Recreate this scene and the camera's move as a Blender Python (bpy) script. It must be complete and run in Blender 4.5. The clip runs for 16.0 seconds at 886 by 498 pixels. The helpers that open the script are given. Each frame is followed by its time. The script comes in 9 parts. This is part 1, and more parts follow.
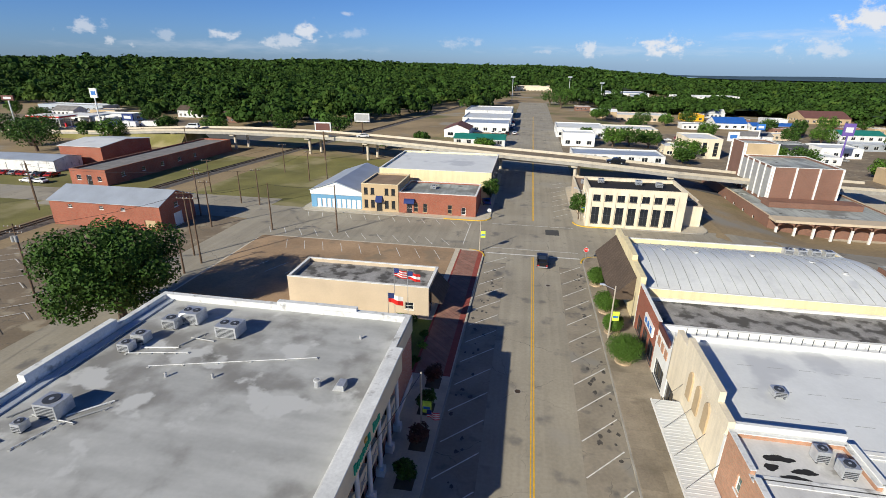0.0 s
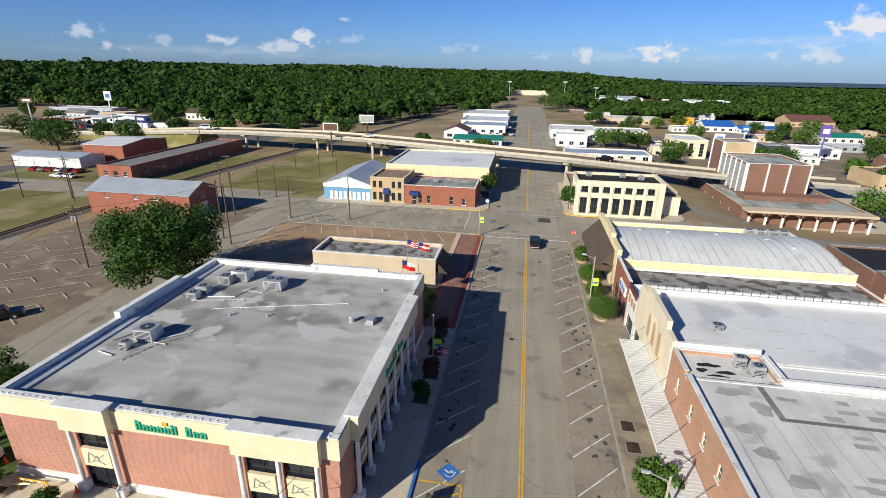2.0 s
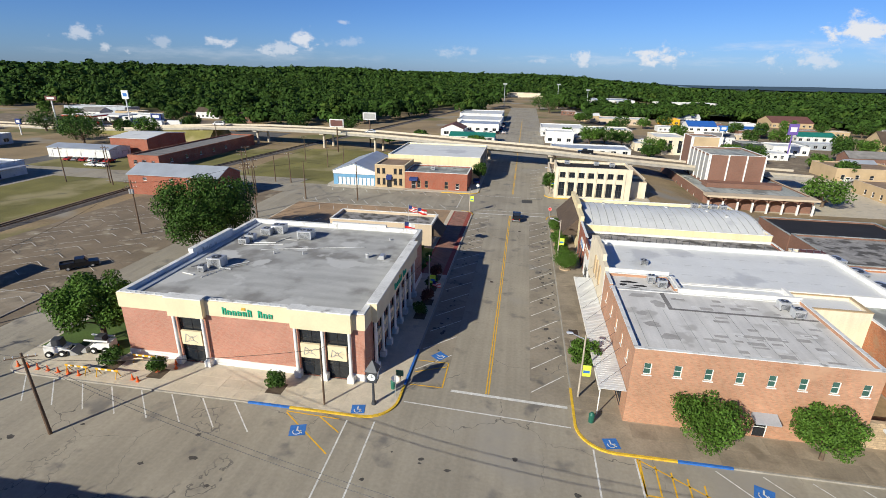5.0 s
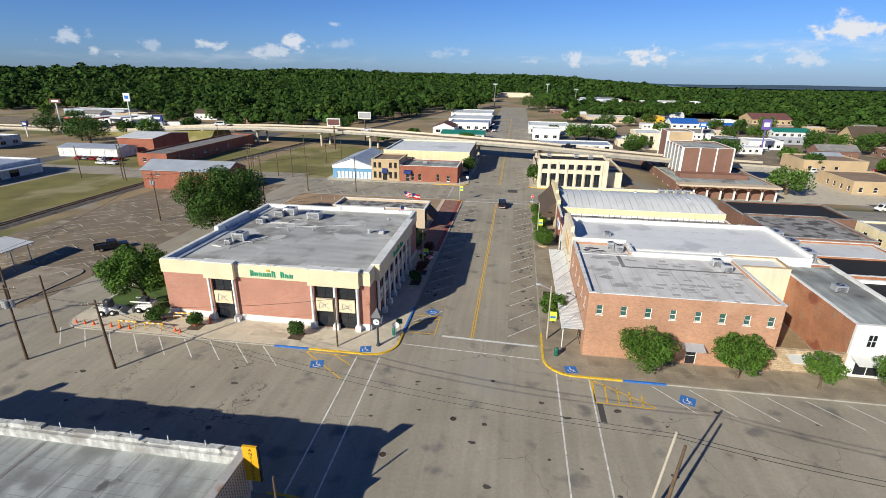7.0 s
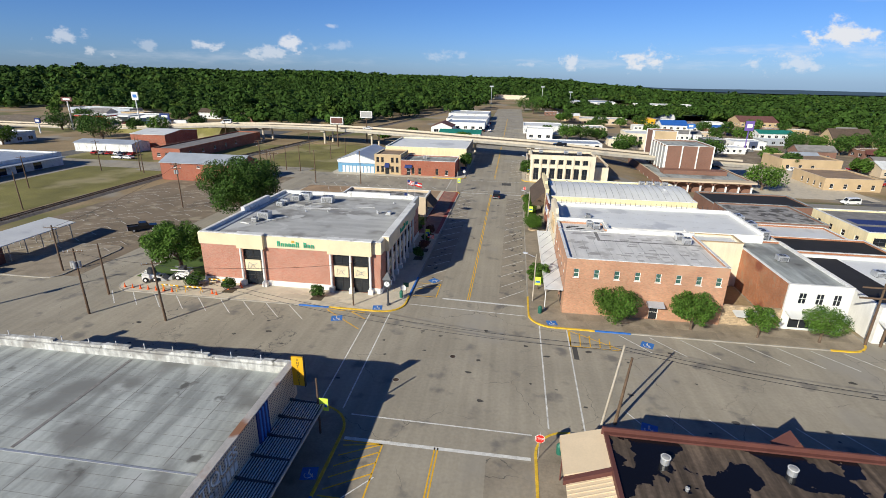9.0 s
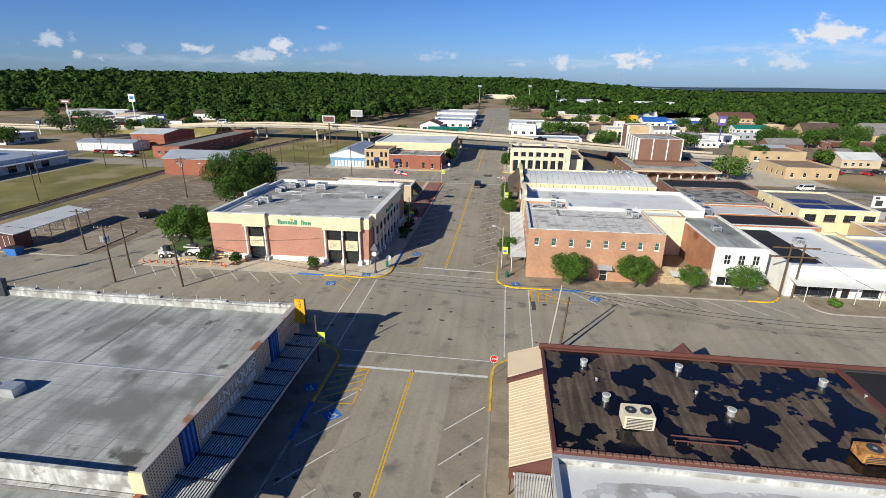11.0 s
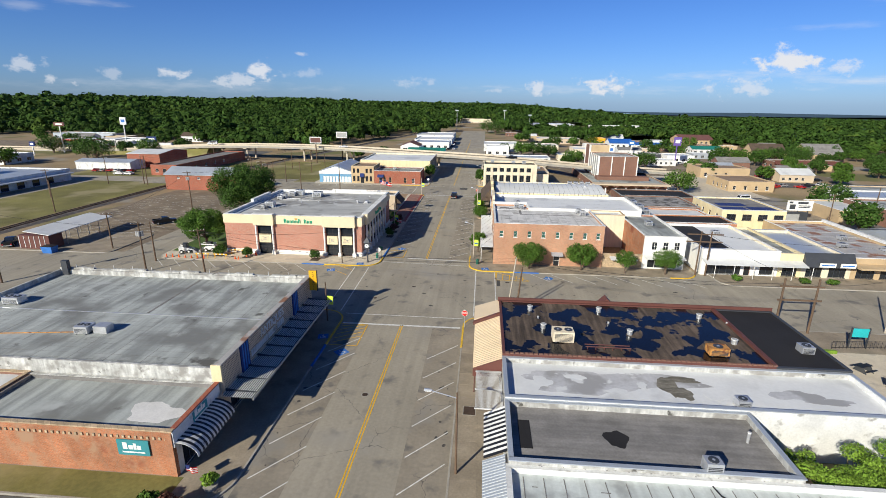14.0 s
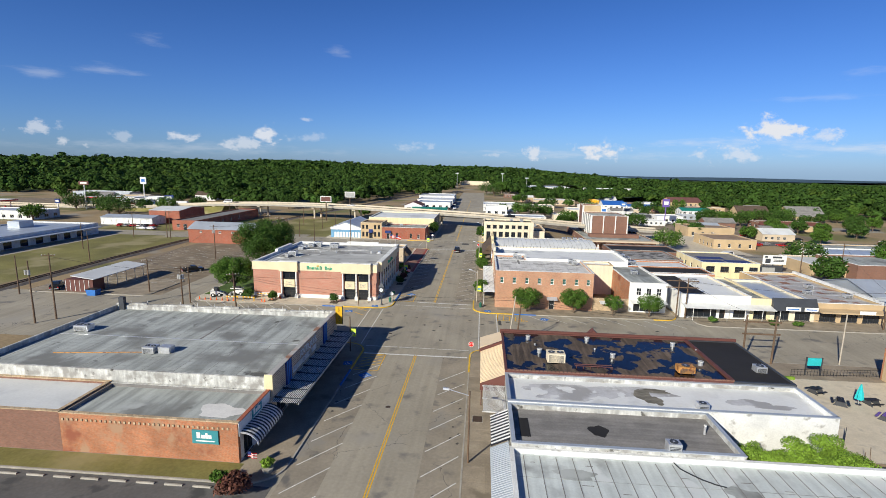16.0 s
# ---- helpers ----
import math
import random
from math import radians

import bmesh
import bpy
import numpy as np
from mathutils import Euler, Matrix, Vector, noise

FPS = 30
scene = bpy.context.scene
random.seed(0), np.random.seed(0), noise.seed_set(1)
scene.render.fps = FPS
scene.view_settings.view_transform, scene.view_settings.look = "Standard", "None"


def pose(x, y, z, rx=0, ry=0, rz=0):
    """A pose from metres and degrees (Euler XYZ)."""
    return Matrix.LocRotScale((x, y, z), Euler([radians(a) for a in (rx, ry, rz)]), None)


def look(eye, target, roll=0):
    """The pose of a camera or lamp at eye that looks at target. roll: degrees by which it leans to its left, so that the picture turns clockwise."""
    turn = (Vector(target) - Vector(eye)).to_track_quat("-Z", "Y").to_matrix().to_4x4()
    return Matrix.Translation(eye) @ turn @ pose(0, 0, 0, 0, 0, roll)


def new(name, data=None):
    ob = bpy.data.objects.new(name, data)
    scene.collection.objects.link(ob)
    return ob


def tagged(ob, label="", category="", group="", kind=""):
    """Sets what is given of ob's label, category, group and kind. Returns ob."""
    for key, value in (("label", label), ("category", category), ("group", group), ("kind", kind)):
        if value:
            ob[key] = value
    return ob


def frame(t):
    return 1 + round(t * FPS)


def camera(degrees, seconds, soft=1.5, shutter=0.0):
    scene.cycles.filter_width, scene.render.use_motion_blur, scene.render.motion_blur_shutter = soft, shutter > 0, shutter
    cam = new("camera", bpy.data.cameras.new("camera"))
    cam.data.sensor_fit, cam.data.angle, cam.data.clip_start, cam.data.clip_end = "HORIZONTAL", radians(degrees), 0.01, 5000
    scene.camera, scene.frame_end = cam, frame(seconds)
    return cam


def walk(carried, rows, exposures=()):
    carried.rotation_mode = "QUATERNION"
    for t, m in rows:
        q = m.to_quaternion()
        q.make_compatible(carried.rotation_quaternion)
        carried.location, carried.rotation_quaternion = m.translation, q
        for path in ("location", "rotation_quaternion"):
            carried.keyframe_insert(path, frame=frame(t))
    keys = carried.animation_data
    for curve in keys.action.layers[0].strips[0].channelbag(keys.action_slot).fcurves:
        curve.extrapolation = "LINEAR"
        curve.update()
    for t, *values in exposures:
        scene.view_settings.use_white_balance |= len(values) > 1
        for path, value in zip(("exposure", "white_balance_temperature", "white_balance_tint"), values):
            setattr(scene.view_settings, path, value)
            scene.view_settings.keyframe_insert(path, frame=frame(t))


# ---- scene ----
cam = camera(84.9, 16.0, soft=0.8)
PATH = [
    (0, (-2.468, -14.232, 33.101), (-2.78, -12.392, 32.384), 0.7),
    (0.5, (-2.314, -16.759, 33.115), (-2.622, -14.916, 32.402), 0.7),
    (1, (-2.136, -19.549, 33.098), (-2.442, -17.703, 32.389), 0.6),
    (1.5, (-1.996, -22.589, 33.006), (-2.298, -20.741, 32.301), 0.7),
    (2, (-1.68, -25.618, 32.84), (-1.983, -23.769, 32.141), 0.8),
    (2.5, (-1.234, -28.517, 32.628), (-1.535, -26.665, 31.933), 0.8),
    (3, (-0.713, -31.243, 32.473), (-1.014, -29.391, 31.78), 0.8),
    (3.5, (-0.131, -34.101, 32.348), (-0.431, -32.249, 31.656), 0.8),
    (4, (0.5, -37.004, 32.264), (0.2, -35.15, 31.575), 0.8),
    (4.2, (0.779, -38.213, 32.243), (0.476, -36.361, 31.553), 1.3),
    (6.3, (3.448, -50.411, 32.159), (3.17, -48.552, 31.475), 0.5),
    (6.5, (3.673, -51.512, 32.145), (3.395, -49.654, 31.46), 0.5),
    (7, (4.078, -54.213, 32.04), (3.807, -52.353, 31.356), 0.6),
    (7.5, (4.288, -56.925, 31.891), (4.022, -55.063, 31.209), 0.7),
    (8, (4.386, -59.779, 31.747), (4.126, -57.916, 31.068), 0.8),
    (8.5, (4.607, -62.489, 31.696), (4.348, -60.625, 31.019), 0.9),
    (9, (5.048, -65.21, 31.626), (4.792, -63.345, 30.951), 1.0),
    (9.2, (5.301, -66.34, 31.608), (5.052, -64.473, 30.937), 0.9),
    (11.3, (9.521, -78.03, 31.08), (9.297, -76.16, 30.408), 0.4),
    (11.5, (9.836, -79.123, 31.043), (9.623, -77.251, 30.373), 0.4),
    (12, (10.426, -81.87, 30.918), (10.25, -79.993, 30.251), 0.3),
    (12.5, (10.71, -84.761, 30.83), (10.548, -82.882, 30.165), 0.3),
    (13, (10.88, -87.713, 30.79), (10.724, -85.832, 30.128), 0.4),
    (13.5, (10.913, -90.511, 30.789), (10.76, -88.624, 30.142), 0.5),
    (14, (10.861, -93.31, 30.804), (10.708, -91.402, 30.222), 0.6),
    (14.5, (10.778, -96.206, 30.783), (10.625, -94.279, 30.273), 0.7),
    (15, (10.641, -99.074, 30.753), (10.487, -97.128, 30.32), 0.8),
    (15.5, (10.373, -102.035, 30.733), (10.218, -100.077, 30.356), 0.9),
    (16, (10.054, -105.152, 30.736), (9.899, -103.188, 30.395), 1.0),
]
walk(cam, [(t, look(eye, aim, roll)) for t, eye, aim, roll in PATH])

# ---- world, sun, exposure ----
SUN_FROM = Vector((-0.50, -0.755, 0.445)).normalized()
world = bpy.data.worlds.new("sky_world")
scene.world = world
world.use_nodes = True
wn, wl = world.node_tree.nodes, world.node_tree.links
wn.clear()
w_out = wn.new("ShaderNodeOutputWorld")
w_bg = wn.new("ShaderNodeBackground")
w_sky = wn.new("ShaderNodeTexSky")
w_sky.sky_type = "NISHITA"
w_sky.sun_disc = False
w_sky.sun_elevation = math.asin(SUN_FROM.z)
w_sky.sun_rotation = math.atan2(SUN_FROM.x, SUN_FROM.y)
w_sky.air_density, w_sky.dust_density, w_sky.ozone_density = 1.0, 0.3, 3.0
w_bg.inputs["Strength"].default_value = 0.056
w_tc = wn.new("ShaderNodeTexCoord")
w_sep = wn.new("ShaderNodeSeparateXYZ")
wl.new(w_tc.outputs["Generated"], w_sep.inputs[0])


def math_node(kind, a, c, clamp=False):
    q = wn.new("ShaderNodeMath")
    q.operation, q.use_clamp = kind, clamp
    for i, v in enumerate((a, c)):
        if isinstance(v, float):
            q.inputs[i].default_value = v
        else:
            wl.new(v, q.inputs[i])
    return q.outputs[0]


def sky_noise(scale, rough, seed, stretch):
    mp = wn.new("ShaderNodeMapping")
    mp.inputs["Scale"].default_value = (1.0, 1.0, stretch)
    wl.new(w_tc.outputs["Generated"], mp.inputs[0])
    no = wn.new("ShaderNodeTexNoise")
    no.noise_dimensions = "4D"
    no.inputs["W"].default_value, no.inputs["Scale"].default_value = seed, scale
    no.inputs["Detail"].default_value, no.inputs["Roughness"].default_value = 9.0, rough
    wl.new(mp.outputs[0], no.inputs["Vector"])
    return no.outputs["Fac"]


def cloud_bank(rows, noise, amount, soft_edge):
    """Clouds by bearing and height in degrees, half width and half height in radians, and density."""
    total = None
    for az, el, w, h, dens in rows:
        mp = wn.new("ShaderNodeMapping")
        mp.vector_type = "TEXTURE"
        a, e = radians(az), radians(el)
        mp.inputs["Location"].default_value = (math.sin(a) * math.cos(e), math.cos(a) * math.cos(e), math.sin(e))
        mp.inputs["Rotation"].default_value = (0, 0, -a)
        mp.inputs["Scale"].default_value = (w * 1.5, 0.6, h * 1.6)
        wl.new(w_tc.outputs["Generated"], mp.inputs[0])
        le = wn.new("ShaderNodeVectorMath")
        le.operation = "LENGTH"
        wl.new(mp.outputs[0], le.inputs[0])
        inside = math_node("SUBTRACT", 0.62, le.outputs["Value"])
        body = math_node("ADD", inside, math_node("MULTIPLY", math_node("SUBTRACT", noise, 0.5), amount))
        ra = wn.new("ShaderNodeMapRange")
        ra.interpolation_type = "SMOOTHSTEP"
        ra.inputs["From Min"].default_value, ra.inputs["From Max"].default_value = 0.0, soft_edge
        ra.inputs["To Max"].default_value = dens
        wl.new(body, ra.inputs["Value"])
        total = ra.outputs[0] if total is None else math_node("MAXIMUM", total, ra.outputs[0])
    return total


CUMULUS = [(-43.7, 2.7, 0.030, 0.012, 0.55), (-42.2, 1.7, 0.014, 0.010, 0.6), (-40.6, 1.3, 0.011, 0.006, 0.6), (-37.6, 2.2, 0.022, 0.010, 0.35), (-32.3, 2.5, 0.028, 0.010, 0.7), (-26.7, 1.9, 0.042, 0.014, 0.6), (-24.3, 2.8, 0.022, 0.022, 0.85), (-19.9, 2.7, 0.036, 0.012, 0.3), (-20.2, 4.7, 0.014, 0.005, 0.45), (-7.9, 2.0, 0.036, 0.013, 0.35), (1.2, 1.2, 0.022, 0.006, 0.4), (5.7, 1.5, 0.026, 0.015, 0.75), (12.8, 1.9, 0.052, 0.019, 0.95), (28.9, 3.7, 0.060, 0.021, 1.0), (25.9, 1.5, 0.066, 0.018, 0.6), (32.6, 3.3, 0.036, 0.014, 0.65)]
WISPS = [(-43.3, 7.4, 0.036, 0.010, 0.24), (-38.3, 8.2, 0.052, 0.009, 0.24), (-34.6, 11.3, 0.036, 0.012, 0.16), (-16.5, 12.0, 0.026, 0.014, 0.2), (34.5, 8.5, 0.07, 0.010, 0.18), (32.0, 6.6, 0.09, 0.008, 0.18), (34.6, 2.1, 0.16, 0.012, 0.6), (27.0, 2.7, 0.16, 0.012, 0.5), (10.0, 1.4, 0.30, 0.012, 0.35), (-30.0, 1.3, 0.34, 0.012, 0.25), (70.0, 4.0, 0.3, 0.03, 0.5), (-75.0, 5.0, 0.3, 0.03, 0.5), (120.0, 6.0, 0.4, 0.05, 0.5), (-140.0, 6.0, 0.4, 0.05, 0.5)]
c_low = cloud_bank(CUMULUS, sky_noise(42.0, 0.62, 3.7, 1.4), 2.6, 0.5)
c_high = cloud_bank(WISPS, sky_noise(16.0, 0.6, 1.3, 5.0), 2.4, 1.0)
w_mix = wn.new("ShaderNodeMix")
w_mix.data_type = "RGBA"
w_mix.inputs["B"].default_value = (12.0, 12.4, 13.2, 1)
wl.new(math_node("MAXIMUM", c_low, c_high), w_mix.inputs["Factor"])
w_tint = wn.new("ShaderNodeMix")
w_tint.data_type = "RGBA"
w_tint.blend_type = "MULTIPLY"
w_tint.inputs["Factor"].default_value = 1.0
w_hz = wn.new("ShaderNodeValToRGB")
w_hz.color_ramp.elements[0].position, w_hz.color_ramp.elements[0].color = 0.0, (0.66, 1.02, 1.95, 1)
w_hz.color_ramp.elements[1].position, w_hz.color_ramp.elements[1].color = 0.35, (0.36, 0.72, 1.40, 1)
w_top = w_hz.color_ramp.elements.new(0.85)
w_top.color = (0.22, 0.42, 0.80, 1)
w_mid = w_hz.color_ramp.elements.new(0.10)
w_mid.color = (0.56, 0.92, 1.72, 1)
wl.new(w_sep.outputs["Z"], w_hz.inputs[0])
wl.new(w_hz.outputs["Color"], w_tint.inputs["B"])
wl.new(w_sky.outputs[0], w_tint.inputs["A"])
wl.new(w_tint.outputs["Result"], w_mix.inputs["A"])
wl.new(w_mix.outputs["Result"], w_bg.inputs["Color"])
wl.new(w_bg.outputs[0], w_out.inputs[0])

sun = new("sun", bpy.data.lights.new("sun", "SUN"))
sun.data.energy, sun.data.angle, sun.data.color = 5.0, radians(0.55), (1.0, 0.95, 0.81)
sun.matrix_world = look(SUN_FROM * 100, (0, 0, 0))
scene.view_settings.exposure = 0.21


# ---- materials ----
def mat(name, base, rough=0.85, var=0.18, scale=0.35, fine=6.0, bump=0.15, metal=0.0, stain=None, rnd=0.0, brick=None, spec=0.4, streak=None, island=0.0, crack=None):
    """A surface with variation at two scales; optional stains (colour, scale, low, high, roughness), brick courses
    (mortar, width, height) and cracks (colour, scale, width)."""
    m = bpy.data.materials.new(name)
    m.use_nodes = True
    n, l = m.node_tree.nodes, m.node_tree.links
    b = n["Principled BSDF"]
    b.inputs["Roughness"].default_value, b.inputs["Metallic"].default_value = rough, metal
    b.inputs["Specular IOR Level"].default_value = spec
    geo = n.new("ShaderNodeNewGeometry")

    def noise_at(sc, det=5.0, vec=None):
        no = n.new("ShaderNodeTexNoise")
        no.inputs["Scale"].default_value, no.inputs["Detail"].default_value = sc, det
        l.new(vec or geo.outputs["Position"], no.inputs["Vector"])
        return no.outputs["Fac"]

    def ramp(src, a, z, lo=0.0, hi=1.0, smooth=False):
        r = n.new("ShaderNodeMapRange")
        if smooth:
            r.interpolation_type = "SMOOTHSTEP"
        for key, v in (("From Min", a), ("From Max", z), ("To Min", lo), ("To Max", hi)):
            r.inputs[key].default_value = v
        l.new(src, r.inputs["Value"])
        return r.outputs[0]

    def times(a, c):
        q = n.new("ShaderNodeMath")
        q.operation = "MULTIPLY"
        l.new(a, q.inputs[0])
        if isinstance(c, float):
            q.inputs[1].default_value = c
        else:
            l.new(c, q.inputs[1])
        return q.outputs[0]

    def mix(fac, a, c, mode="MIX"):
        q = n.new("ShaderNodeMix")
        q.data_type, q.blend_type = "RGBA", mode
        for key, v in (("Factor", fac), ("A", a), ("B", c)):
            if isinstance(v, (tuple, float)):
                q.inputs[key].default_value = (*v, 1) if isinstance(v, tuple) else v
            else:
                l.new(v, q.inputs[key])
        return q.outputs["Result"]

    value = times(ramp(noise_at(scale), 0.3, 0.7, 1 - var, 1 + var), ramp(noise_at(fine, 3.0), 0.3, 0.7, 1 - var * 0.5, 1 + var * 0.5))
    if streak:
        mp = n.new("ShaderNodeMapping")
        mp.inputs["Scale"].default_value = streak[:3]
        l.new(geo.outputs["Position"], mp.inputs[0])
        value = times(value, ramp(noise_at(1.0, 4.0, mp.outputs[0]), 0.35, 0.65, 1 - streak[3], 1 + streak[3]))
    if rnd:
        oi = n.new("ShaderNodeObjectInfo")
        value = times(value, ramp(oi.outputs["Random"], 0, 1, 1 - rnd, 1 + rnd))
    if island:
        value = times(value, ramp(geo.outputs["Random Per Island"], 0, 1, 1 - island, 1 + island))
    colour = base
    height = noise_at(fine * 3, 4.0)
    if brick:
        sep = n.new("ShaderNodeSeparateXYZ")
        l.new(geo.outputs["Position"], sep.inputs[0])
        add = n.new("ShaderNodeMath")
        l.new(sep.outputs[0], add.inputs[0])
        l.new(sep.outputs[1], add.inputs[1])
        comb = n.new("ShaderNodeCombineXYZ")
        l.new(add.outputs[0], comb.inputs[0])
        l.new(sep.outputs[2], comb.inputs[1])
        bt = n.new("ShaderNodeTexBrick")
        l.new(comb.outputs[0], bt.inputs["Vector"])
        bt.inputs["Scale"].default_value = 1.0
        bt.inputs["Brick Width"].default_value, bt.inputs["Row Height"].default_value = brick[1], brick[2]
        bt.inputs["Mortar Size"].default_value = brick[2] * 0.12
        bt.inputs["Color1"].default_value = (*[c * 0.86 for c in base], 1)
        bt.inputs["Color2"].default_value = (*[min(1, c * 1.14) for c in base], 1)
        bt.inputs["Mortar"].default_value = (*brick[0], 1)
        colour = bt.outputs["Color"]
        height = bt.outputs["Fac"]
    grey = n.new("ShaderNodeCombineColor")
    for i in range(3):
        l.new(value, grey.inputs[i])
    colour = mix(1.0, colour, grey.outputs[0], "MULTIPLY")
    if stain:
        for st in (stain if isinstance(stain, list) else [stain]):
            fac = ramp(noise_at(st[1], 6.0), st[2], st[3], smooth=True)
            colour = mix(fac, colour, st[0])
            if len(st) > 4:
                l.new(ramp(fac, 0, 1, rough, st[4]), b.inputs["Roughness"])
    if crack:
        vo = n.new("ShaderNodeTexVoronoi")
        vo.feature = "DISTANCE_TO_EDGE"
        vo.inputs["Scale"].default_value = crack[1]
        wob = n.new("ShaderNodeTexNoise")
        wob.inputs["Scale"].default_value = 0.9
        l.new(geo.outputs["Position"], wob.inputs["Vector"])
        vadd = n.new("ShaderNodeVectorMath")
        vadd.operation = "MULTIPLY_ADD"
        vadd.inputs[1].default_value = (1.1, 1.1, 1.1)
        l.new(wob.outputs["Color"], vadd.inputs[0])
        l.new(geo.outputs["Position"], vadd.inputs[2])
        l.new(vadd.outputs[0], vo.inputs["Vector"])
        line = ramp(vo.outputs["Distance"], crack[2] * 0.4, crack[2], 1, 0)
        line = times(line, ramp(noise_at(0.12, 2.0), 0.45, 0.55))
        colour = mix(line, colour, crack[0])
    l.new(colour, b.inputs["Base Color"])
    if bump:
        bp = n.new("ShaderNodeBump")
        bp.inputs["Strength"].default_value, bp.inputs["Distance"].default_value = bump, 0.02
        l.new(height, bp.inputs["Height"])
        l.new(bp.outputs[0], b.inputs["Normal"])
    return m


M = {}
M["asphalt"] = mat("asphalt", (0.335, 0.300, 0.236), 0.9, 0.14, 0.10, 3.0, stain=[((0.18, 0.167, 0.148), 0.30, 0.57, 0.72), ((0.33, 0.305, 0.26), 0.06, 0.55, 0.7)], streak=(1.1, 0.03, 1, 0.07), crack=((0.16, 0.145, 0.125), 0.10, 0.0032))
M["asphalt_stall"] = mat("stall_asphalt", (0.295, 0.256, 0.198), 0.9, 0.18, 0.25, 3.0, stain=[((0.15, 0.14, 0.125), 0.4, 0.55, 0.7), ((0.27, 0.25, 0.215), 0.15, 0.56, 0.68)], crack=((0.12, 0.11, 0.095), 0.12, 0.004))
M["oil"] = mat("oil_stain", (0.075, 0.068, 0.06), 0.8, 0.3, 1.5)
M["asphalt_lot"] = mat("asphalt_lot", (0.22, 0.172, 0.118), 0.92, 0.2, 0.15, 3.0, stain=((0.33, 0.28, 0.2), 0.3, 0.55, 0.68), crack=((0.12, 0.11, 0.09), 0.3, 0.02))
M["asphalt_dark"] = mat("asphalt_dark", (0.13, 0.125, 0.12), 0.92, 0.2, 0.2, 3.0, stain=((0.07, 0.07, 0.07), 0.4, 0.55, 0.66))
M["dirt_lot"] = mat("dirt_lot", (0.37, 0.25, 0.15), 0.95, 0.2, 0.12, 2.5, stain=((0.27, 0.20, 0.13), 0.2, 0.52, 0.66))
M["patch"] = mat("asphalt_patch", (0.075, 0.073, 0.07), 0.9)
M["concrete"] = mat("concrete", (0.58, 0.51, 0.395), 0.85, 0.12, 0.5, 5.0, rnd=0.07, stain=((0.40, 0.36, 0.30), 0.5, 0.55, 0.75))
M["concrete_brown"] = mat("concrete_brown", (0.30, 0.25, 0.185), 0.88, 0.2, 0.4, 5.0, rnd=0.12, stain=((0.2, 0.165, 0.12), 0.35, 0.55, 0.7))
M["kerb"] = mat("kerb_concrete", (0.36, 0.335, 0.29), 0.88, 0.2, 0.6)
M["kerb_yellow"] = mat("kerb_yellow", (0.72, 0.46, 0.04), 0.7, 0.2, 1.5)
M["kerb_blue"] = mat("kerb_blue", (0.035, 0.16, 0.52), 0.7, 0.2, 1.5)
M["line_white"] = mat("road_paint_white", (0.68, 0.67, 0.63), 0.75, 0.2, 1.5, 9.0, stain=((0.4, 0.38, 0.35), 1.6, 0.6, 0.72))
M["line_yellow"] = mat("road_paint_yellow", (0.78, 0.45, 0.03), 0.75, 0.15, 1.5, 9.0)
M["line_blue"] = mat("road_paint_blue", (0.04, 0.17, 0.50), 0.75, 0.15, 1.5)
M["line_red"] = mat("red_brick_paving", (0.30, 0.07, 0.05), 0.8, 0.2, 1.0)
M["paver"] = mat("stamped_paving", (0.30, 0.15, 0.11), 0.85, 0.2, 0.8, brick=((0.25, 0.2, 0.16), 0.4, 0.2))
M["grass"] = mat("lawn_grass", (0.075, 0.125, 0.025), 0.95, 0.3, 0.25, 5.0, bump=0.5)
M["dry_grass"] = mat("dry_grass", (0.18, 0.165, 0.05), 0.95, 0.3, 0.08, 3.0, bump=0.5, stain=[((0.30, 0.26, 0.13), 0.07, 0.5, 0.68), ((0.15, 0.15, 0.045), 0.05, 0.55, 0.72)])
M["ground"] = mat("dirt_ground", (0.30, 0.222, 0.125), 0.95, 0.25, 0.05, 1.5, bump=0.4, stain=[((0.16, 0.155, 0.055), 0.018, 0.52, 0.62), ((0.3, 0.27, 0.22), 0.03, 0.58, 0.66)])
M["ballast"] = mat("rail_ballast", (0.17, 0.15, 0.13), 0.95, 0.3, 1.0, 9.0, bump=0.6)
M["steel_dark"] = mat("rusty_steel", (0.08, 0.055, 0.04), 0.7, 0.3, 1.0, metal=0.3)
M["brick_bank"] = mat("brick_bank", (0.44, 0.175, 0.115), 0.85, 0.08, 0.3, 3.0, brick=((0.48, 0.36, 0.29), 0.3, 0.1))
M["brick_orange"] = mat("brick_orange", (0.48, 0.24, 0.145), 0.88, 0.12, 0.25, 3.0, brick=((0.42, 0.3, 0.2), 0.3, 0.1), stain=((0.50, 0.30, 0.19), 0.4, 0.55, 0.75))
M["brick_red"] = mat("brick_red", (0.33, 0.095, 0.055), 0.88, 0.15, 0.25, 3.0, brick=((0.3, 0.17, 0.12), 0.3, 0.1))
M["brick_rough"] = mat("brick_weathered", (0.42, 0.155, 0.07), 0.9, 0.2, 0.4, 4.0, brick=((0.36, 0.24, 0.16), 0.3, 0.1), stain=[((0.38, 0.23, 0.14), 0.5, 0.55, 0.68), ((0.27, 0.09, 0.05), 0.3, 0.58, 0.7)])
M["brick_brown"] = mat("brick_brown", (0.23, 0.115, 0.08), 0.88, 0.1, 0.2, 3.0, brick=((0.2, 0.13, 0.1), 0.3, 0.1))
M["stone_tan"] = mat("tan_stone", (0.48, 0.36, 0.23), 0.9, 0.25, 1.2, 4.0, brick=((0.36, 0.27, 0.18), 0.6, 0.25))
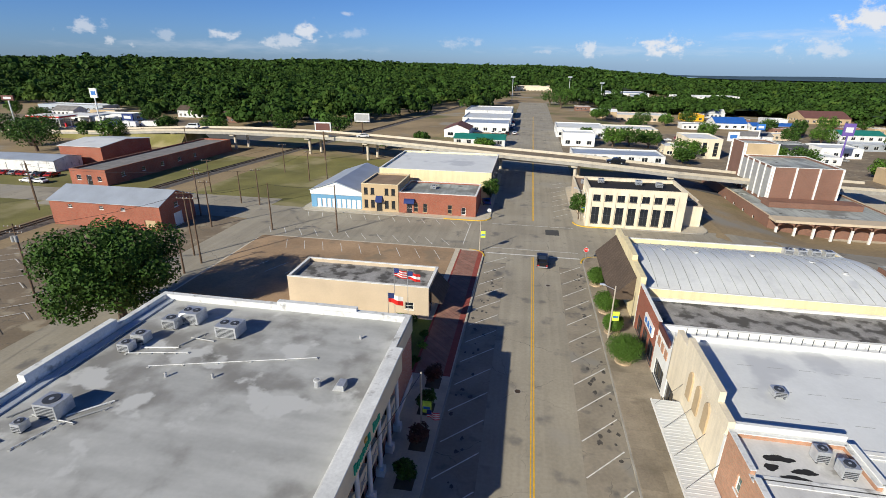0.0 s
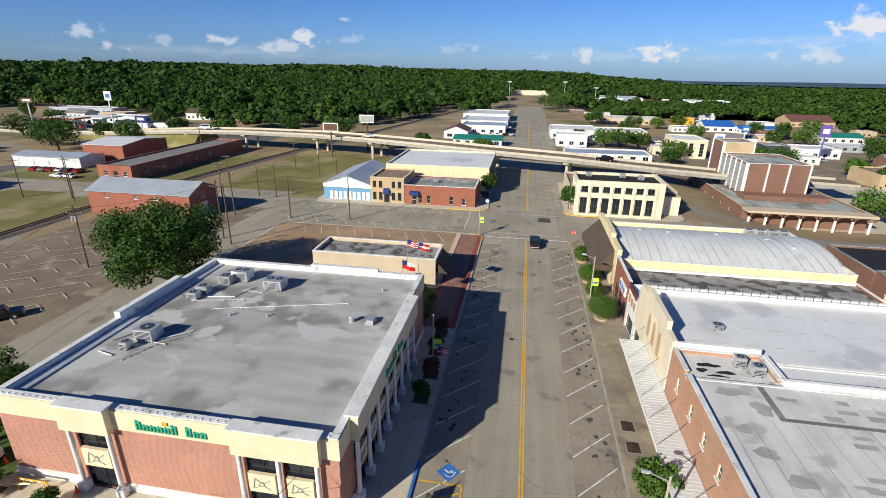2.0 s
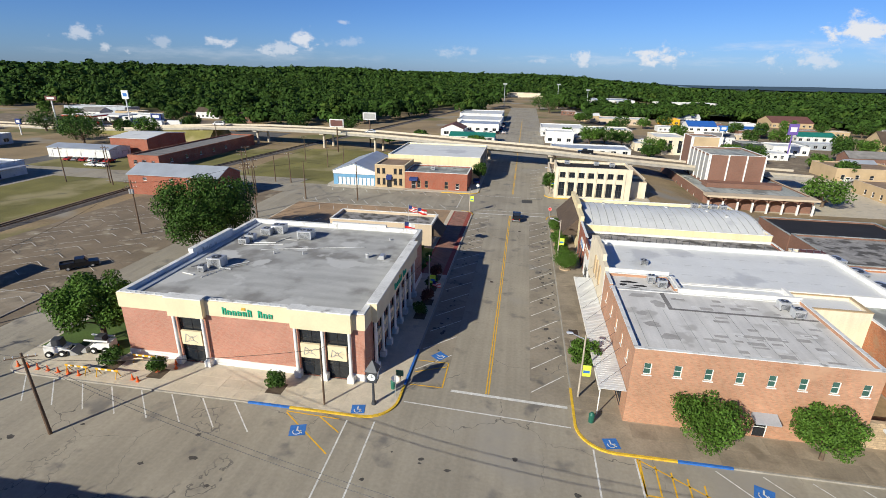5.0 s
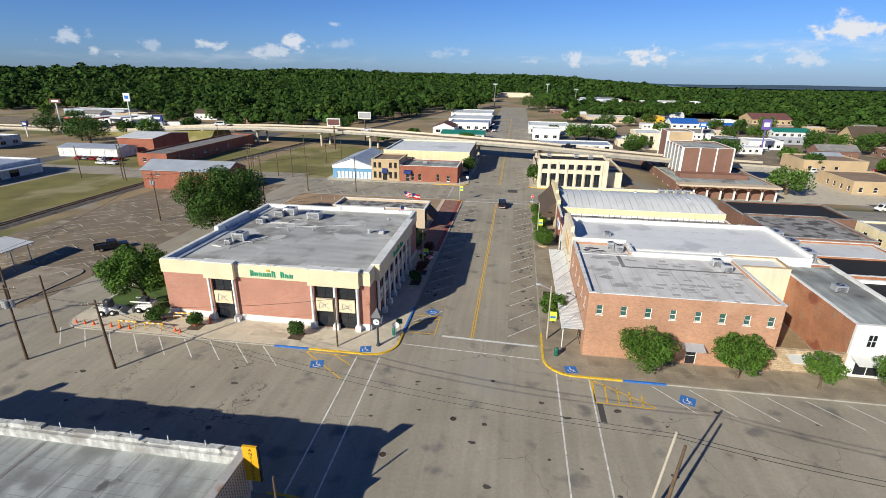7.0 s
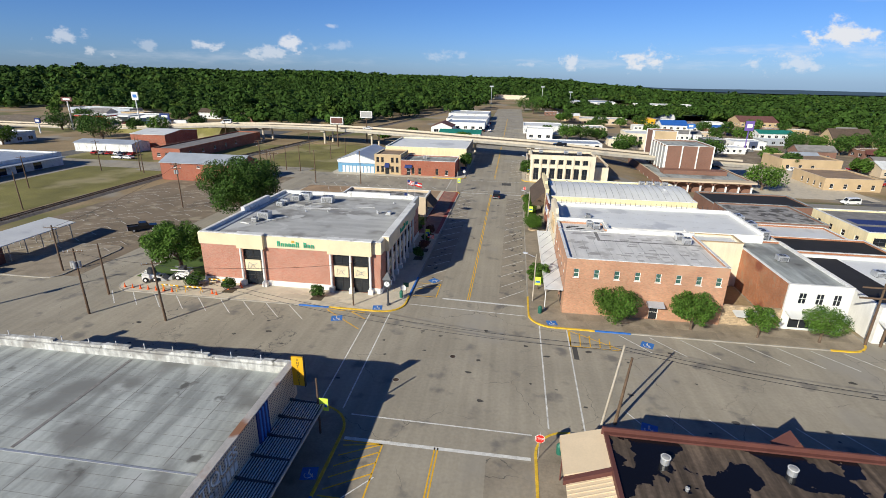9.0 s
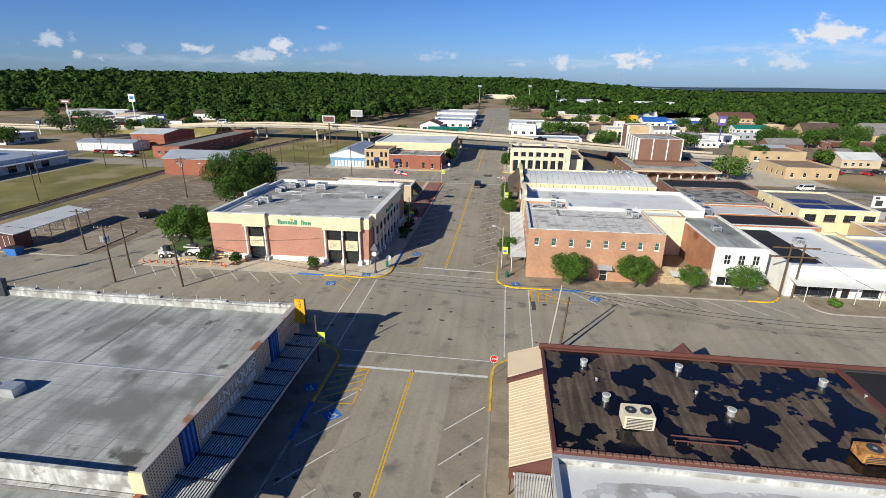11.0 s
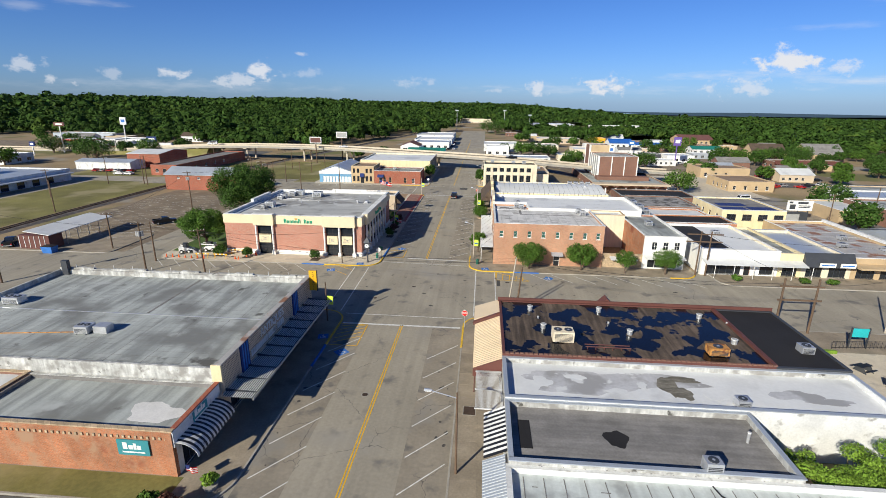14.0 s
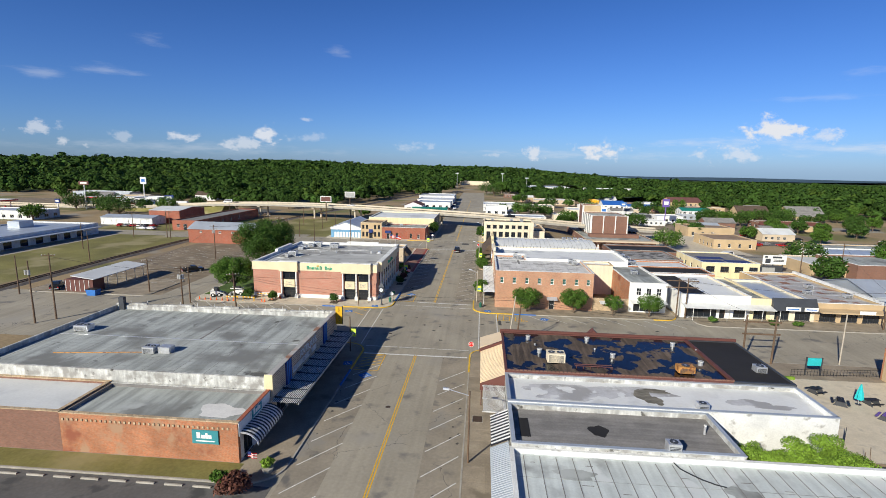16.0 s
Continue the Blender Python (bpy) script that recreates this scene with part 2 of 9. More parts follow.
M["cream"] = mat("cream_stucco", (0.74, 0.63, 0.42), 0.85, 0.06, 0.4, 6.0)
M["cream_pale"] = mat("pale_cream_stucco", (0.76, 0.66, 0.49), 0.85, 0.1, 0.3, 6.0, streak=(2.0, 2.0, 0.2, 0.06))
M["yellow_wall"] = mat("pale_yellow_paint", (0.78, 0.66, 0.40), 0.85, 0.08, 0.3, 6.0, streak=(1.5, 1.5, 0.15, 0.06))
M["beige"] = mat("beige_stucco", (0.58, 0.47, 0.34), 0.88, 0.08, 0.3, 6.0)
M["tan_wall"] = mat("tan_wall", (0.50, 0.37, 0.22), 0.88, 0.1, 0.3)
M["white_paint"] = mat("white_paint", (0.80, 0.79, 0.75), 0.7, 0.07, 0.4, 5.0, streak=(1.5, 1.5, 0.2, 0.05))
M["white_dirty"] = mat("dirty_white_paint", (0.70, 0.70, 0.68), 0.8, 0.15, 0.5, 5.0, stain=((0.35, 0.34, 0.32), 0.8, 0.58, 0.72))
M["plaster_worn"] = mat("peeling_plaster", (0.50, 0.50, 0.475), 0.9, 0.2, 0.8, 5.0, stain=[((0.30, 0.29, 0.27), 0.7, 0.48, 0.64), ((0.10, 0.095, 0.085), 1.3, 0.62, 0.74)], streak=(2.5, 2.5, 0.3, 0.22))
M["metal_white"] = mat("white_metal_roof", (0.66, 0.67, 0.66), 0.45, 0.08, 0.2, 3.0, stain=((0.50, 0.51, 0.52), 0.25, 0.55, 0.75))
M["metal_grey"] = mat("grey_metal_roof", (0.46, 0.50, 0.55), 0.4, 0.1, 0.3, metal=0.3)
M["metal_rust"] = mat("rusting_metal_roof", (0.44, 0.42, 0.40), 0.6, 0.2, 0.3, stain=((0.28, 0.14, 0.08), 0.3, 0.5, 0.62))
M["rust_orange"] = mat("rusty_orange_metal", (0.50, 0.24, 0.07), 0.7, 0.3, 1.5, stain=((0.22, 0.08, 0.03), 2.0, 0.52, 0.64))
M["sign_teal"] = mat("teal_sign_paint", (0.05, 0.26, 0.29), 0.5, 0.06, 1.0)
M["galv"] = mat("galvanised_metal", (0.62, 0.63, 0.64), 0.4, 0.12, 1.5, metal=0.6)
M["roof_bank"] = mat("grey_roof_membrane", (0.44, 0.44, 0.42), 0.75, 0.06, 0.3, 3.0, stain=[((0.245, 0.238, 0.222), 0.20, 0.47, 0.66), ((0.53, 0.53, 0.51), 0.24, 0.57, 0.63), ((0.17, 0.165, 0.15), 0.17, 0.66, 0.74)], streak=(0.16, 0.7, 1, 0.10))
M["roof_grey"] = mat("grey_roof_felt", (0.345, 0.365, 0.35), 0.8, 0.12, 0.25, 5.0, stain=[((0.20, 0.205, 0.195), 0.13, 0.50, 0.64), ((0.44, 0.46, 0.445), 0.2, 0.58, 0.68), ((0.12, 0.12, 0.112), 0.34, 0.64, 0.72)], streak=(1.1, 0.13, 1, 0.26))
M["roof_patchy"] = mat("patched_roof_felt", (0.63, 0.615, 0.59), 0.8, 0.08, 0.3, 5.0, stain=[((0.47, 0.455, 0.43), 0.35, 0.56, 0.66), ((0.30, 0.285, 0.26), 0.5, 0.68, 0.74)], streak=(0.9, 0.05, 1, 0.08))
M["roof_patch_dark"] = mat("dark_felt_patch", (0.40, 0.385, 0.365), 0.85, 0.15, 0.6, 5.0)
M["roof_patch_pale"] = mat("pale_felt_patch", (0.68, 0.67, 0.65), 0.8, 0.1, 0.6, 5.0)
M["roof_white"] = mat("white_roof_coating", (0.72, 0.73, 0.72), 0.6, 0.05, 0.3, 3.0, stain=((0.55, 0.56, 0.57), 0.12, 0.58, 0.66))
M["roof_whitewash"] = mat("whitewashed_felt", (0.56, 0.60, 0.585), 0.7, 0.1, 0.4, 5.0, stain=[((0.33, 0.345, 0.34), 0.22, 0.54, 0.68), ((0.12, 0.115, 0.11), 0.16, 0.70, 0.76), ((0.62, 0.645, 0.635), 0.3, 0.6, 0.68)], streak=(1.3, 0.08, 1, 0.1))
M["roof_silver"] = mat("silver_roof_coating", (0.72, 0.73, 0.725), 0.5, 0.06, 0.3, 3.0, stain=((0.58, 0.59, 0.59), 0.2, 0.58, 0.68))
M["roof_damp"] = mat("damp_roof_coating", (0.52, 0.52, 0.53), 0.5, 0.12, 0.5, 4.0, stain=[((0.36, 0.355, 0.35), 0.35, 0.46, 0.60), ((0.68, 0.69, 0.685), 0.6, 0.58, 0.66)])
M["roof_mould"] = mat("mouldy_roof_coating", (0.20, 0.185, 0.15), 0.8, 0.3, 0.8, 5.0, streak=(0.5, 2.5, 1, 0.3))
M["roof_charcoal"] = mat("charcoal_roof_felt", (0.22, 0.21, 0.20), 0.9, 0.2, 0.5, 5.0, streak=(0.1, 1.6, 1, 0.15))
M["roof_tar"] = mat("tar_roof", (0.098, 0.072, 0.052), 0.85, 0.3, 0.5, 4.0, bump=0.5, stain=((0.006, 0.006, 0.008), 0.34, 0.50, 0.51, 0.10), streak=(2.4, 0.14, 1, 0.45))
M["roof_black"] = mat("black_roof_membrane", (0.018, 0.017, 0.018), 0.85, 0.2, 0.3)
M["roof_gravel"] = mat("weathered_gravel_roof", (0.30, 0.29, 0.28), 0.95, 0.25, 0.6, 6.0, stain=((0.09, 0.085, 0.08), 0.5, 0.47, 0.6))
M["roof_brown"] = mat("brown_roof_felt", (0.27, 0.19, 0.125), 0.9, 0.2, 0.3)
M["shingle_brown"] = mat("brown_shingle", (0.105, 0.075, 0.055), 0.9, 0.15, 0.5, brick=((0.07, 0.05, 0.035), 0.3, 0.15))
M["shingle_maroon"] = mat("maroon_shingle", (0.16, 0.07, 0.06), 0.85, 0.15, 0.5)
M["maroon"] = mat("maroon_metal", (0.13, 0.05, 0.04), 0.6, 0.12, 0.6)
M["tan_metal"] = mat("tan_ribbed_metal", (0.70, 0.56, 0.38), 0.5, 0.06, 0.5)
M["blue_wall"] = mat("blue_paint", (0.14, 0.32, 0.50), 0.7, 0.08, 0.4)
M["blue_roof"] = mat("blue_metal_roof", (0.03, 0.13, 0.45), 0.4, 0.1, 0.5)
M["blue_dark"] = mat("navy_canvas", (0.02, 0.04, 0.16), 0.8)
M["teal"] = mat("teal_canvas", (0.02, 0.45, 0.48), 0.7)
M["teal_roof"] = mat("green_metal_roof", (0.02, 0.20, 0.15), 0.5)
M["yellow_sign"] = mat("yellow_sign_paint", (0.74, 0.40, 0.015), 0.5, 0.05, 1.0)
M["lime"] = mat("lime_banner", (0.62, 0.80, 0.08), 0.6, 0.15, 1.5)
M["green_sign"] = mat("green_sign_letters", (0.02, 0.38, 0.22), 0.5, 0.05, 1.0)
M["gold"] = mat("gold_emblem", (0.60, 0.38, 0.06), 0.4, 0.05, 1.0)
M["red"] = mat("red_enamel", (0.62, 0.025, 0.02), 0.45, 0.06, 1.0)
M["orange"] = mat("orange_plastic", (0.80, 0.13, 0.02), 0.5, 0.06, 1.0)
M["green_bin"] = mat("green_bin_paint", (0.02, 0.13, 0.09), 0.5)
M["purple"] = mat("purple_paint", (0.16, 0.10, 0.36), 0.6)
M["black"] = mat("black_paint", (0.02, 0.02, 0.022), 0.5, 0.1, 1.0)
M["dark_metal"] = mat("dark_metal", (0.07, 0.075, 0.085), 0.5, 0.1, 1.0, metal=0.3)
M["grey_metal"] = mat("grey_painted_metal", (0.36, 0.36, 0.35), 0.5, 0.12, 1.0)
M["pole_wood"] = mat("pole_wood", (0.13, 0.085, 0.055), 0.9, 0.25, 0.8, 9.0, bump=0.5)
M["pole_pale"] = mat("weathered_pole", (0.42, 0.37, 0.30), 0.85, 0.2, 0.8, 9.0)
M["bark"] = mat("tree_bark", (0.14, 0.10, 0.07), 0.95, 0.3, 2.0, 12.0, bump=0.6)
M["leaf"] = mat("tree_leaves", (0.068, 0.135, 0.02), 0.6, 0.25, 0.3, 3.0, bump=0, island=0.45, spec=0.12)
M["leaf_dark"] = mat("dark_tree_leaves", (0.044, 0.092, 0.016), 0.6, 0.25, 0.3, 3.0, bump=0, island=0.45, spec=0.12)
M["leaf_bright"] = mat("vine_leaves", (0.17, 0.28, 0.035), 0.6, 0.25, 0.5, 3.0, bump=0, island=0.4, spec=0.12)
M["leaf_red"] = mat("reddish_leaves", (0.12, 0.05, 0.035), 0.6, 0.25, 0.5, 3.0, bump=0, island=0.4, spec=0.12)
M["forest"] = mat("woodland_leaves", (0.035, 0.073, 0.013), 0.75, 0.5, 0.075, 0.35, bump=0, island=0.22, spec=0.1, stain=((0.07, 0.115, 0.019), 0.05, 0.56, 0.68))
# blue haze of distance is put into this base colour
M["distant_hills"] = mat("haze_tinted_hills", (0.075, 0.12, 0.165), 0.95, 0.15, 0.002, 0.02, bump=0, spec=0.0)
# floor green darkened to carry the shade under the crowns
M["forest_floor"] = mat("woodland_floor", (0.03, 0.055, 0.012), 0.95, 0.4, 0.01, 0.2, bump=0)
M["ply"] = mat("soil", (0.10, 0.075, 0.05), 0.95, 0.3, 1.0)
M["glass"] = mat("dark_window_glass", (0.018, 0.022, 0.028), 0.06, 0.1, 0.5, bump=0, spec=0.7)
M["glass_green"] = mat("greenish_window_glass", (0.05, 0.12, 0.10), 0.08, 0.1, 0.5, bump=0, spec=0.7)
M["car_white"] = mat("white_car_paint", (0.78, 0.78, 0.77), 0.25, 0.03, 1.0, bump=0)
M["car_black"] = mat("black_car_paint", (0.012, 0.013, 0.016), 0.2, 0.03, 1.0, bump=0)
M["car_blue"] = mat("blue_car_paint", (0.04, 0.10, 0.30), 0.25, 0.03, 1.0, bump=0)
M["car_red"] = mat("red_car_paint", (0.40, 0.02, 0.02), 0.25, 0.03, 1.0, bump=0)
M["car_grey"] = mat("silver_car_paint", (0.38, 0.39, 0.40), 0.25, 0.03, 1.0, metal=0.3, bump=0)
M["tyre"] = mat("tyre_rubber", (0.02, 0.02, 0.02), 0.9, 0.1, 1.0, bump=0)
M["lamp_glass"] = mat("milky_glass", (0.75, 0.78, 0.78), 0.3, 0.03, 1.0, bump=0)


# ---- builders ----
ORIGIN = {}


def thing(name, label, category, loc, group="", kind=""):
    ob = new(name)
    ob.location = loc
    ob.empty_display_size = 0.5
    ORIGIN[ob] = Vector(loc)
    return tagged(ob, label, category, group, kind)


def mesh_of(name, bm, material, offset=None):
    if offset is not None:
        bmesh.ops.translate(bm, verts=bm.verts, vec=-offset)
    me = bpy.data.meshes.new(name)
    bm.to_mesh(me)
    bm.free()
    me.materials.append(M[material] if isinstance(material, str) else material)
    return me


def part(name, bm, material, parent, label=""):
    """One mesh object under a thing or a part; bm is in world metres."""
    ob = new(name, mesh_of(name, bm, material, ORIGIN[parent]))
    ob.parent = parent
    ORIGIN[ob] = ORIGIN[parent]
    if label:
        ob["label"] = label
    return ob


def solid(name, bm, material, label, category, kind="structure", group=""):
    """A thing that is one mesh."""
    ob = new(name, mesh_of(name, bm, material))
    ORIGIN[ob] = Vector((0, 0, 0))
    return tagged(ob, label, category, group, kind)


def B(bm, x0, y0, z0, x1, y1, z1):
    x0, x1, y0, y1, z0, z1 = min(x0, x1), max(x0, x1), min(y0, y1), max(y0, y1), min(z0, z1), max(z0, z1)
    v = [bm.verts.new(p) for p in ((x0, y0, z0), (x1, y0, z0), (x1, y1, z0), (x0, y1, z0), (x0, y0, z1), (x1, y0, z1), (x1, y1, z1), (x0, y1, z1))]
    for f in ((3, 2, 1, 0), (4, 5, 6, 7), (0, 1, 5, 4), (1, 2, 6, 5), (2, 3, 7, 6), (3, 0, 4, 7)):
        bm.faces.new([v[i] for i in f])
    return bm


def box(*a):
    return B(bmesh.new(), *a)


def loft(bm, rings, caps=True):
    """Skins rings of equal count, one after another."""
    vs = [[bm.verts.new(p) for p in r] for r in rings]
    k = len(vs[0])
    for a, b in zip(vs, vs[1:]):
        for i in range(k):
            bm.faces.new((a[i], a[(i + 1) % k], b[(i + 1) % k], b[i]))
    if caps:
        bm.faces.new(vs[0][::-1])
        bm.faces.new(vs[-1])
    return bm


def tube(bm, p0, p1, r0, r1=None, n=8):
    p0, p1 = Vector(p0), Vector(p1)
    r1 = r0 if r1 is None else r1
    q = (p1 - p0).to_track_quat("Z", "Y")
    ring = [Vector((math.cos(2 * math.pi * i / n), math.sin(2 * math.pi * i / n), 0)) for i in range(n)]
    return loft(bm, [[p0 + q @ (c * r0) for c in ring], [p1 + q @ (c * r1) for c in ring]])


def rod(*a, **k):
    return tube(bmesh.new(), *a, **k)


def prism(bm, pts, z0, z1):
    return loft(bm, [[(x, y, z0) for x, y in pts], [(x, y, z1) for x, y in pts]])


def slice_y(bm, pts, y0, y1):
    """Extrudes an outline in x, z along y."""
    return loft(bm, [[(x, y0, z) for x, z in pts], [(x, y1, z) for x, z in pts]])


def slice_x(bm, pts, x0, x1):
    """Extrudes an outline in y, z along x."""
    return loft(bm, [[(x0, y, z) for y, z in pts], [(x1, y, z) for y, z in pts]])


def rounded(x0, x1, y0, y1, r, n=6):
    pts = []
    for cx, cy, a in ((x1 - r, y1 - r, 0), (x0 + r, y1 - r, 90), (x0 + r, y0 + r, 180), (x1 - r, y0 + r, 270)):
        for i in range(n + 1):
            w = radians(a + 90 * i / n)
            pts.append((cx + r * math.cos(w), cy + r * math.sin(w)))
    return pts


def at_side(side, x0, x1, y0, y1):
    """Maps (along, up, inward) on one side of a box to the world."""
    return {"S": lambda u, v, d: (u, y0 + d, v), "N": lambda u, v, d: (u, y1 - d, v), "W": lambda u, v, d: (x0 + d, u, v), "E": lambda u, v, d: (x1 - d, u, v)}[side]


def SB(bm, to, u0, u1, v0, v1, d0, d1):
    return B(bm, *to(u0, v0, d0), *to(u1, v1, d1))


def pierced(to, u0, u1, z0, z1, t, holes):
    """A wall with openings right through it."""
    bm = bmesh.new()
    us = sorted({u0, u1, *[h[0] for h in holes], *[h[1] for h in holes]})
    for a, b in zip(us, us[1:]):
        if b - a < 1e-6:
            continue
        cuts = sorted((h[2], h[3]) for h in holes if h[0] <= a + 1e-6 and h[1] >= b - 1e-6)
        z = z0
        for c0, c1 in cuts:
            if c0 > z + 1e-6:
                SB(bm, to, a, b, z, c0, 0, t)
            z = max(z, c1)
        if z1 > z + 1e-6:
            SB(bm, to, a, b, z, z1, 0, t)
    bmesh.ops.remove_doubles(bm, verts=bm.verts, dist=1e-5)
    return bm


def glazing(root, to, u0, u1, v0, v1, style="window", frame_mat="white_paint", glass="glass", cols=1, rows=2, inset=0.14, sill=True):
    name = "door" if style == "door" else "window"
    bm = bmesh.new()
    w = 0.07
    SB(bm, to, u0, u0 + w, v0, v1, inset - 0.05, inset + 0.05)
    SB(bm, to, u1 - w, u1, v0, v1, inset - 0.05, inset + 0.05)
    SB(bm, to, u0 + w, u1 - w, v1 - w, v1, inset - 0.05, inset + 0.05)
    if style != "door":
        SB(bm, to, u0 + w, u1 - w, v0, v0 + w, inset - 0.05, inset + 0.05)
    for i in range(1, cols):
        u = u0 + (u1 - u0) * i / cols
        SB(bm, to, u - 0.03, u + 0.03, v0 + w, v1 - w, inset - 0.04, inset + 0.04)
    for j in range(1, rows):
        v = v0 + (v1 - v0) * j / rows
        SB(bm, to, u0 + w, u1 - w, v - 0.025, v + 0.025, inset - 0.035, inset + 0.035)
    win = part(name, bm, frame_mat, root)
    part("pane", SB(bmesh.new(), to, u0 + w * 0.5, u1 - w * 0.5, v0, v1 - w * 0.5, inset + 0.002, inset + 0.022), glass, win)
    if style == "door":
        part("handle", SB(bmesh.new(), to, u1 - 0.2, u1 - 0.16, v0 + 0.9, v0 + 1.15, inset - 0.1, inset - 0.05), "dark_metal", win)
    elif sill:
        part("sill", SB(bmesh.new(), to, u0 - 0.08, u1 + 0.08, v0 - 0.09, v0 - 0.003, -0.08, 0.1), frame_mat, win)
    return win


def building(name, label, x0, x1, y0, y1, h, wall, roof, par=0.6, cap="white_paint", opens=None, walls=None, z0=0.0, cap_h=0.09, category="building", t=0.3, heights=None, sills=True):
    """Four walls with thickness and openings, a flat roof behind a parapet, and its coping.
    opens: side -> rows (u0, u1, v0, v1, style, frame, glass, cols, rows)."""
    opens, walls, heights = opens or {}, walls or {}, heights or {}
    root = thing(name, label, category, ((x0 + x1) / 2, (y0 + y1) / 2, z0))
    for side in "SNWE":
        to = at_side(side, x0, x1, y0, y1)
        u0, u1 = (x0, x1) if side in "SN" else (y0 + t, y1 - t)
        hh = heights.get(side, h)
        part("wall", pierced(to, u0, u1, z0, z0 + hh, t, opens.get(side, [])), walls.get(side, wall), root)
        if cap:
            e = 0.05 if side in "SN" else -0.001
            part("coping", SB(bmesh.new(), to, u0 - e, u1 + e, z0 + hh + 0.002, z0 + hh + cap_h, -0.05, t + 0.05), cap, root)
        for o in opens.get(side, []):
            style = o[4] if len(o) > 4 else "window"
            fm = o[5] if len(o) > 5 else "white_paint"
            gl = o[6] if len(o) > 6 else "glass"
            c, r = (o[7], o[8]) if len(o) > 8 else (1, 2)
            glazing(root, to, o[0], o[1], o[2], o[3], style, fm, gl, c, r, sill=sills)
    part("roof", box(x0 + t, y0 + t, z0 + h - par - 0.25, x1 - t, y1 - t, z0 + h - par), roof, root)
    return root


def ribs(bm, x0, x1, y0, y1, z, step, along="y", h=0.05, w=0.05):
    """Standing seams on a flat or canopy roof."""
    if along == "y":
        x = x0 + step / 2
        while x < x1:
            B(bm, x - w / 2, y0, z, x + w / 2, y1, z + h)
            x += step
    else:
        y = y0 + step / 2
        while y < y1:
            B(bm, x0, y - w / 2, z, x1, y + w / 2, z + h)
            y += step
    return bm


def gable(root, x0, x1, y0, y1, z, rise, material, along="y", over=0.3, name="roof"):
    bm = bmesh.new()
    if along == "y":
        c = (x0 + x1) / 2
        slice_y(bm, [(x0 - over, z), (c, z + rise), (x1 + over, z), (x1 + over, z + 0.15), (c, z + rise + 0.15), (x0 - over, z + 0.15)], y0 - over, y1 + over)
    else:
        c = (y0 + y1) / 2
        slice_x(bm, [(y0 - over, z), (c, z + rise), (y1 + over, z), (y1 + over, z + 0.15), (c, z + rise + 0.15), (y0 - over, z + 0.15)], x0 - over, x1 + over)
    return part(name, bm, material, root)


def house(name, label, x0, x1, y0, y1, h, wall, roof, rise=2.0, along="x", opens=None, category="building", over=0.3, sills=True):
    """A building with a gabled roof."""
    root = building(name, label, x0, x1, y0, y1, h, wall, roof, 0.05, None, opens, category=category, sills=sills)
    gable(root, x0, x1, y0, y1, h + 0.01, rise, roof, along, over)
    for k in (0, 1):
        if along == "y":
            y = (y0, y1 - 0.3)[k]
            bm = slice_y(bmesh.new(), [(x0, h), (x1, h), ((x0 + x1) / 2, h + rise)], y + 0.01, y + 0.29)
        else:
            x = (x0, x1 - 0.3)[k]
            bm = slice_x(bmesh.new(), [(y0, h), (y1, h), ((y0 + y1) / 2, h + rise)], x + 0.01, x + 0.29)
        part("gable_wall", bm, wall, root)
    return root


def leaf_mesh(name, rng, clumps, n, size, material, flat=0.0):
    """Many small leaf quads spread through clumps (centre, radii)."""
    c = np.array([k[0] for k in clumps], float)
    r = np.array([k[1] for k in clumps], float)
    wgt = r.prod(axis=1) ** (2 / 3)
    pick = rng.choice(len(clumps), n, p=wgt / wgt.sum())
    d = rng.normal(size=(n, 3))
    d /= np.linalg.norm(d, axis=1)[:, None]
    rad = rng.uniform(0.62, 1.08, n)[:, None]
    p = c[pick] + d * r[pick] * rad
    nrm = d + rng.normal(size=(n, 3)) * 0.55 + np.array([0, 0, flat])
    nrm /= np.linalg.norm(nrm, axis=1)[:, None]
    a = np.cross(nrm, rng.normal(size=(n, 3)))
    a /= np.linalg.norm(a, axis=1)[:, None]
    b = np.cross(nrm, a)
    s = (size * rng.uniform(0.6, 1.35, n))[:, None]
    q = np.stack([p - a * s, p - b * s * 0.62, p + a * s, p + b * s * 0.62], axis=1).reshape(-1, 3)
    me = bpy.data.meshes.new(name)
    me.vertices.add(n * 4)
    me.vertices.foreach_set("co", q.astype(np.float32).ravel())
    me.loops.add(n * 4)
    me.loops.foreach_set("vertex_index", np.arange(n * 4, dtype=np.int32))
    me.polygons.add(n)
    me.polygons.foreach_set("loop_start", np.arange(0, n * 4, 4, dtype=np.int32))
    me.update(calc_edges=True)
    me.materials.append(M[material])
    return me


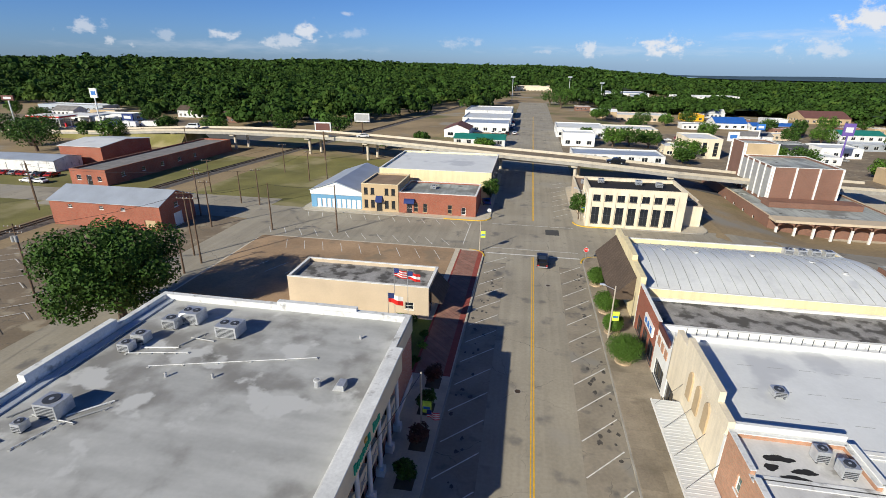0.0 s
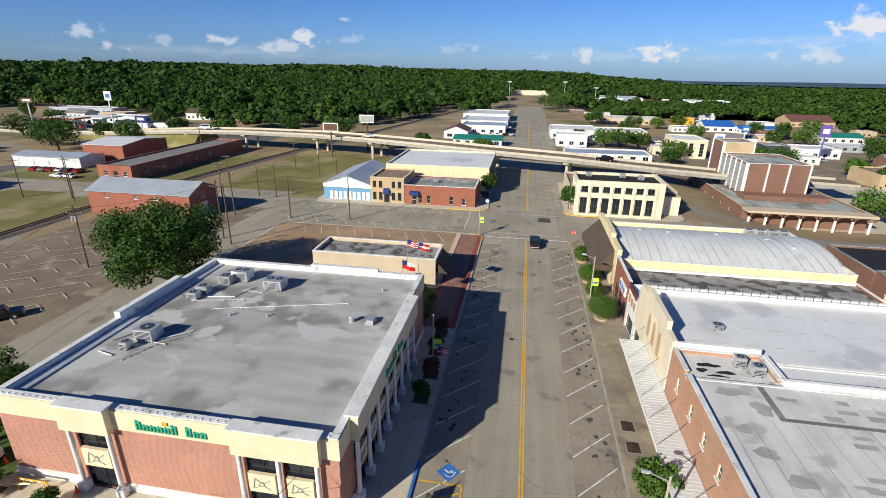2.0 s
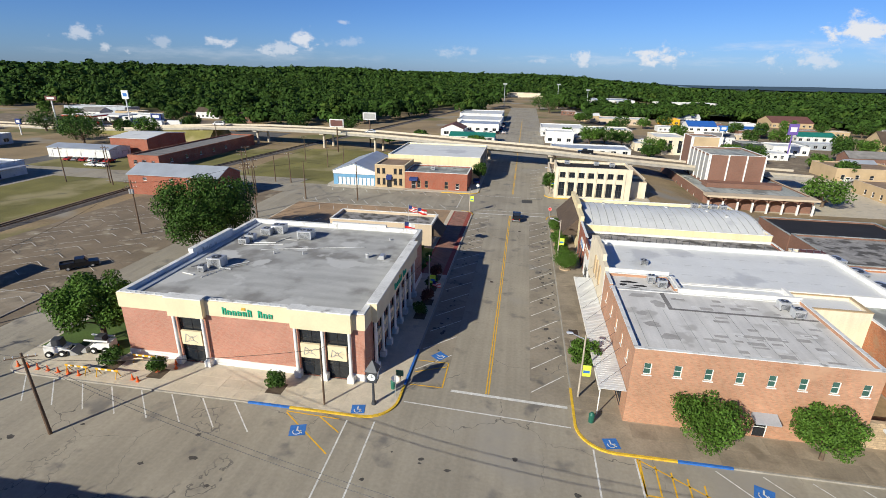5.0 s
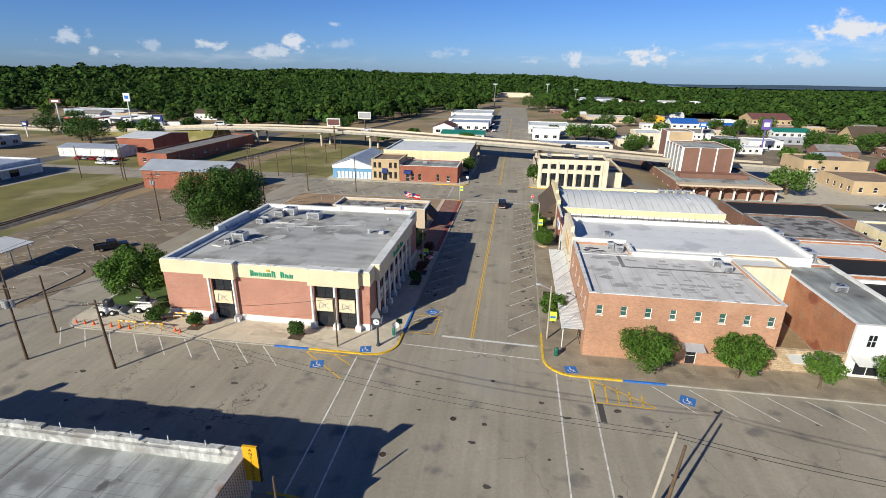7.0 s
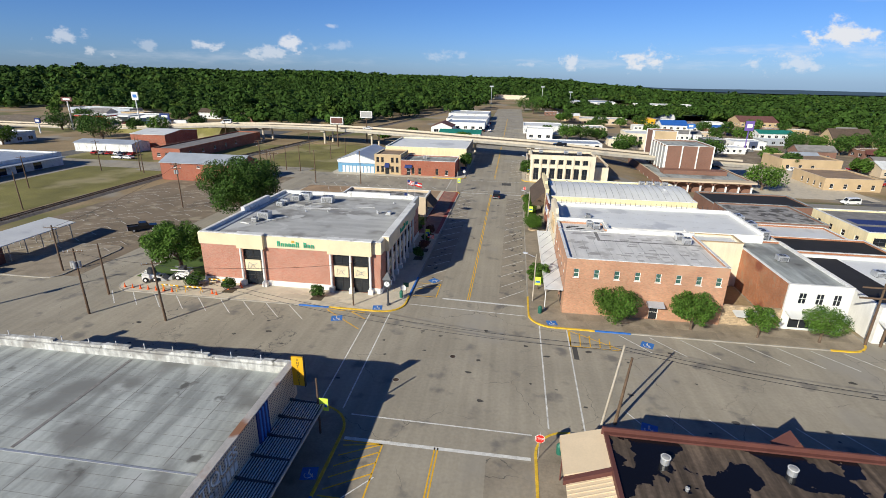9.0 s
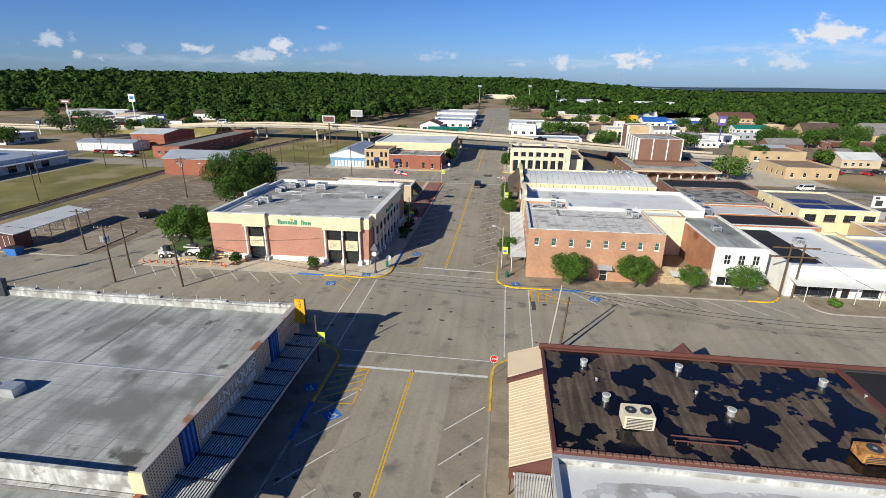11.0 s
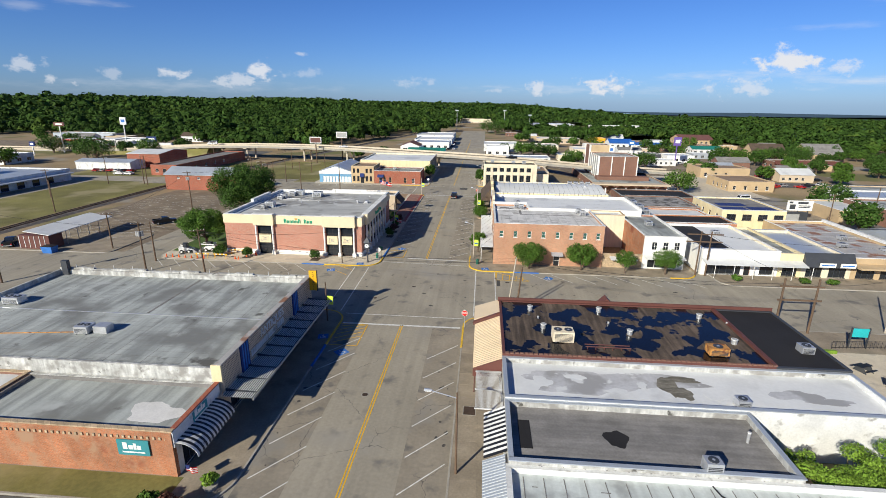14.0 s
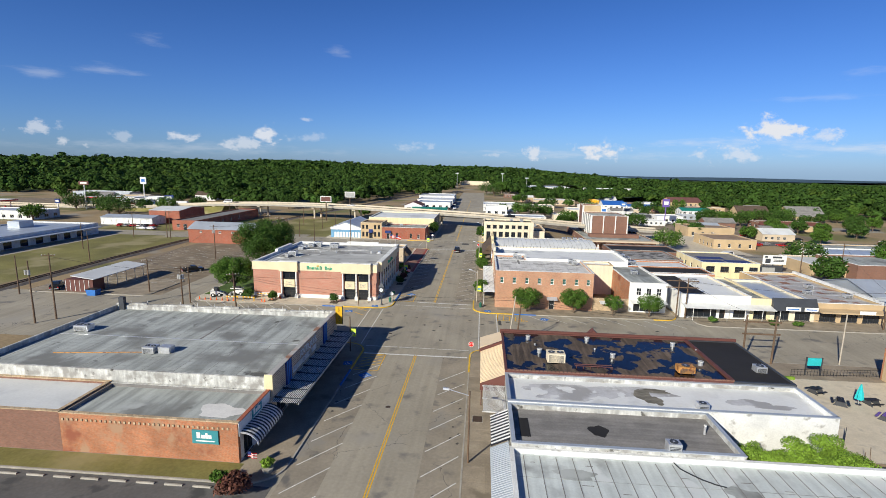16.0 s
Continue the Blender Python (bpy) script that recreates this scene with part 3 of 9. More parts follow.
def tree(x, y, h, r, label, seed, leaves="leaf", z0=0.14, trunk_h=None, n=2600, size=0.26, name="tree", squash=0.8):
    """Tapered trunk with limbs, and an uneven crown of leaf clumps."""
    rng = np.random.default_rng(seed)
    root = thing(name, label, name.split("_")[-1], (x, y, z0))
    th = trunk_h if trunk_h is not None else h * 0.35
    ch = (h - th) / 2
    bm = bmesh.new()
    tr = max(0.05, r * 0.055)
    tube(bm, (x, y, z0 - 0.05), (x, y, z0 + th), tr * 1.25, tr * 0.85, 8)
    clumps = [((0, 0, th + ch * 0.95), (r * 0.5, r * 0.5, ch * 0.62))]
    k = 24
    for i in range(k):
        an = i * 2.4 + rng.uniform(-0.4, 0.4)
        zz = (i + 0.5) / k * 1.7 - 0.8
        rr = math.sqrt(max(0.05, 1 - zz * zz)) * r * rng.uniform(0.55, 0.78)
        cc = (math.cos(an) * rr, math.sin(an) * rr, th + ch + zz * ch * 0.8)
        s = r * rng.uniform(0.2, 0.36)
        clumps.append((cc, (s, s, s * squash)))
        if i % 2 == 0:
            tube(bm, (x, y, z0 + th * rng.uniform(0.75, 1.0)), (x + cc[0] * 0.85, y + cc[1] * 0.85, z0 + cc[2] * 0.95), tr * 0.45, tr * 0.12, 5)
    part("trunk", bm, "bark", root)
    crown = new("crown", leaf_mesh("crown", rng, clumps, n, size, leaves, 0.25))
    crown.parent = root
    ORIGIN[crown] = ORIGIN[root]
    return root


def shrub(x, y, h, r, label, seed, leaves="leaf", z0=0.15, n=500, size=0.13, name="shrub"):
    rng = np.random.default_rng(seed)
    root = thing(name, label, "shrub", (x, y, z0))
    bm = bmesh.new()
    for i in range(4):
        an = i * 1.6
        tube(bm, (x, y, z0 - 0.03), (x + math.cos(an) * r * 0.4, y + math.sin(an) * r * 0.4, z0 + h * 0.6), 0.04, 0.02, 5)
    part("stems", bm, "bark", root)
    clumps = [((0, 0, h * 0.6), (r * 0.7, r * 0.7, h * 0.36))]
    for i in range(7):
        an = i * 0.9 + rng.uniform(-0.2, 0.2)
        clumps.append(((math.cos(an) * r * 0.5, math.sin(an) * r * 0.5, h * rng.uniform(0.4, 0.75)), (r * 0.42, r * 0.42, h * 0.24)))
    crown = new("foliage", leaf_mesh("foliage", rng, clumps, n, size, leaves, 0.2))
    crown.parent = root
    return root


def car(x, y, turn, paint, label, kind="saloon", z0=0.0, name="car"):
    """A parked vehicle: body, cabin, panes, wheels with rims, lamps and bumpers. It heads along its own +y."""
    root = thing(name, label, "car" if kind != "truck" else "pickup", (0, 0, 0))
    bm = bmesh.new()
    w = 0.92
    if kind == "pickup":
        prof = [(-2.7, 0.45), (2.6, 0.45), (2.75, 0.75), (2.65, 1.02), (1.2, 1.12), (-2.7, 1.12)]
        cab = [(1.25, 1.1), (0.75, 1.78), (-0.55, 1.80), (-0.75, 1.1)]
    elif kind == "van":
        prof = [(-2.6, 0.4), (2.5, 0.4), (2.6, 0.8), (2.4, 1.15), (1.9, 1.25), (-2.6, 1.25)]
        cab = [(1.9, 1.23), (1.3, 2.1), (-2.45, 2.15), (-2.58, 1.23)]
    else:
        prof = [(-2.25, 0.4), (2.2, 0.4), (2.3, 0.65), (2.1, 0.85), (0.95, 0.95), (-1.5, 0.98), (-2.2, 0.92)]
        cab = [(1.0, 0.93), (0.35, 1.42), (-0.95, 1.44), (-1.65, 0.96)]
    slice_x(bm, prof, -w, w)
    body = part("body", bm, paint, root)
    bm = bmesh.new()
    loft(bm, [[(-w + 0.06, a, b) for a, b in cab], [(-w + 0.16, a * 0.98, b) for a, b in cab], [(w - 0.16, a * 0.98, b) for a, b in cab], [(w - 0.06, a, b) for a, b in cab]])
    part("cabin", bm, paint, root)
    for s in (-1, 1):
        part("side_window", slice_x(bmesh.new(), [(a * 0.86 + 0.0, 1.0 * b + (0.1 if i in (0, 3) else -0.09)) for i, (a, b) in enumerate(cab)], s * (w - 0.075), s * (w - 0.045)), "glass", root)
    for a, b in ((0, 1), (3, 2)):
        (ya, za), (yb, zb) = cab[a], cab[b]
        dy = 0.02 if a == 0 else -0.02
        bm = bmesh.new()
        loft(bm, [[(-0.68, ya * 0.92 + yb * 0.08 + dy, za * 0.9 + zb * 0.1 + 0.012), (0.68, ya * 0.92 + yb * 0.08 + dy, za * 0.9 + zb * 0.1 + 0.012), (0.62, ya * 0.12 + yb * 0.88 + dy, za * 0.12 + zb * 0.88 + 0.012), (-0.62, ya * 0.12 + yb * 0.88 + dy, za * 0.12 + zb * 0.88 + 0.012)],
                  [(-0.68, ya * 0.92 + yb * 0.08 + dy * 2, za * 0.9 + zb * 0.1 + 0.03), (0.68, ya * 0.92 + yb * 0.08 + dy * 2, za * 0.9 + zb * 0.1 + 0.03), (0.62, ya * 0.12 + yb * 0.88 + dy * 2, za * 0.12 + zb * 0.88 + 0.03), (-0.62, ya * 0.12 + yb * 0.88 + dy * 2, za * 0.12 + zb * 0.88 + 0.03)]])
        part("windscreen", bm, "glass", root)
    if kind == "pickup":
        part("bed_floor", box(-0.78, -2.6, 1.121, 0.78, -0.8, 1.135), "black", root, "dark open load bed")
        bm = bmesh.new()
        B(bm, -w, -2.7, 1.122, -0.8, -0.78, 1.32)
        B(bm, 0.8, -2.7, 1.122, w, -0.78, 1.32)
        B(bm, -0.8, -2.7, 1.122, 0.8, -2.62, 1.32)
        part("bed_side", bm, paint, root)
    ends = prof[0][0], prof[2][0]
    for s in (-1, 1):
        for yy in (ends[0] * 0.62, ends[1] * 0.62):
            wh = part("wheel", rod((s * (w - 0.2), yy, 0.36), (s * (w + 0.02), yy, 0.36), 0.36, n=14), "tyre", root)
            part("rim", rod((s * (w + 0.021), yy, 0.36), (s * (w + 0.03), yy, 0.36), 0.2, n=10), "galv", wh)
        part("headlight", box(s * 0.5, ends[1] - 0.05, 0.68, s * 0.85, ends[1] + 0.03, 0.82), "lamp_glass", root)
        part("tail_light", box(s * 0.6, ends[0] - 0.02, 0.7, s * 0.88, ends[0] - 0.001, 0.86), "red", root)
    part("bumper", box(-0.85, ends[0] - 0.1, 0.45, 0.85, ends[0] - 0.003, 0.6), "galv" if kind == "pickup" else "black", root)
    part("bumper", box(-0.85, ends[1] - 0.02, 0.42, 0.85, ends[1] + 0.07, 0.58), "galv" if kind == "pickup" else "black", root)
    root.matrix_basis = pose(x, y, z0, 0, 0, turn)
    return root


def hvac(x, y, z, w, d, h, label, fans=1, group="", body="galv"):
    """A rooftop cooling unit on feet, with fan rings and a louvred side."""
    root = thing("rooftop_unit", label, "air conditioner", (x, y, z), group)
    part("cabinet", box(x - w / 2, y - d / 2, z + 0.12, x + w / 2, y + d / 2, z + h), body, root)
    for i in range(fans):
        fx = x - w / 2 + w * (i + 0.5) / fans
        rr = min(w / fans, d) * 0.38
        f = part("fan_guard", rod((fx, y, z + h + 0.001), (fx, y, z + h + 0.05), rr, n=14), "dark_metal", root)
        part("hub", rod((fx, y, z + h + 0.051), (fx, y, z + h + 0.07), rr * 0.3, n=8), "galv", f)
    k = max(3, int((h - 0.3) / 0.14))
    for i in range(k):
        zz = z + 0.2 + i * 0.14
        part("louvre", box(x - w * 0.42, y - d / 2 - 0.02, zz, x + w * 0.42, y - d / 2 - 0.001, zz + 0.07), "dark_metal", root)
    for sx in (-1, 1):
        part("skid", box(x + sx * w * 0.35 - 0.06, y - d / 2, z - 0.005, x + sx * w * 0.35 + 0.06, y + d / 2, z + 0.119), "dark_metal", root)
    return root


def roof_vent(x, y, z, r, h, label, group=""):
    root = thing("roof_vent", label, "vent", (x, y, z), group)
    part("pipe", rod((x, y, z - 0.02), (x, y, z + h * 0.9), r * 0.86, n=14), "galv", root)
    part("rim", rod((x, y, z + h * 0.9), (x, y, z + h), r, n=14), "white_dirty", root)
    part("cap", rod((x, y, z + h + 0.001), (x, y, z + h + 0.05), r * 0.8, r * 0.3, n=14), "grey_metal", root)
    return root


def utility_pole(x, y, h, label, arms=1, turn=0.0, z0=0.0, wood="pole_wood", cans=0, group="utility poles", lean=0.0):
    root = thing("utility_pole", label, "utility pole", (x, y, z0), group)
    part("post", rod((x, y, z0 - 0.3), (x + lean, y, z0 + h), 0.17 if wood == "pole_wood" else 0.12, 0.1, n=10), wood, root)
    cx, sx = math.cos(turn), math.sin(turn)
    for i in range(arms):
        z = z0 + h - 0.4 - i * 0.9
        bm = bmesh.new()
        tube(bm, (x + lean - 1.2 * cx, y - 1.2 * sx - 0.12, z), (x + lean + 1.2 * cx, y + 1.2 * sx - 0.12, z), 0.07, n=4)
        arm = part("crossarm", bm, wood, root)
        for k in (-1.1, -0.55, 0.55, 1.1):
            part("insulator", rod((x + lean + k * cx, y + k * sx - 0.12, z + 0.05), (x + lean + k * cx, y + k * sx - 0.12, z + 0.22), 0.045, n=6), "lamp_glass", arm)
    for i in range(cans):
        an = turn + (i - (cans - 1) / 2) * 1.2 - 1.57
        px, py = x + 0.45 * math.cos(an), y + 0.45 * math.sin(an)
        part("transformer", rod((px, py, z0 + h - 2.6), (px, py, z0 + h - 1.7), 0.24, n=12), "grey_metal", root, "grey transformer can")
    return root


def wire(p0, p1, sag, r=0.024, label="thin black overhead cable between poles"):
    bm = bmesh.new()
    p0, p1 = Vector(p0), Vector(p1)
    rings, n = [], 14
    d = (p1 - p0)
    side = Vector((-d.y, d.x, 0)).normalized()
    for i in range(n + 1):
        f = i / n
        p = p0.lerp(p1, f) - Vector((0, 0, 4 * sag * f * (1 - f)))
        rings.append([p + side * r, p + Vector((0, 0, r)), p - side * r, p - Vector((0, 0, r))])
    loft(bm, rings)
    return solid("overhead_cable", bm, "black", label, "cable", "", "overhead cables")


def letters(text, m, size, material, parent, depth=0.02, name="lettering"):
    cu = bpy.data.curves.new(name, "FONT")
    cu.body, cu.size, cu.extrude, cu.align_x, cu.align_y = text, size, depth, "CENTER", "CENTER"
    tmp = bpy.data.objects.new(name, cu)
    scene.collection.objects.link(tmp)
    dg = bpy.context.evaluated_depsgraph_get()
    dg.update()
    me = bpy.data.meshes.new_from_object(tmp.evaluated_get(dg))
    bpy.data.objects.remove(tmp)
    me.materials.clear()
    me.materials.append(M[material])
    me.transform(Matrix.Translation(-ORIGIN[parent]) @ m)
    ob = new(name, me)
    ob.parent = parent
    ORIGIN[ob] = ORIGIN[parent]
    return ob


def facing(x, y, z, side):
    """Pose for lettering that reads from one side."""
    return pose(x, y, z, 90, 0, {"S": 0, "E": 90, "N": 180, "W": -90}[side])


# ---- ground, roads, pavements ----
def hill(x, y):
    d = math.hypot(x, y - 100)
    f = min(1.0, max(0.0, (d - 360) / 1150))
    east = max(0.0, min(1.0, (x - 150) / 900))
    west = max(0.0, min(1.0, (-x + 100) / 1200))
    roll = 7 * math.sin(x * 0.0031 + 0.8) * math.sin(y * 0.0026 + 0.4) + 4 * math.sin(x * 0.0083 + y * 0.0041)
    return f * (2 + 14 * west - 58 * east + roll)


def ease(v):
    v = min(1.0, max(0.0, v))
    return v * v * (3 - 2 * v)


def drop(x, y):
    """The land falls away gently to the north-east."""
    return -5.0 * ease((x - 36) / 34) * ease((y - 66) / 44)


bm = bmesh.new()
GX = [-4600, -3400, -2600, -2000, -1500, -1150, -900, -700, -500, -350, -200, -100] + list(range(-40, 180, 10)) + [200, 350, 500, 700, 900, 1150, 1500, 2000, 2600, 3400, 4600]
gv = [[bm.verts.new((x, y + 100, -0.06 + hill(x, y + 100) + drop(x, y + 100))) for x in GX] for y in GX]
for j in range(len(GX) - 1):
    for i in range(len(GX) - 1):
        bm.faces.new((gv[j][i], gv[j][i + 1], gv[j + 1][i + 1], gv[j + 1][i]))
solid("ground", bm, "ground", "tan dirt and patchy grass ground of a small town", "ground")


def sheet(name, rects, z, material, label, category):
    bm = bmesh.new()
    for x0, x1, y0, y1 in rects:
        nx, ny = (max(1, math.ceil((b - a) / 10)) if x1 > 36 and y1 > 66 else 1 for a, b in ((x0, x1), (y0, y1)))
        xs, ys = ([a + (b - a) * i / n for i in range(n + 1)] for a, b, n in ((x0, x1, nx), (y0, y1, ny)))
        grid = [[bm.verts.new((x, y, z + drop(x, y) * 0.995)) for x in xs] for y in ys]
        for j in range(ny):
            for i in range(nx):
                bm.faces.new((grid[j][i], grid[j][i + 1], grid[j + 1][i + 1], grid[j + 1][i]))
    return solid(name, bm, material, label, category)


sheet("road", [(-12, 12, -260, 900), (-260, -12, -30, -2), (12, 260, -30, -2), (-63.5, -12, 68, 92), (-120, -63.5, 81, 98), (12, 260, 68, 92), (-63.5, -53, -2, 68), (-63.5, -53, -90, -30)], 0.0, "asphalt", "worn grey asphalt street with cracks and patches", "road")
sheet("parking_lane", [(4.5, 8.7, -260, -31), (4.5, 8.7, 0.2, 66), (-8.8, -4.7, -260, -31), (-8.8, -4.7, 0.2, 66)], 0.003, "asphalt_stall", "darker asphalt of the angled parking lanes", "road")
sheet("road_patch", [(2.6, 5.4, 83, 86.5), (14.0, 14.6, -13.5, -10.6)], 0.004, "patch", "dark asphalt repair patch", "road")
sheet("car_park_west", [(-97, -63.5, -2, 80.5)], -0.012, "asphalt_lot", "empty brownish asphalt car park with faded lines", "car park")
sheet("car_park_south", [(-70, -9.2, -110, -64.7)], 0.006, "asphalt_dark", "dark grey asphalt car park with wheel stops", "car park")
sheet("yard_west", [(-116, -63.5, -26, -2.2)], -0.008, "asphalt", "open asphalt yard beside the railway", "road")
sheet("road_west", [(-260, -110, 84, 96), (-150, -141, -60, 84)], -0.02, "asphalt", "side road beyond the railway", "road")
sheet("highway", [(-420, -120, 186, 204), (-175, -165, 96, 186)], -0.015, "asphalt_dark", "wide dark highway in front of the filling station", "road")
sheet("forecourt", [(-420, -180, 206, 250)], -0.017, "asphalt_lot", "pale forecourt of the filling station", "road")
sheet("grass_west", [(-141, -108, -60, 84), (-90, -40, 92, 156), (-165, -100, 96, 150)], -0.03, "dry_grass", "dry yellowish grass strip along the railway", "grass")
sheet("yard_east", [(76, 260, -2, 68), (76, 260, -110, -30)], -0.02, "asphalt_lot", "worn tarmac yards behind the shops", "road")
sheet("forecourt_east", [(12, 190, 160, 300)], -0.025, "asphalt_lot", "tarmac lots beside the far street", "road")
sheet("road_east", [(112, 122, -2, 160), (30, 260, 138, 152)], -0.014, "asphalt_dark", "dark road past the office block", "road")


def block(name, x0, x1, y0, y1, r, material="concrete", label="raised concrete pavement with kerbs", kerb="kerb"):
    ob = solid(name, prism(bmesh.new(), rounded(x0 + 0.16, x1 - 0.16, y0 + 0.16, y1 - 0.16, r - 0.1), -0.05, 0.14), material, label, "pavement")
    outer, inner = rounded(x0, x1, y0, y1, r), rounded(x0 + 0.159, x1 - 0.159, y0 + 0.159, y1 - 0.159, r - 0.1)
    bm = bmesh.new()
    k = len(outer)
    lo = [bm.verts.new((*p, -0.05)) for p in outer]
    hi = [bm.verts.new((*p, 0.15)) for p in outer]
    hin = [bm.verts.new((*p, 0.15)) for p in inner]
    lin = [bm.verts.new((*p, 0.05)) for p in inner]
    for i in range(k):
        j = (i + 1) % k
        for a, b in ((lo, hi), (hi, hin), (hin, lin)):
            bm.faces.new((a[i], a[j], b[j], b[i]))
    solid(name.replace("pavement", "kerb"), bm, kerb, "worn concrete kerb edge", "kerb")
    return ob


block("pavement_bank", -54.5, -8.9, -5.6, 71.5, 3.2)
block("pavement_shops", 8.75, 51.5, -6.2, 72, 3.4, "concrete_brown")
block("pavement_shops_east", 54.0, 110, -9.0, 66, 2.5, "concrete_brown")
block("pavement_antiques", -53, -8.9, -64.6, -26.6, 3.4, "concrete_brown")
block("pavement_tar_roof", 8.75, 76, -120, -26.7, 3.4, "concrete_brown")
block("pavement_north_west", -55, -9.6, 89.5, 142, 3.0)
block("pavement_north_east", 8.9, 37, 90, 128, 3.0)
block("pavement_office", 40.5, 111, 75.5, 136, 3.0)
block("pavement_shed", -96, -66, -3.5, 12, 2.0, "concrete_brown")

# lawns and lots laid on the pavements
sheet("lawn_bank", [(-54.0, -42.6, -0.5, 26)], 0.151, "grass", "green lawn beside the bank", "lawn")
sheet("lawn_flags", [(-20, -12.6, 31.5, 43.2)], 0.152, "grass", "small lawn with flower beds", "lawn")
sheet("lot_bank", [(-54.0, -14.5, 51.2, 71.0)], 0.150, "dirt_lot", "empty brown car park with faded lines", "car park")
sheet("lot_rear", [(-54.0, -35.5, 31, 51.2)], 0.150, "dirt_lot", "patchy dry grass strip", "grass")
sheet("brick_walk", [(-13.3, -10.0, 31, 70.5)], 0.154, "paver", "stamped reddish paving strip", "pavement")
sheet("brick_walk_border", [(-13.6, -13.3, 31, 70.8), (-10.0, -9.2, 31, 70.8)], 0.156, "line_red", "red brick border", "pavement")
sheet("verge_south", [(-52.6, -13.5, -64.4, -61.6)], 0.15, "dry_grass", "yellowing grass verge", "grass")
sheet("yard_vines", [(35.2, 75.6, -66, -54.6)], 0.152, "ground", "overgrown yard behind the roofs", "ground")
sheet("patio", [(48.6, 75, -54.4, -33)], 0.156, "concrete", "concrete patio beside the shops", "patio")
sheet("lot_gravel", [(34.6, 41.9, 0.6, 18)], 0.15, "ground", "rubble floor of the roofless lot", "ground")
sheet("office_lawn", [(40.9, 43.2, 79, 118)], 0.155, "grass", "narrow grass strip", "lawn")


# ---- painted markings ----
def stripes(name, segs, material, label, w=0.12, z=0.006):
    """Painted lines as thin sheets; segs: (xa, ya, xb, yb)."""
    bm = bmesh.new()
    for xa, ya, xb, yb in segs:
        d = Vector((xb - xa, yb - ya, 0))
        s = Vector((-d.y, d.x, 0)).normalized() * w / 2
        a, b = Vector((xa, ya, z)), Vector((xb, yb, z))
        bm.faces.new([bm.verts.new(p) for p in (a - s, b - s, b + s, a + s)])
    return solid(name, bm, material, label, "road marking")


stripes("centre_line", [(o, a, o, b) for o in (-0.14, 0.14) for a, b in ((0.4, 69.8), (92, 330), (-250, -30.5))], "line_yellow", "double yellow centre line", 0.13)
stripes("stop_line", [(-8.6, -30.6, 8.4, -30.6), (-3.9, 0.3, 8.3, -0.3), (-8.6, 70.6, 8.4, 70.6)], "line_white", "worn white stop line", 0.4)
stripes("crossing_line", [(-8.4, -2.4, 8.4, -3.3), (-9.0, -27.3, 8.6, -27.5), (-13.2, -6.2, -12.7, -26.4), (-10.5, -5.9, -10.1, -26.6), (10.2, -5.9, 10.2, -26.4), (13.75, -6.4, 13.6, -26.6), (-8.6, 73.5, 8.4, 73.5), (-9, 88.5, 8.6, 88.5), (-13.5, 74, -13.5, 88)], "line_white", "white crossing line", 0.16, 0.008)
segs = []
for i in range(-2, 17):
    y = 6.0 + 4.4 * i
    if 0.0 < y < 64:
        segs.append((4.6, y, 8.35, y + 3.75))
        segs.append((-4.8, y + 5.6, -8.5, y + 1.9))
for i in range(-45, -6):
    y = 6.0 + 4.4 * i
    if -128 < y < -36:
        segs.append((4.7, y - 1.7, 8.35, y + 2.2))
        segs.append((-4.65, y + 3.3, -8.2, y - 1.1))
for i in range(0, 8):
    y = 96 + 4.6 * i
    segs.append((4.8, y, 8.5, y + 3.7))
stripes("parking_line", segs, "line_white", "white angled parking line", 0.12)
segs = []
for i in range(0, 9):
    x = -25.4 - 3.55 * i
    segs.append((x, -5.75, x + 3.6, -9.5))
for i in range(0, 8):
    x = 20.4 + 3.85 * i
    segs.append((x, -6.6, x + 3.4, -10.6))
for i in range(0, 10):
    x = 18.0 + 4.0 * i
    segs.append((x, -22.4, x + 2.6, -26.4))
for i in range(0, 9):
    x = -17.5 - 3.9 * i
    segs.append((x, -22.5, x - 0.9, -26.4))
for i in range(0, 12):
    x = -16 - 3.4 * i
    segs.append((x, 73, x - 2.2, 76.5))
    segs.append((x + 1.2, 88.6, x + 2.7, 85.5))
stripes("parking_line_cross", segs, "line_white", "white angled parking line", 0.12)
segs = []
for r in range(3):
    for i in range(13):
        y = 8 + 4.0 * i
        x = -92 + 10 * r
        segs.append((x - 2.5, y - 1.5, x + 2.5, y + 2.5))
        segs.append((x + 2.5, y + 2.5, x + 5.0, y + 1.0))
for i in range(9):
    segs.append((-48 + 3.7 * i, 54, -46 + 3.7 * i, 58.5))
    segs.append((-48 + 3.7 * i, 69.5, -46 + 3.7 * i, 65))
stripes("lot_line", segs, "line_white", "faded parking lot line", 0.10, 0.158)


def hatch(name, x0, x1, y0, y1, n):
    segs = [(x0, y0, x1, y0), (x1, y0, x1, y1), (x0, y1, x1, y1)]
    for i in range(n):
        f = (i + 0.5) / n
        segs.append((x0 + 0.2, y0 + (y1 - y0) * f, x1, y0 + (y1 - y0) * min(1, f + 0.35)))
    stripes(name, segs, "line_yellow", "yellow hatched no-parking area", 0.14)


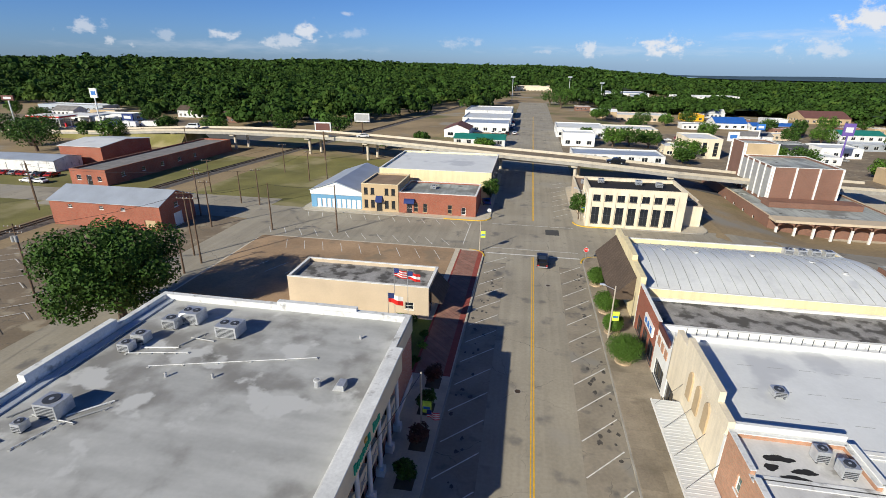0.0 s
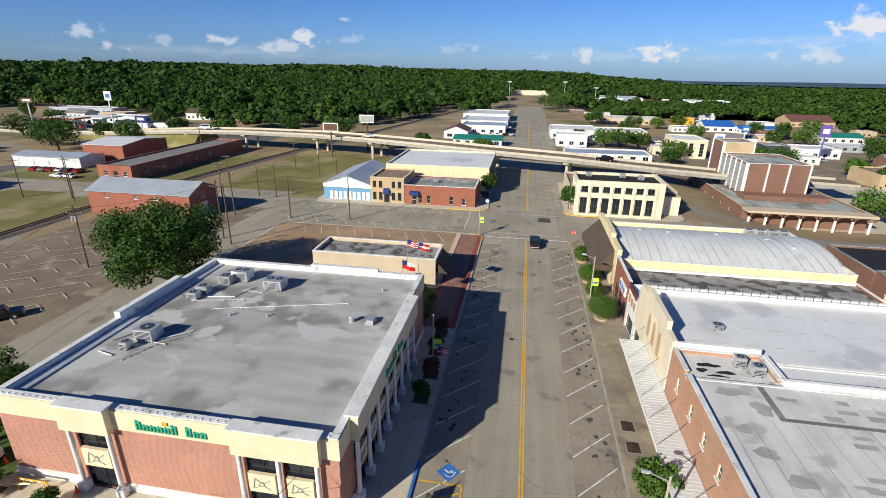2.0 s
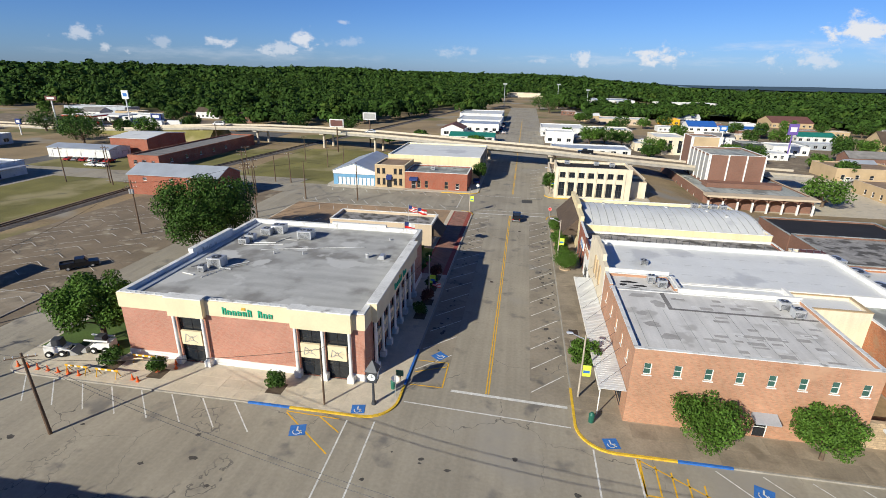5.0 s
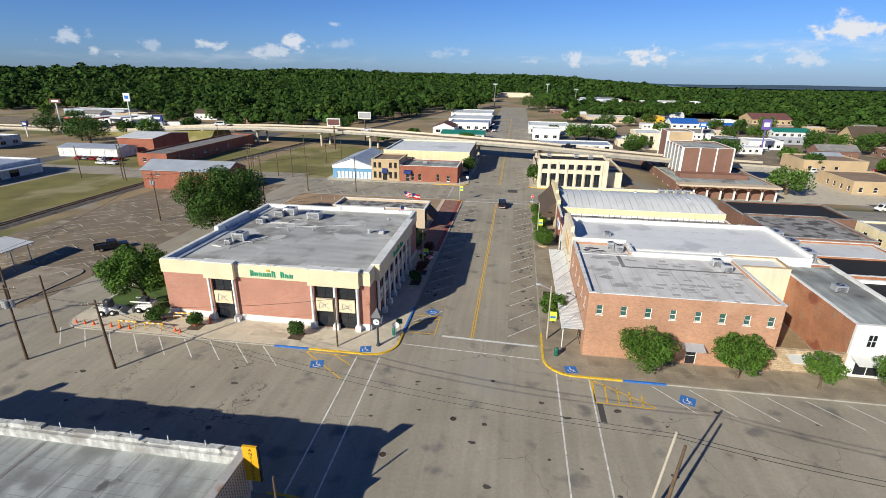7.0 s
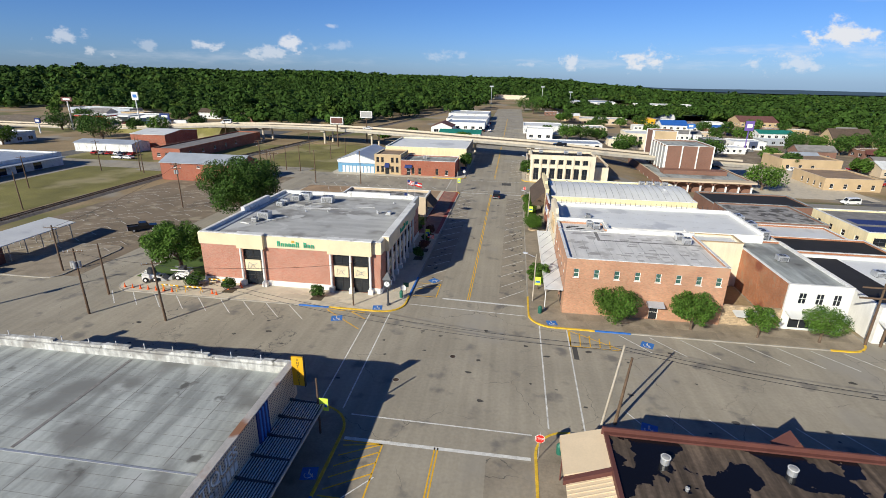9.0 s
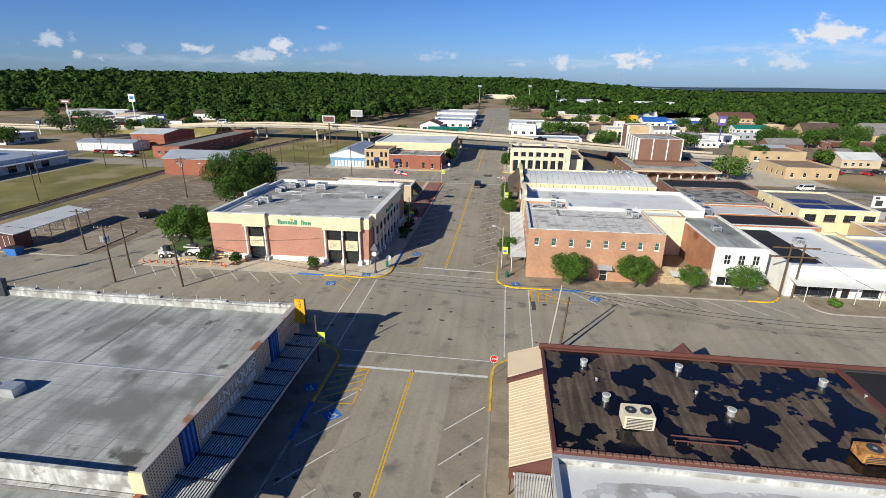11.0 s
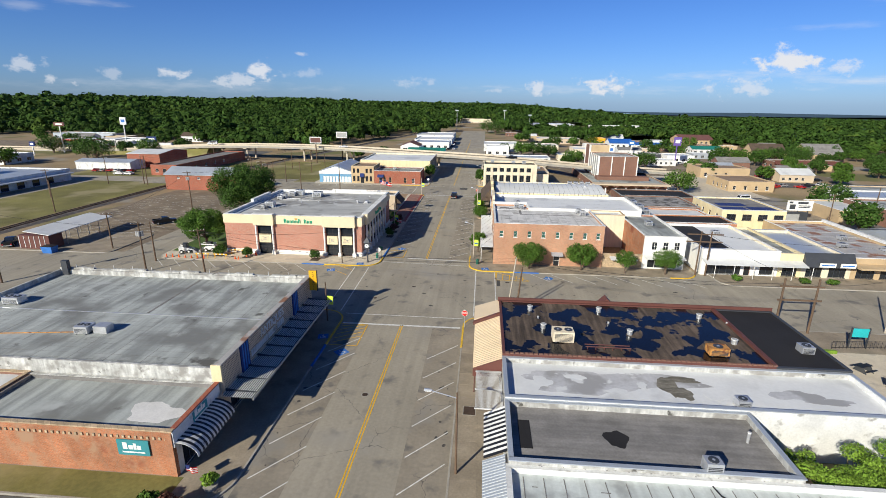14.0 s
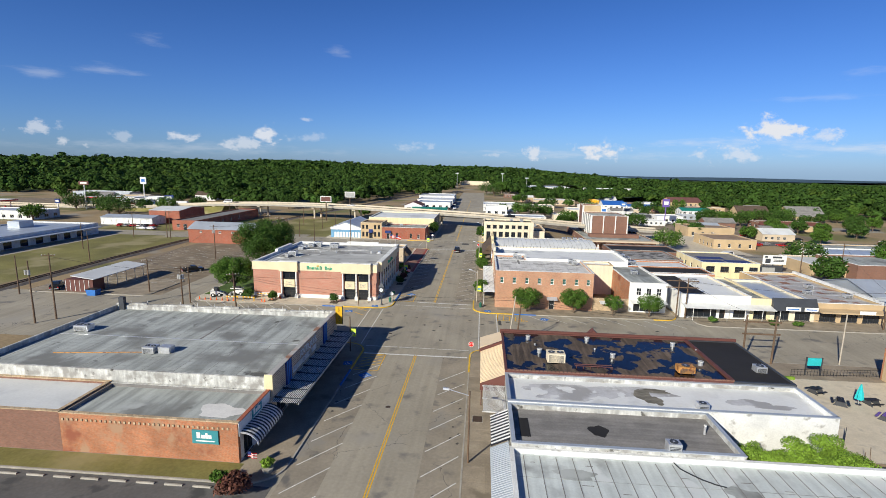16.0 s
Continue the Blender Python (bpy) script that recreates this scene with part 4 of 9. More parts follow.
hatch("hatching", -8.6, -4.9, -37.2, -30.9, 5)
hatch("hatching.001", -8.6, -4.9, 0.6, 5.4, 1)
stripes("hatching_cross", [(13.9, -6.4, 20, -10.4), (13.9, -6.4, 13.9, -10.6), (13.9, -10.4, 19.8, -10.6)] + [(14.1 + 1.2 * i, -6.5 - 0.5 * i, 13.9 + 1.2 * i, -10.3) for i in range(5)] + [(-19.6, -6.0, -14, -6.2), (-19.5, -6.2, -13.5, -10.8), (-16, -6.2, -13.4, -8)], "line_yellow", "yellow hatched no-parking area", 0.14)


def wheelchair_bay(x, y, turn, z=0.007, s=1.0):
    root = thing("wheelchair_marking", "blue painted square with white wheelchair symbol on asphalt", "road marking", (x, y, z), "wheelchair markings", "structure")
    t = Matrix.Translation((x, y, 0)) @ Matrix.Rotation(turn, 4, "Z")

    def quad(pts, zz):
        bm = bmesh.new()
        bm.faces.new([bm.verts.new(t @ Vector((a * s, b * s, zz))) for a, b in pts])
        return bm
    part("square", quad([(-0.75, -0.75), (0.75, -0.75), (0.75, 0.75), (-0.75, 0.75)], z), "line_blue", root)
    ring = bmesh.new()
    for i in range(12):
        a0, a1 = radians(150 + i * 20), radians(150 + (i + 1) * 20)
        ring.faces.new([ring.verts.new(t @ Vector((r * math.cos(a) * s - 0.05 * s, r * math.sin(a) * s - 0.18 * s, z + 0.003))) for r, a in ((0.33, a0), (0.42, a0), (0.42, a1), (0.33, a1))])
    part("wheel_symbol", ring, "line_white", root)
    part("figure_symbol", quad([(-0.12, -0.1), (0.02, -0.1), (0.02, 0.5), (-0.12, 0.5)], z + 0.003), "line_white", root)
    part("leg_symbol", quad([(0.02, -0.1), (0.38, -0.5), (0.48, -0.42), (0.08, 0.05)], z + 0.003), "line_white", root)


for px, py, tu in ((-17.3, -8.4, 0.3), (-6.2, 6.7, 0.9), (-6.4, -39.0, 0.8), (23.5, -8.6, -0.4), (19.8, -24.8, -0.3)):
    wheelchair_bay(px, py, tu)
for px, py in ((-12.6, -4.6), (11.9, -5.0), (-10.0, -35.3)):
    wheelchair_bay(px, py, 0.2, 0.16, 0.9)

# painted kerbs stand a little proud of the plain ones
def kerb_run(name, pts, material, label):
    bm = bmesh.new()
    for a, b in zip(pts, pts[1:]):
        a, b = Vector((*a, 0)), Vector((*b, 0))
        d = (b - a).normalized()
        s = Vector((-d.y, d.x, 0)) * 0.12
        loft(bm, [[a - s + Vector((0, 0, -0.02)), a + s + Vector((0, 0, -0.02)), a + s + Vector((0, 0, 0.163)), a - s + Vector((0, 0, 0.163))], [b - s + Vector((0, 0, -0.02)), b + s + Vector((0, 0, -0.02)), b + s + Vector((0, 0, 0.163)), b - s + Vector((0, 0, 0.163))]])
    return solid(name, bm, material, label, "kerb")


def arc(cx, cy, r, a0, a1, n=8):
    return [(cx + r * math.cos(radians(a0 + (a1 - a0) * i / n)), cy + r * math.sin(radians(a0 + (a1 - a0) * i / n))) for i in range(n + 1)]


kerb_run("painted_kerb", [(-19.5, -5.52)] + arc(-12.1, -2.4, 3.12, 270, 360) + [(-8.98, 0.2)], "kerb_yellow", "yellow painted kerb at the corner")
kerb_run("painted_kerb", [(-24, -5.52), (-19.5, -5.52)], "kerb_blue", "blue painted kerb")
kerb_run("painted_kerb", [(-8.98, 0.2), (-8.98, 7.5)], "kerb_blue", "blue painted kerb")
kerb_run("painted_kerb", [(8.83, 3.0)] + arc(12.15, -2.8, 3.32, 180, 270) + [(17.4, -6.12)], "kerb_yellow", "yellow painted kerb at the corner")
kerb_run("painted_kerb", [(17.4, -6.12), (22, -6.12)], "kerb_blue", "blue painted kerb")
kerb_run("painted_kerb", [(-14, -26.68)] + arc(-12.3, -30.0, 3.32, 90, 0) + [(-8.98, -37.5)], "kerb_yellow", "yellow painted kerb at the corner")
kerb_run("painted_kerb", [(-8.98, -37.5), (-8.98, -43)], "kerb_blue", "blue painted kerb")
kerb_run("painted_kerb", arc(12.15, -30.1, 3.32, 90, 180) + [(8.83, -36.5)], "kerb_yellow", "yellow painted kerb at the corner")
kerb_run("painted_kerb", arc(11.8, 68.6, 3.3, 180, 90) + [(13.5, 71.9)], "kerb_yellow", "yellow painted kerb at the corner")
kerb_run("painted_kerb", arc(11.8, 93.0, 3.0, 180, 270) + [(17, 90.08)], "kerb_yellow", "yellow painted kerb at the corner")
kerb_run("painted_kerb", [(-20, 89.6)] + arc(-12.5, 92.5, 2.95, 270, 360), "kerb_yellow", "yellow painted kerb at the corner")
kerb_run("painted_kerb", arc(-11.9, 68.4, 3.0, 90, 0), "kerb_yellow", "yellow painted kerb at the corner")
kerb_run("painted_kerb", [(46, -6.12)] + arc(48.2, -2.9, 3.2, 270, 340), "kerb_yellow", "yellow painted kerb at the alley")

# ---- the bank ----
bank = building("bank", "two-storey red brick bank with cream parapet band and white columns", -42, -13.2, 0, 29.5, 8.3, "brick_bank", "roof_bank", 0.55, "white_dirty",
                opens={"S": [(-35.0, -31.9, 0.15, 6.3, "window", "black", "glass", 2, 4), (-20.6, -17.9, 0.15, 6.3, "window", "black", "glass", 2, 4), (-17.6, -15.0, 0.15, 6.3, "window", "black", "glass", 2, 4)],
                       "E": [(2.9 + 2.72 * i, 5.2 + 2.72 * i, 0.15, 6.3, "window", "black", "glass", 2, 4) for i in range(7)]}, t=0.5)
bm = bmesh.new()
B(bm, -42.14, -0.14, 6.5, -13.06, -0.002, 8.29)
part("band", bm, "cream", bank)
part("band", box(-42.14, 0, 6.5, -42.002, 29.5, 8.29), "cream", bank)
part("band", box(-13.198, 0, 6.5, -13.06, 29.5, 8.29), "cream", bank)
part("parapet_lining", box(-41.49, 28.9, 7.74, -13.71, 28.995, 8.29), "white_dirty", bank)
part("parapet_lining", box(-41.495, 0.505, 7.74, -41.4, 28.89, 8.29), "white_dirty", bank)
part("parapet_lining", box(-13.8, 0.505, 7.74, -13.705, 28.89, 8.29), "white_dirty", bank)
part("parapet_lining", box(-41.39, 0.503, 7.74, -13.81, 0.6, 8.29), "white_dirty", bank)
part("plinth", box(-42.06, -0.08, 0.1, -35.3, -0.003, 1.0), "white_paint", bank)
part("plinth", box(-31.6, -0.08, 0.1, -20.9, -0.003, 1.0), "white_paint", bank)
part("plinth", box(-14.7, -0.08, 0.1, -13.12, -0.003, 1.0), "white_paint", bank)
part("plinth", box(-13.197, 0.0, 0.1, -13.12, 2.3, 1.0), "white_paint", bank)
part("plinth", box(-13.197, 22.4, 0.1, -13.12, 29.5, 1.0), "white_paint", bank)


def column(root, x, y, top, r=0.2, base=0.9, s=0.36):
    c = part("column", rod((x, y, base + 0.02), (x, y, top), r, r * 0.88, n=16), "white_paint", root)
    part("base", box(x - s, y - s, 0.1, x + s, y + s, base), "white_paint", c)
    part("collar", rod((x, y, base + 0.001), (x, y, base + 0.16), r * 1.5, r * 1.2, n=16), "white_paint", c)


def relief(root, to, u, v, s):
    """Scrollwork on a cream panel, as raised strokes."""
    bm = bmesh.new()
    for a, b, c, d in ((-0.8, -0.5, -0.6, 0.5), (-0.6, 0.5, 0.0, 0.1), (-0.7, -0.5, -0.3, -0.3), (-0.3, -0.1, 0.1, 0.25), (0.1, 0.25, 0.2, -0.2), (0.2, -0.2, 0.7, -0.5), (0.1, 0.05, 0.7, 0.45), (-0.35, -0.2, 0.15, -0.25)):
        tube(bm, to(u + a * s, v + b * s, -0.36), to(u + c * s, v + d * s, -0.36), 0.035, n=5)
    part("scroll_relief", bm, "grey_metal", root)


def bank_bay(side, u0, u1, cols, panels):
    to = at_side(side, -42, -13.2, 0, 29.5)
    head = part("bay_head", SB(bmesh.new(), to, u0, u1, 6.3, 8.55, -0.75, -0.145), "cream", bank)
    part("bay_cap", SB(bmesh.new(), to, u0 - 0.08, u1 + 0.08, 8.552, 8.7, -0.85, 0.3), "white_dirty", head)
    part("bay_back", SB(bmesh.new(), to, u0 + 0.1, u1 - 0.1, 8.392, 8.551, -0.05, 0.25), "cream", head)
    for u in cols:
        x, y, z = to(u, 0, -0.42)
        column(bank, x, y, 6.298)
    for a, b in panels:
        p = part("panel", SB(bmesh.new(), to, a, b, 2.6, 4.35, -0.33, -0.05), "cream", bank)
        relief(bank, to, (a + b) / 2, 3.45, (b - a) * 0.42)


bank_bay("S", -35.6, -31.3, (-35.2, -31.7), [(-34.7, -32.2)])
bank_bay("S", -21.2, -14.4, (-20.85, -17.75, -14.75), [(-20.4, -18.2), (-17.3, -15.2)])
bank_bay("E", 2.2, 22.7, [2.6 + 2.74 * i for i in range(8)], [(3.1 + 2.74 * i, 5.0 + 2.74 * i) for i in range(7)])
for sgn, (side, c, n0, n1) in enumerate((("S", -26.3, -29.3, -23.3), ("E", 12.5, 9.5, 15.5))):
    to = at_side(side, -42, -13.2, 0, 29.5)
    board = thing("bank_sign", "row of raised green sign letters on cream band", "sign", to(c, 6.6, -0.2))
    k = 10
    for i in range(k):
        if i == 6:
            continue
        u = n0 + (n1 - n0) * (i + 0.5) / k
        hh = 0.85 if i in (0, 7, 5) else 0.55
        dd = -0.145 if side == "S" else -0.755
        bm = SB(bmesh.new(), to, u - 0.21, u - 0.08, 6.85, 6.85 + hh, dd - 0.1, dd)
        SB(bm, to, u + 0.08, u + 0.21, 6.85, 6.85 + hh * 0.9, dd - 0.1, dd)
        SB(bm, to, u - 0.08, u + 0.08, 6.85 + hh * 0.75, 6.85 + hh * 0.92, dd - 0.1, dd)
        part("sign_stroke", bm, "green_sign", board)
    u = n0 + (n1 - n0) * 0.42
    part("star", SB(bmesh.new(), to, u - 0.14, u + 0.3, 7.55, 7.85, dd - 0.09, dd), "gold", board)
# raised box on the western parapet and rear parapet steps
part("parapet_step", box(-42.1, 12.5, 8.3, -41.4, 22.0, 9.0), "white_dirty", bank)
part("parapet_step", box(-28.0, 29.0, 8.3, -19.0, 29.6, 8.75), "white_dirty", bank)
for i in range(46):
    part("roof_clip", box(-41.8 + 0.62 * i, 0.06, 8.392, -41.7 + 0.62 * i, 0.2, 8.45), "white_dirty", bank)
bm = bmesh.new()
B(bm, -41.3, 0.6, 7.752, -40.4, 28.9, 7.9)
part("gutter", bm, "metal_grey", bank, "blue-grey metal gutter along the parapet")
for hx, hy, w, d, h, lab, f in ((-36.6, 23.6, 1.5, 1.2, 1.1, "grey rooftop air conditioner on the bank", 1), (-35.2, 25.0, 2.0, 1.7, 1.35, "large grey rooftop air conditioner on the bank", 2), (-37.6, 20.6, 1.4, 1.1, 1.0, "grey rooftop air conditioner on the bank", 1), (-30.0, 23.4, 2.2, 1.9, 1.3, "wide rooftop cooling unit with twin fans", 2), (-36.5, 10.4, 1.9, 1.6, 1.3, "grey rooftop cooling unit beside cables", 1), (-37.3, 8.4, 0.8, 0.8, 0.8, "small rooftop box beside the cooling unit", 1), (-37.8, 19.0, 1.2, 1.0, 0.9, "small rooftop air conditioner on the bank", 1)):
    hvac(hx, hy, 7.752, w, d, h, lab, f, "bank rooftop units")
for vx, vy, r, h in ((-18.3, 17.2, 0.3, 0.65), (-31.5, 16.0, 0.12, 0.4), (-27.5, 16.6, 0.12, 0.4), (-17.2, 25.0, 0.15, 0.3)):
    roof_vent(vx, vy, 7.75, r, h, "small galvanised roof vent", "bank roof vents")
tv = thing("skylight_box", "small grey slanted roof hatch", "roof hatch", (-16.4, 17.4, 7.75))
part("hood", slice_y(bmesh.new(), [(-16.9, 7.75), (-15.9, 7.75), (-15.9, 8.3), (-16.5, 8.3)], 16.9, 17.9), "galv", tv)
for pa, pb in (((-34, 17.0), (-20, 21.0)), ((-38, 9.8), (-34.2, 9.6)), ((-37.5, 18.4), (-32.0, 19.6)), ((-36.2, 6.6), (-35, 9.4))):
    pipe = thing("roof_conduit", "thin pale conduit lying on the roof on small blocks", "pipe", (*pa, 7.75), "roof conduits")
    part("tube", rod((*pa, 7.86), (*pb, 7.86), 0.04, n=6), "white_dirty", pipe)
    for i in range(6):
        f = i / 5
        cx, cy = pa[0] + (pb[0] - pa[0]) * f, pa[1] + (pb[1] - pa[1]) * f
        part("block", box(cx - 0.12, cy - 0.12, 7.748, cx + 0.12, cy + 0.12, 7.82), "grey_metal", pipe)

for i, (pa, pb) in enumerate((((-32.4, 23.0), (-33.6, 20.4)), ((-36.6, 19.6), (-33.4, 20.2)), ((-38.2, 11.6), (-39.6, 9.2)), ((-35.4, 10.2), (-33.2, 12.4)), ((-35.0, 9.6), (-33.0, 11.6)), ((-37.6, 7.0), (-39.4, 7.4)), ((-30.8, 21.8), (-33.4, 22.0)))):
    pipe = thing("roof_conduit", "short pale pipe run between rooftop units", "pipe", (*pa, 7.75), "roof conduits")
    part("tube", rod((*pa, 7.83), (*pb, 7.83), 0.07, n=6), "white_dirty" if i % 2 else "grey_metal", pipe)
    for f in (0.1, 0.9):
        cx, cy = pa[0] + (pb[0] - pa[0]) * f, pa[1] + (pb[1] - pa[1]) * f
        part("block", box(cx - 0.14, cy - 0.14, 7.748, cx + 0.14, cy + 0.14, 7.79), "grey_metal", pipe)

# ---- small building and flags north of the bank ----
small = building("low_office", "low beige office with flat stained gravel roof and white parapet", -34.6, -14.2, 43.7, 51.0, 4.7, "beige", "roof_gravel", 0.5, "white_paint", opens={"E": [(44.6, 46.4, 0.15, 2.5, "door"), (47.2, 49.6, 0.9, 2.4)], "S": [(-17.5, -16.3, 1.2, 2.3)]})
part("awning", slice_y(bmesh.new(), [(-14.19, 2.4), (-12.4, 2.2), (-12.4, 2.35), (-14.19, 4.2)], 44.2, 50.6), "shingle_brown", small)



def blotch(name, root, cx, cy, rx, ry, z, material, seed, label="", n=26):
    """A thin stain or coating patch with a ragged outline, lying on a roof."""
    rng = np.random.default_rng(seed)
    ph = rng.uniform(0, 6.28, 4)
    pts = []
    for i in range(n):
        a = 2 * math.pi * i / n
        k = 1 + 0.16 * math.sin(2 * a + ph[0]) + 0.12 * math.sin(3 * a + ph[1]) + 0.09 * math.sin(5 * a + ph[2]) + 0.06 * math.sin(9 * a + ph[3])
        pts.append((cx + rx * k * math.cos(a), cy + ry * k * math.sin(a)))
    return part(name, prism(bmesh.new(), pts, z - 0.002, z + 0.003 + 0.0002 * (seed % 20)), material, root, label)


# ---- shops on the east side ----
rb = building("brick_block", "two-storey orange brick commercial block with flat patched roof", 13.5, 34.5, -1.5, 13.0, 8.4, "brick_orange", "roof_patchy", 0.35, "white_dirty",
              opens={"S": [(x - 0.36, x + 0.36, 5.7, 6.95, "window", "white_paint", "glass_green", 1, 2) for x in (14.9, 17.6, 20.3, 23.0, 25.7, 28.3, 30.9, 33.4)] + [(25.2, 26.4, 0.15, 2.3, "door", "white_paint")],
                     "W": [(y - 0.36, y + 0.36, 5.6, 6.9, "window", "white_paint", "glass_green", 1, 2) for y in (0.9, 3.9, 7.2, 10.5)] + [(0.6 + 3.9 * i, 3.8 + 3.9 * i, 0.5, 2.7, "window", "dark_metal", "glass", 3, 1) for i in range(3)]}, heights={"N": 8.02})
rb2 = building("brick_annexe", "rear wing of the orange brick block with stained roof", 13.5, 21.2, 13.01, 17.2, 8.4, "brick_orange", "roof_patchy", 0.35, "white_dirty", heights={"S": 8.02}, opens={"W": [(13.9, 14.6, 5.6, 6.9, "window", "white_paint", "glass_green", 1, 2)]})
part("door_awning", slice_x(bmesh.new(), [(-1.5, 2.9), (-2.7, 2.5), (-2.7, 2.42), (-1.5, 2.5)], 24.7, 26.9), "metal_grey", rb)
part("tape_seam", box(19.5, 8.2, 8.051, 34.1, 8.6, 8.058), "roof_charcoal", rb, "dark strip across the roof")
part("tape_seam", box(19.0, 8.2, 8.051, 19.5, 12.6, 8.058), "roof_charcoal", rb, "dark strip across the roof")
for i in range(12):
    part("felt_seam", box(15 + 1.65 * i, -1.1, 8.051, 15.04 + 1.65 * i, 8.1, 8.06), "roof_grey", rb)
rngp = random.Random(17)
for i in range(58):
    px, py = rngp.uniform(19.8, 33.0), rngp.uniform(-0.9, 11.6)
    pw, ph = rngp.uniform(0.4, 1.6), rngp.uniform(0.25, 0.7)
    if 7.8 < py + ph and py < 8.8:
        continue
    part("felt_patch", box(px, py, 8.049, min(34, px + pw), py + ph, 8.0525 + 0.0001 * i), rngp.choice(("roof_patch_dark", "roof_patch_dark", "roof_patch_pale")), rb)
for i, (px, py, rx, ry) in enumerate(((16.0, 15.2, 0.9, 0.35), (15.2, 14.3, 0.5, 0.3), (17.2, 14.2, 0.7, 0.3), (16.4, 13.5, 0.9, 0.25))):
    blotch("tar_stain", rb2, px, py, rx, ry, 8.05, "roof_black", 30 + i)
for i, (px, py, rx, ry) in enumerate(((16.4, 4.4, 0.9, 0.5), (15.9, 6.8, 0.6, 0.5), (17.6, 2.0, 1.1, 0.5), (18.2, 9.5, 0.8, 0.8), (16.6, 11.4, 1.2, 0.6))):
    blotch("roof_stain", rb, px, py, rx, ry, 8.05, "roof_patch_dark", 40 + i)
for hx, hy, w in ((18.7, 15.6, 0.9), (19.7, 14.4, 1.0), (31.6, 10.8, 1.1), (32.2, 9.0, 1.1)):
    hvac(hx, hy, 8.05, w, w * 0.9, 1.0, "weathered rooftop condenser unit", 1, "brick block rooftop units")
can = thing("street_canopy", "white corrugated metal canopy over the pavement on hanging rods", "canopy", (12, 12, 3.5))
part("sheet", box(10.95, -1.3, 3.44, 13.45, 26.6, 3.5), "metal_white", can)
seam = part("seam", ribs(bmesh.new(), 10.96, 13.44, -1.3, 26.6, 3.5, 0.4, "x", 0.018, 0.05), "metal_white", can)
seam["kind"] = "stuff"
part("edge_beam", box(10.85, -1.35, 3.3, 10.948, 26.7, 3.52), "white_paint", can)
for i in range(9):
    part("hanging_rod", rod((11.1, -0.5 + 3.3 * i, 3.5), (13.5, 0.6 + 3.3 * i, 5.2), 0.02, n=5), "dark_metal", can)
part("post", rod((11.1, -0.9, 0.14), (11.1, -0.9, 3.36), 0.06), "white_paint", can)

ws = building("white_roof_shop", "shop with wide white-coated roof and stepped cream front", 13.5, 47.0, 17.3, 31.6, 8.0, "cream_pale", "roof_white", 0.5, "white_paint", walls={"S": "white_paint", "W": "cream_pale", "N": "white_paint", "E": "white_paint"},
              opens={"W": [(18.4 + 3.4 * i, 21.2 + 3.4 * i, 0.4, 2.8, "window", "dark_metal", "glass", 2, 1) for i in range(4)]}, heights={"S": 7.55})
ws2 = building("white_roof_wing", "white-roofed rear wing behind a white parapet", 21.25, 34.6, 13.05, 17.29, 8.0, "white_paint", "roof_white", 0.5, "white_paint", heights={"N": 7.52, "S": 8.5, "W": 8.5})
bm = bmesh.new()
for a, b, z in ((17.3, 19.6, 9.0), (19.6, 27.6, 9.9), (27.6, 30.6, 9.0)):
    B(bm, 13.4, a, 8.092, 13.9, b, z)
part("stepped_parapet", bm, "cream_pale", ws)
for y in (21.0, 23.2, 25.2):
    part("arch_panel", slice_x(bmesh.new(), [(y - 0.5, 5.0), (y + 0.5, 5.0), (y + 0.5, 7.2), (y + 0.3, 7.6), (y, 7.75), (y - 0.3, 7.6), (y - 0.5, 7.2)], 13.35, 13.499), "tan_wall", ws)
for i in range(34):
    part("parapet_spike", rod((14.5 + 0.95 * i, 31.4, 8.09), (14.5 + 0.95 * i, 31.4, 8.75), 0.04, n=5), "dark_metal", ws)
for i in range(3):
    for j in range(11):
        part("weld_mark", box(16 + 2.6 * j + i, 20.5 + 3.6 * i, 7.501, 17.4 + 2.6 * j + i, 20.55 + 3.6 * i, 7.508), "grey_metal", ws)
hvac(19.6, 23.5, 7.5, 1.0, 1.0, 0.6, "small rusty roof fan housing", 1)
part("tall_parapet", box(13.91, 17.3, 7.66, 21.2, 17.6, 8.9), "white_paint", ws)

gs = building("grey_roof_shop", "brick shop with stained grey felt roof", 13.5, 47.0, 36.6, 47.2, 4.5, "brick_red", "roof_gravel", 0.3, "white_paint", walls={"S": "white_paint", "N": "white_paint"}, heights={"W": 6.4},
              opens={"W": [(37.3 + 3 * i, 39.7 + 3 * i, 0.4, 2.8, "window", "dark_metal", "glass", 2, 1) for i in range(3)]})
part("sign_board", box(13.3, 38, 3.6, 13.497, 42, 4.9), "white_paint", gs)
for i in range(3):
    part("sign_bar", box(13.28, 38.4 + 1.2 * i, 3.9, 13.299, 39.2 + 1.2 * i, 4.6), "line_blue", gs)
nb = building("narrow_shop", "narrow grey-brown shop with white roof and tiled front edge", 13.5, 47.0, 31.61, 36.59, 6.2, "white_paint", "roof_white", 0.5, "white_paint", opens={"W": [(32.4, 35.8, 0.4, 2.6, "window", "dark_metal", "glass", 3, 1)]})
part("tiled_edge", box(13.3, 31.9, 6.0, 13.498, 36.3, 6.7), "maroon", nb)
for i in range(3):
    part("front_panel", box(13.42, 32.3 + 1.4 * i, 4.2, 13.497, 33.2 + 1.4 * i, 5.2), "brick_orange", nb)

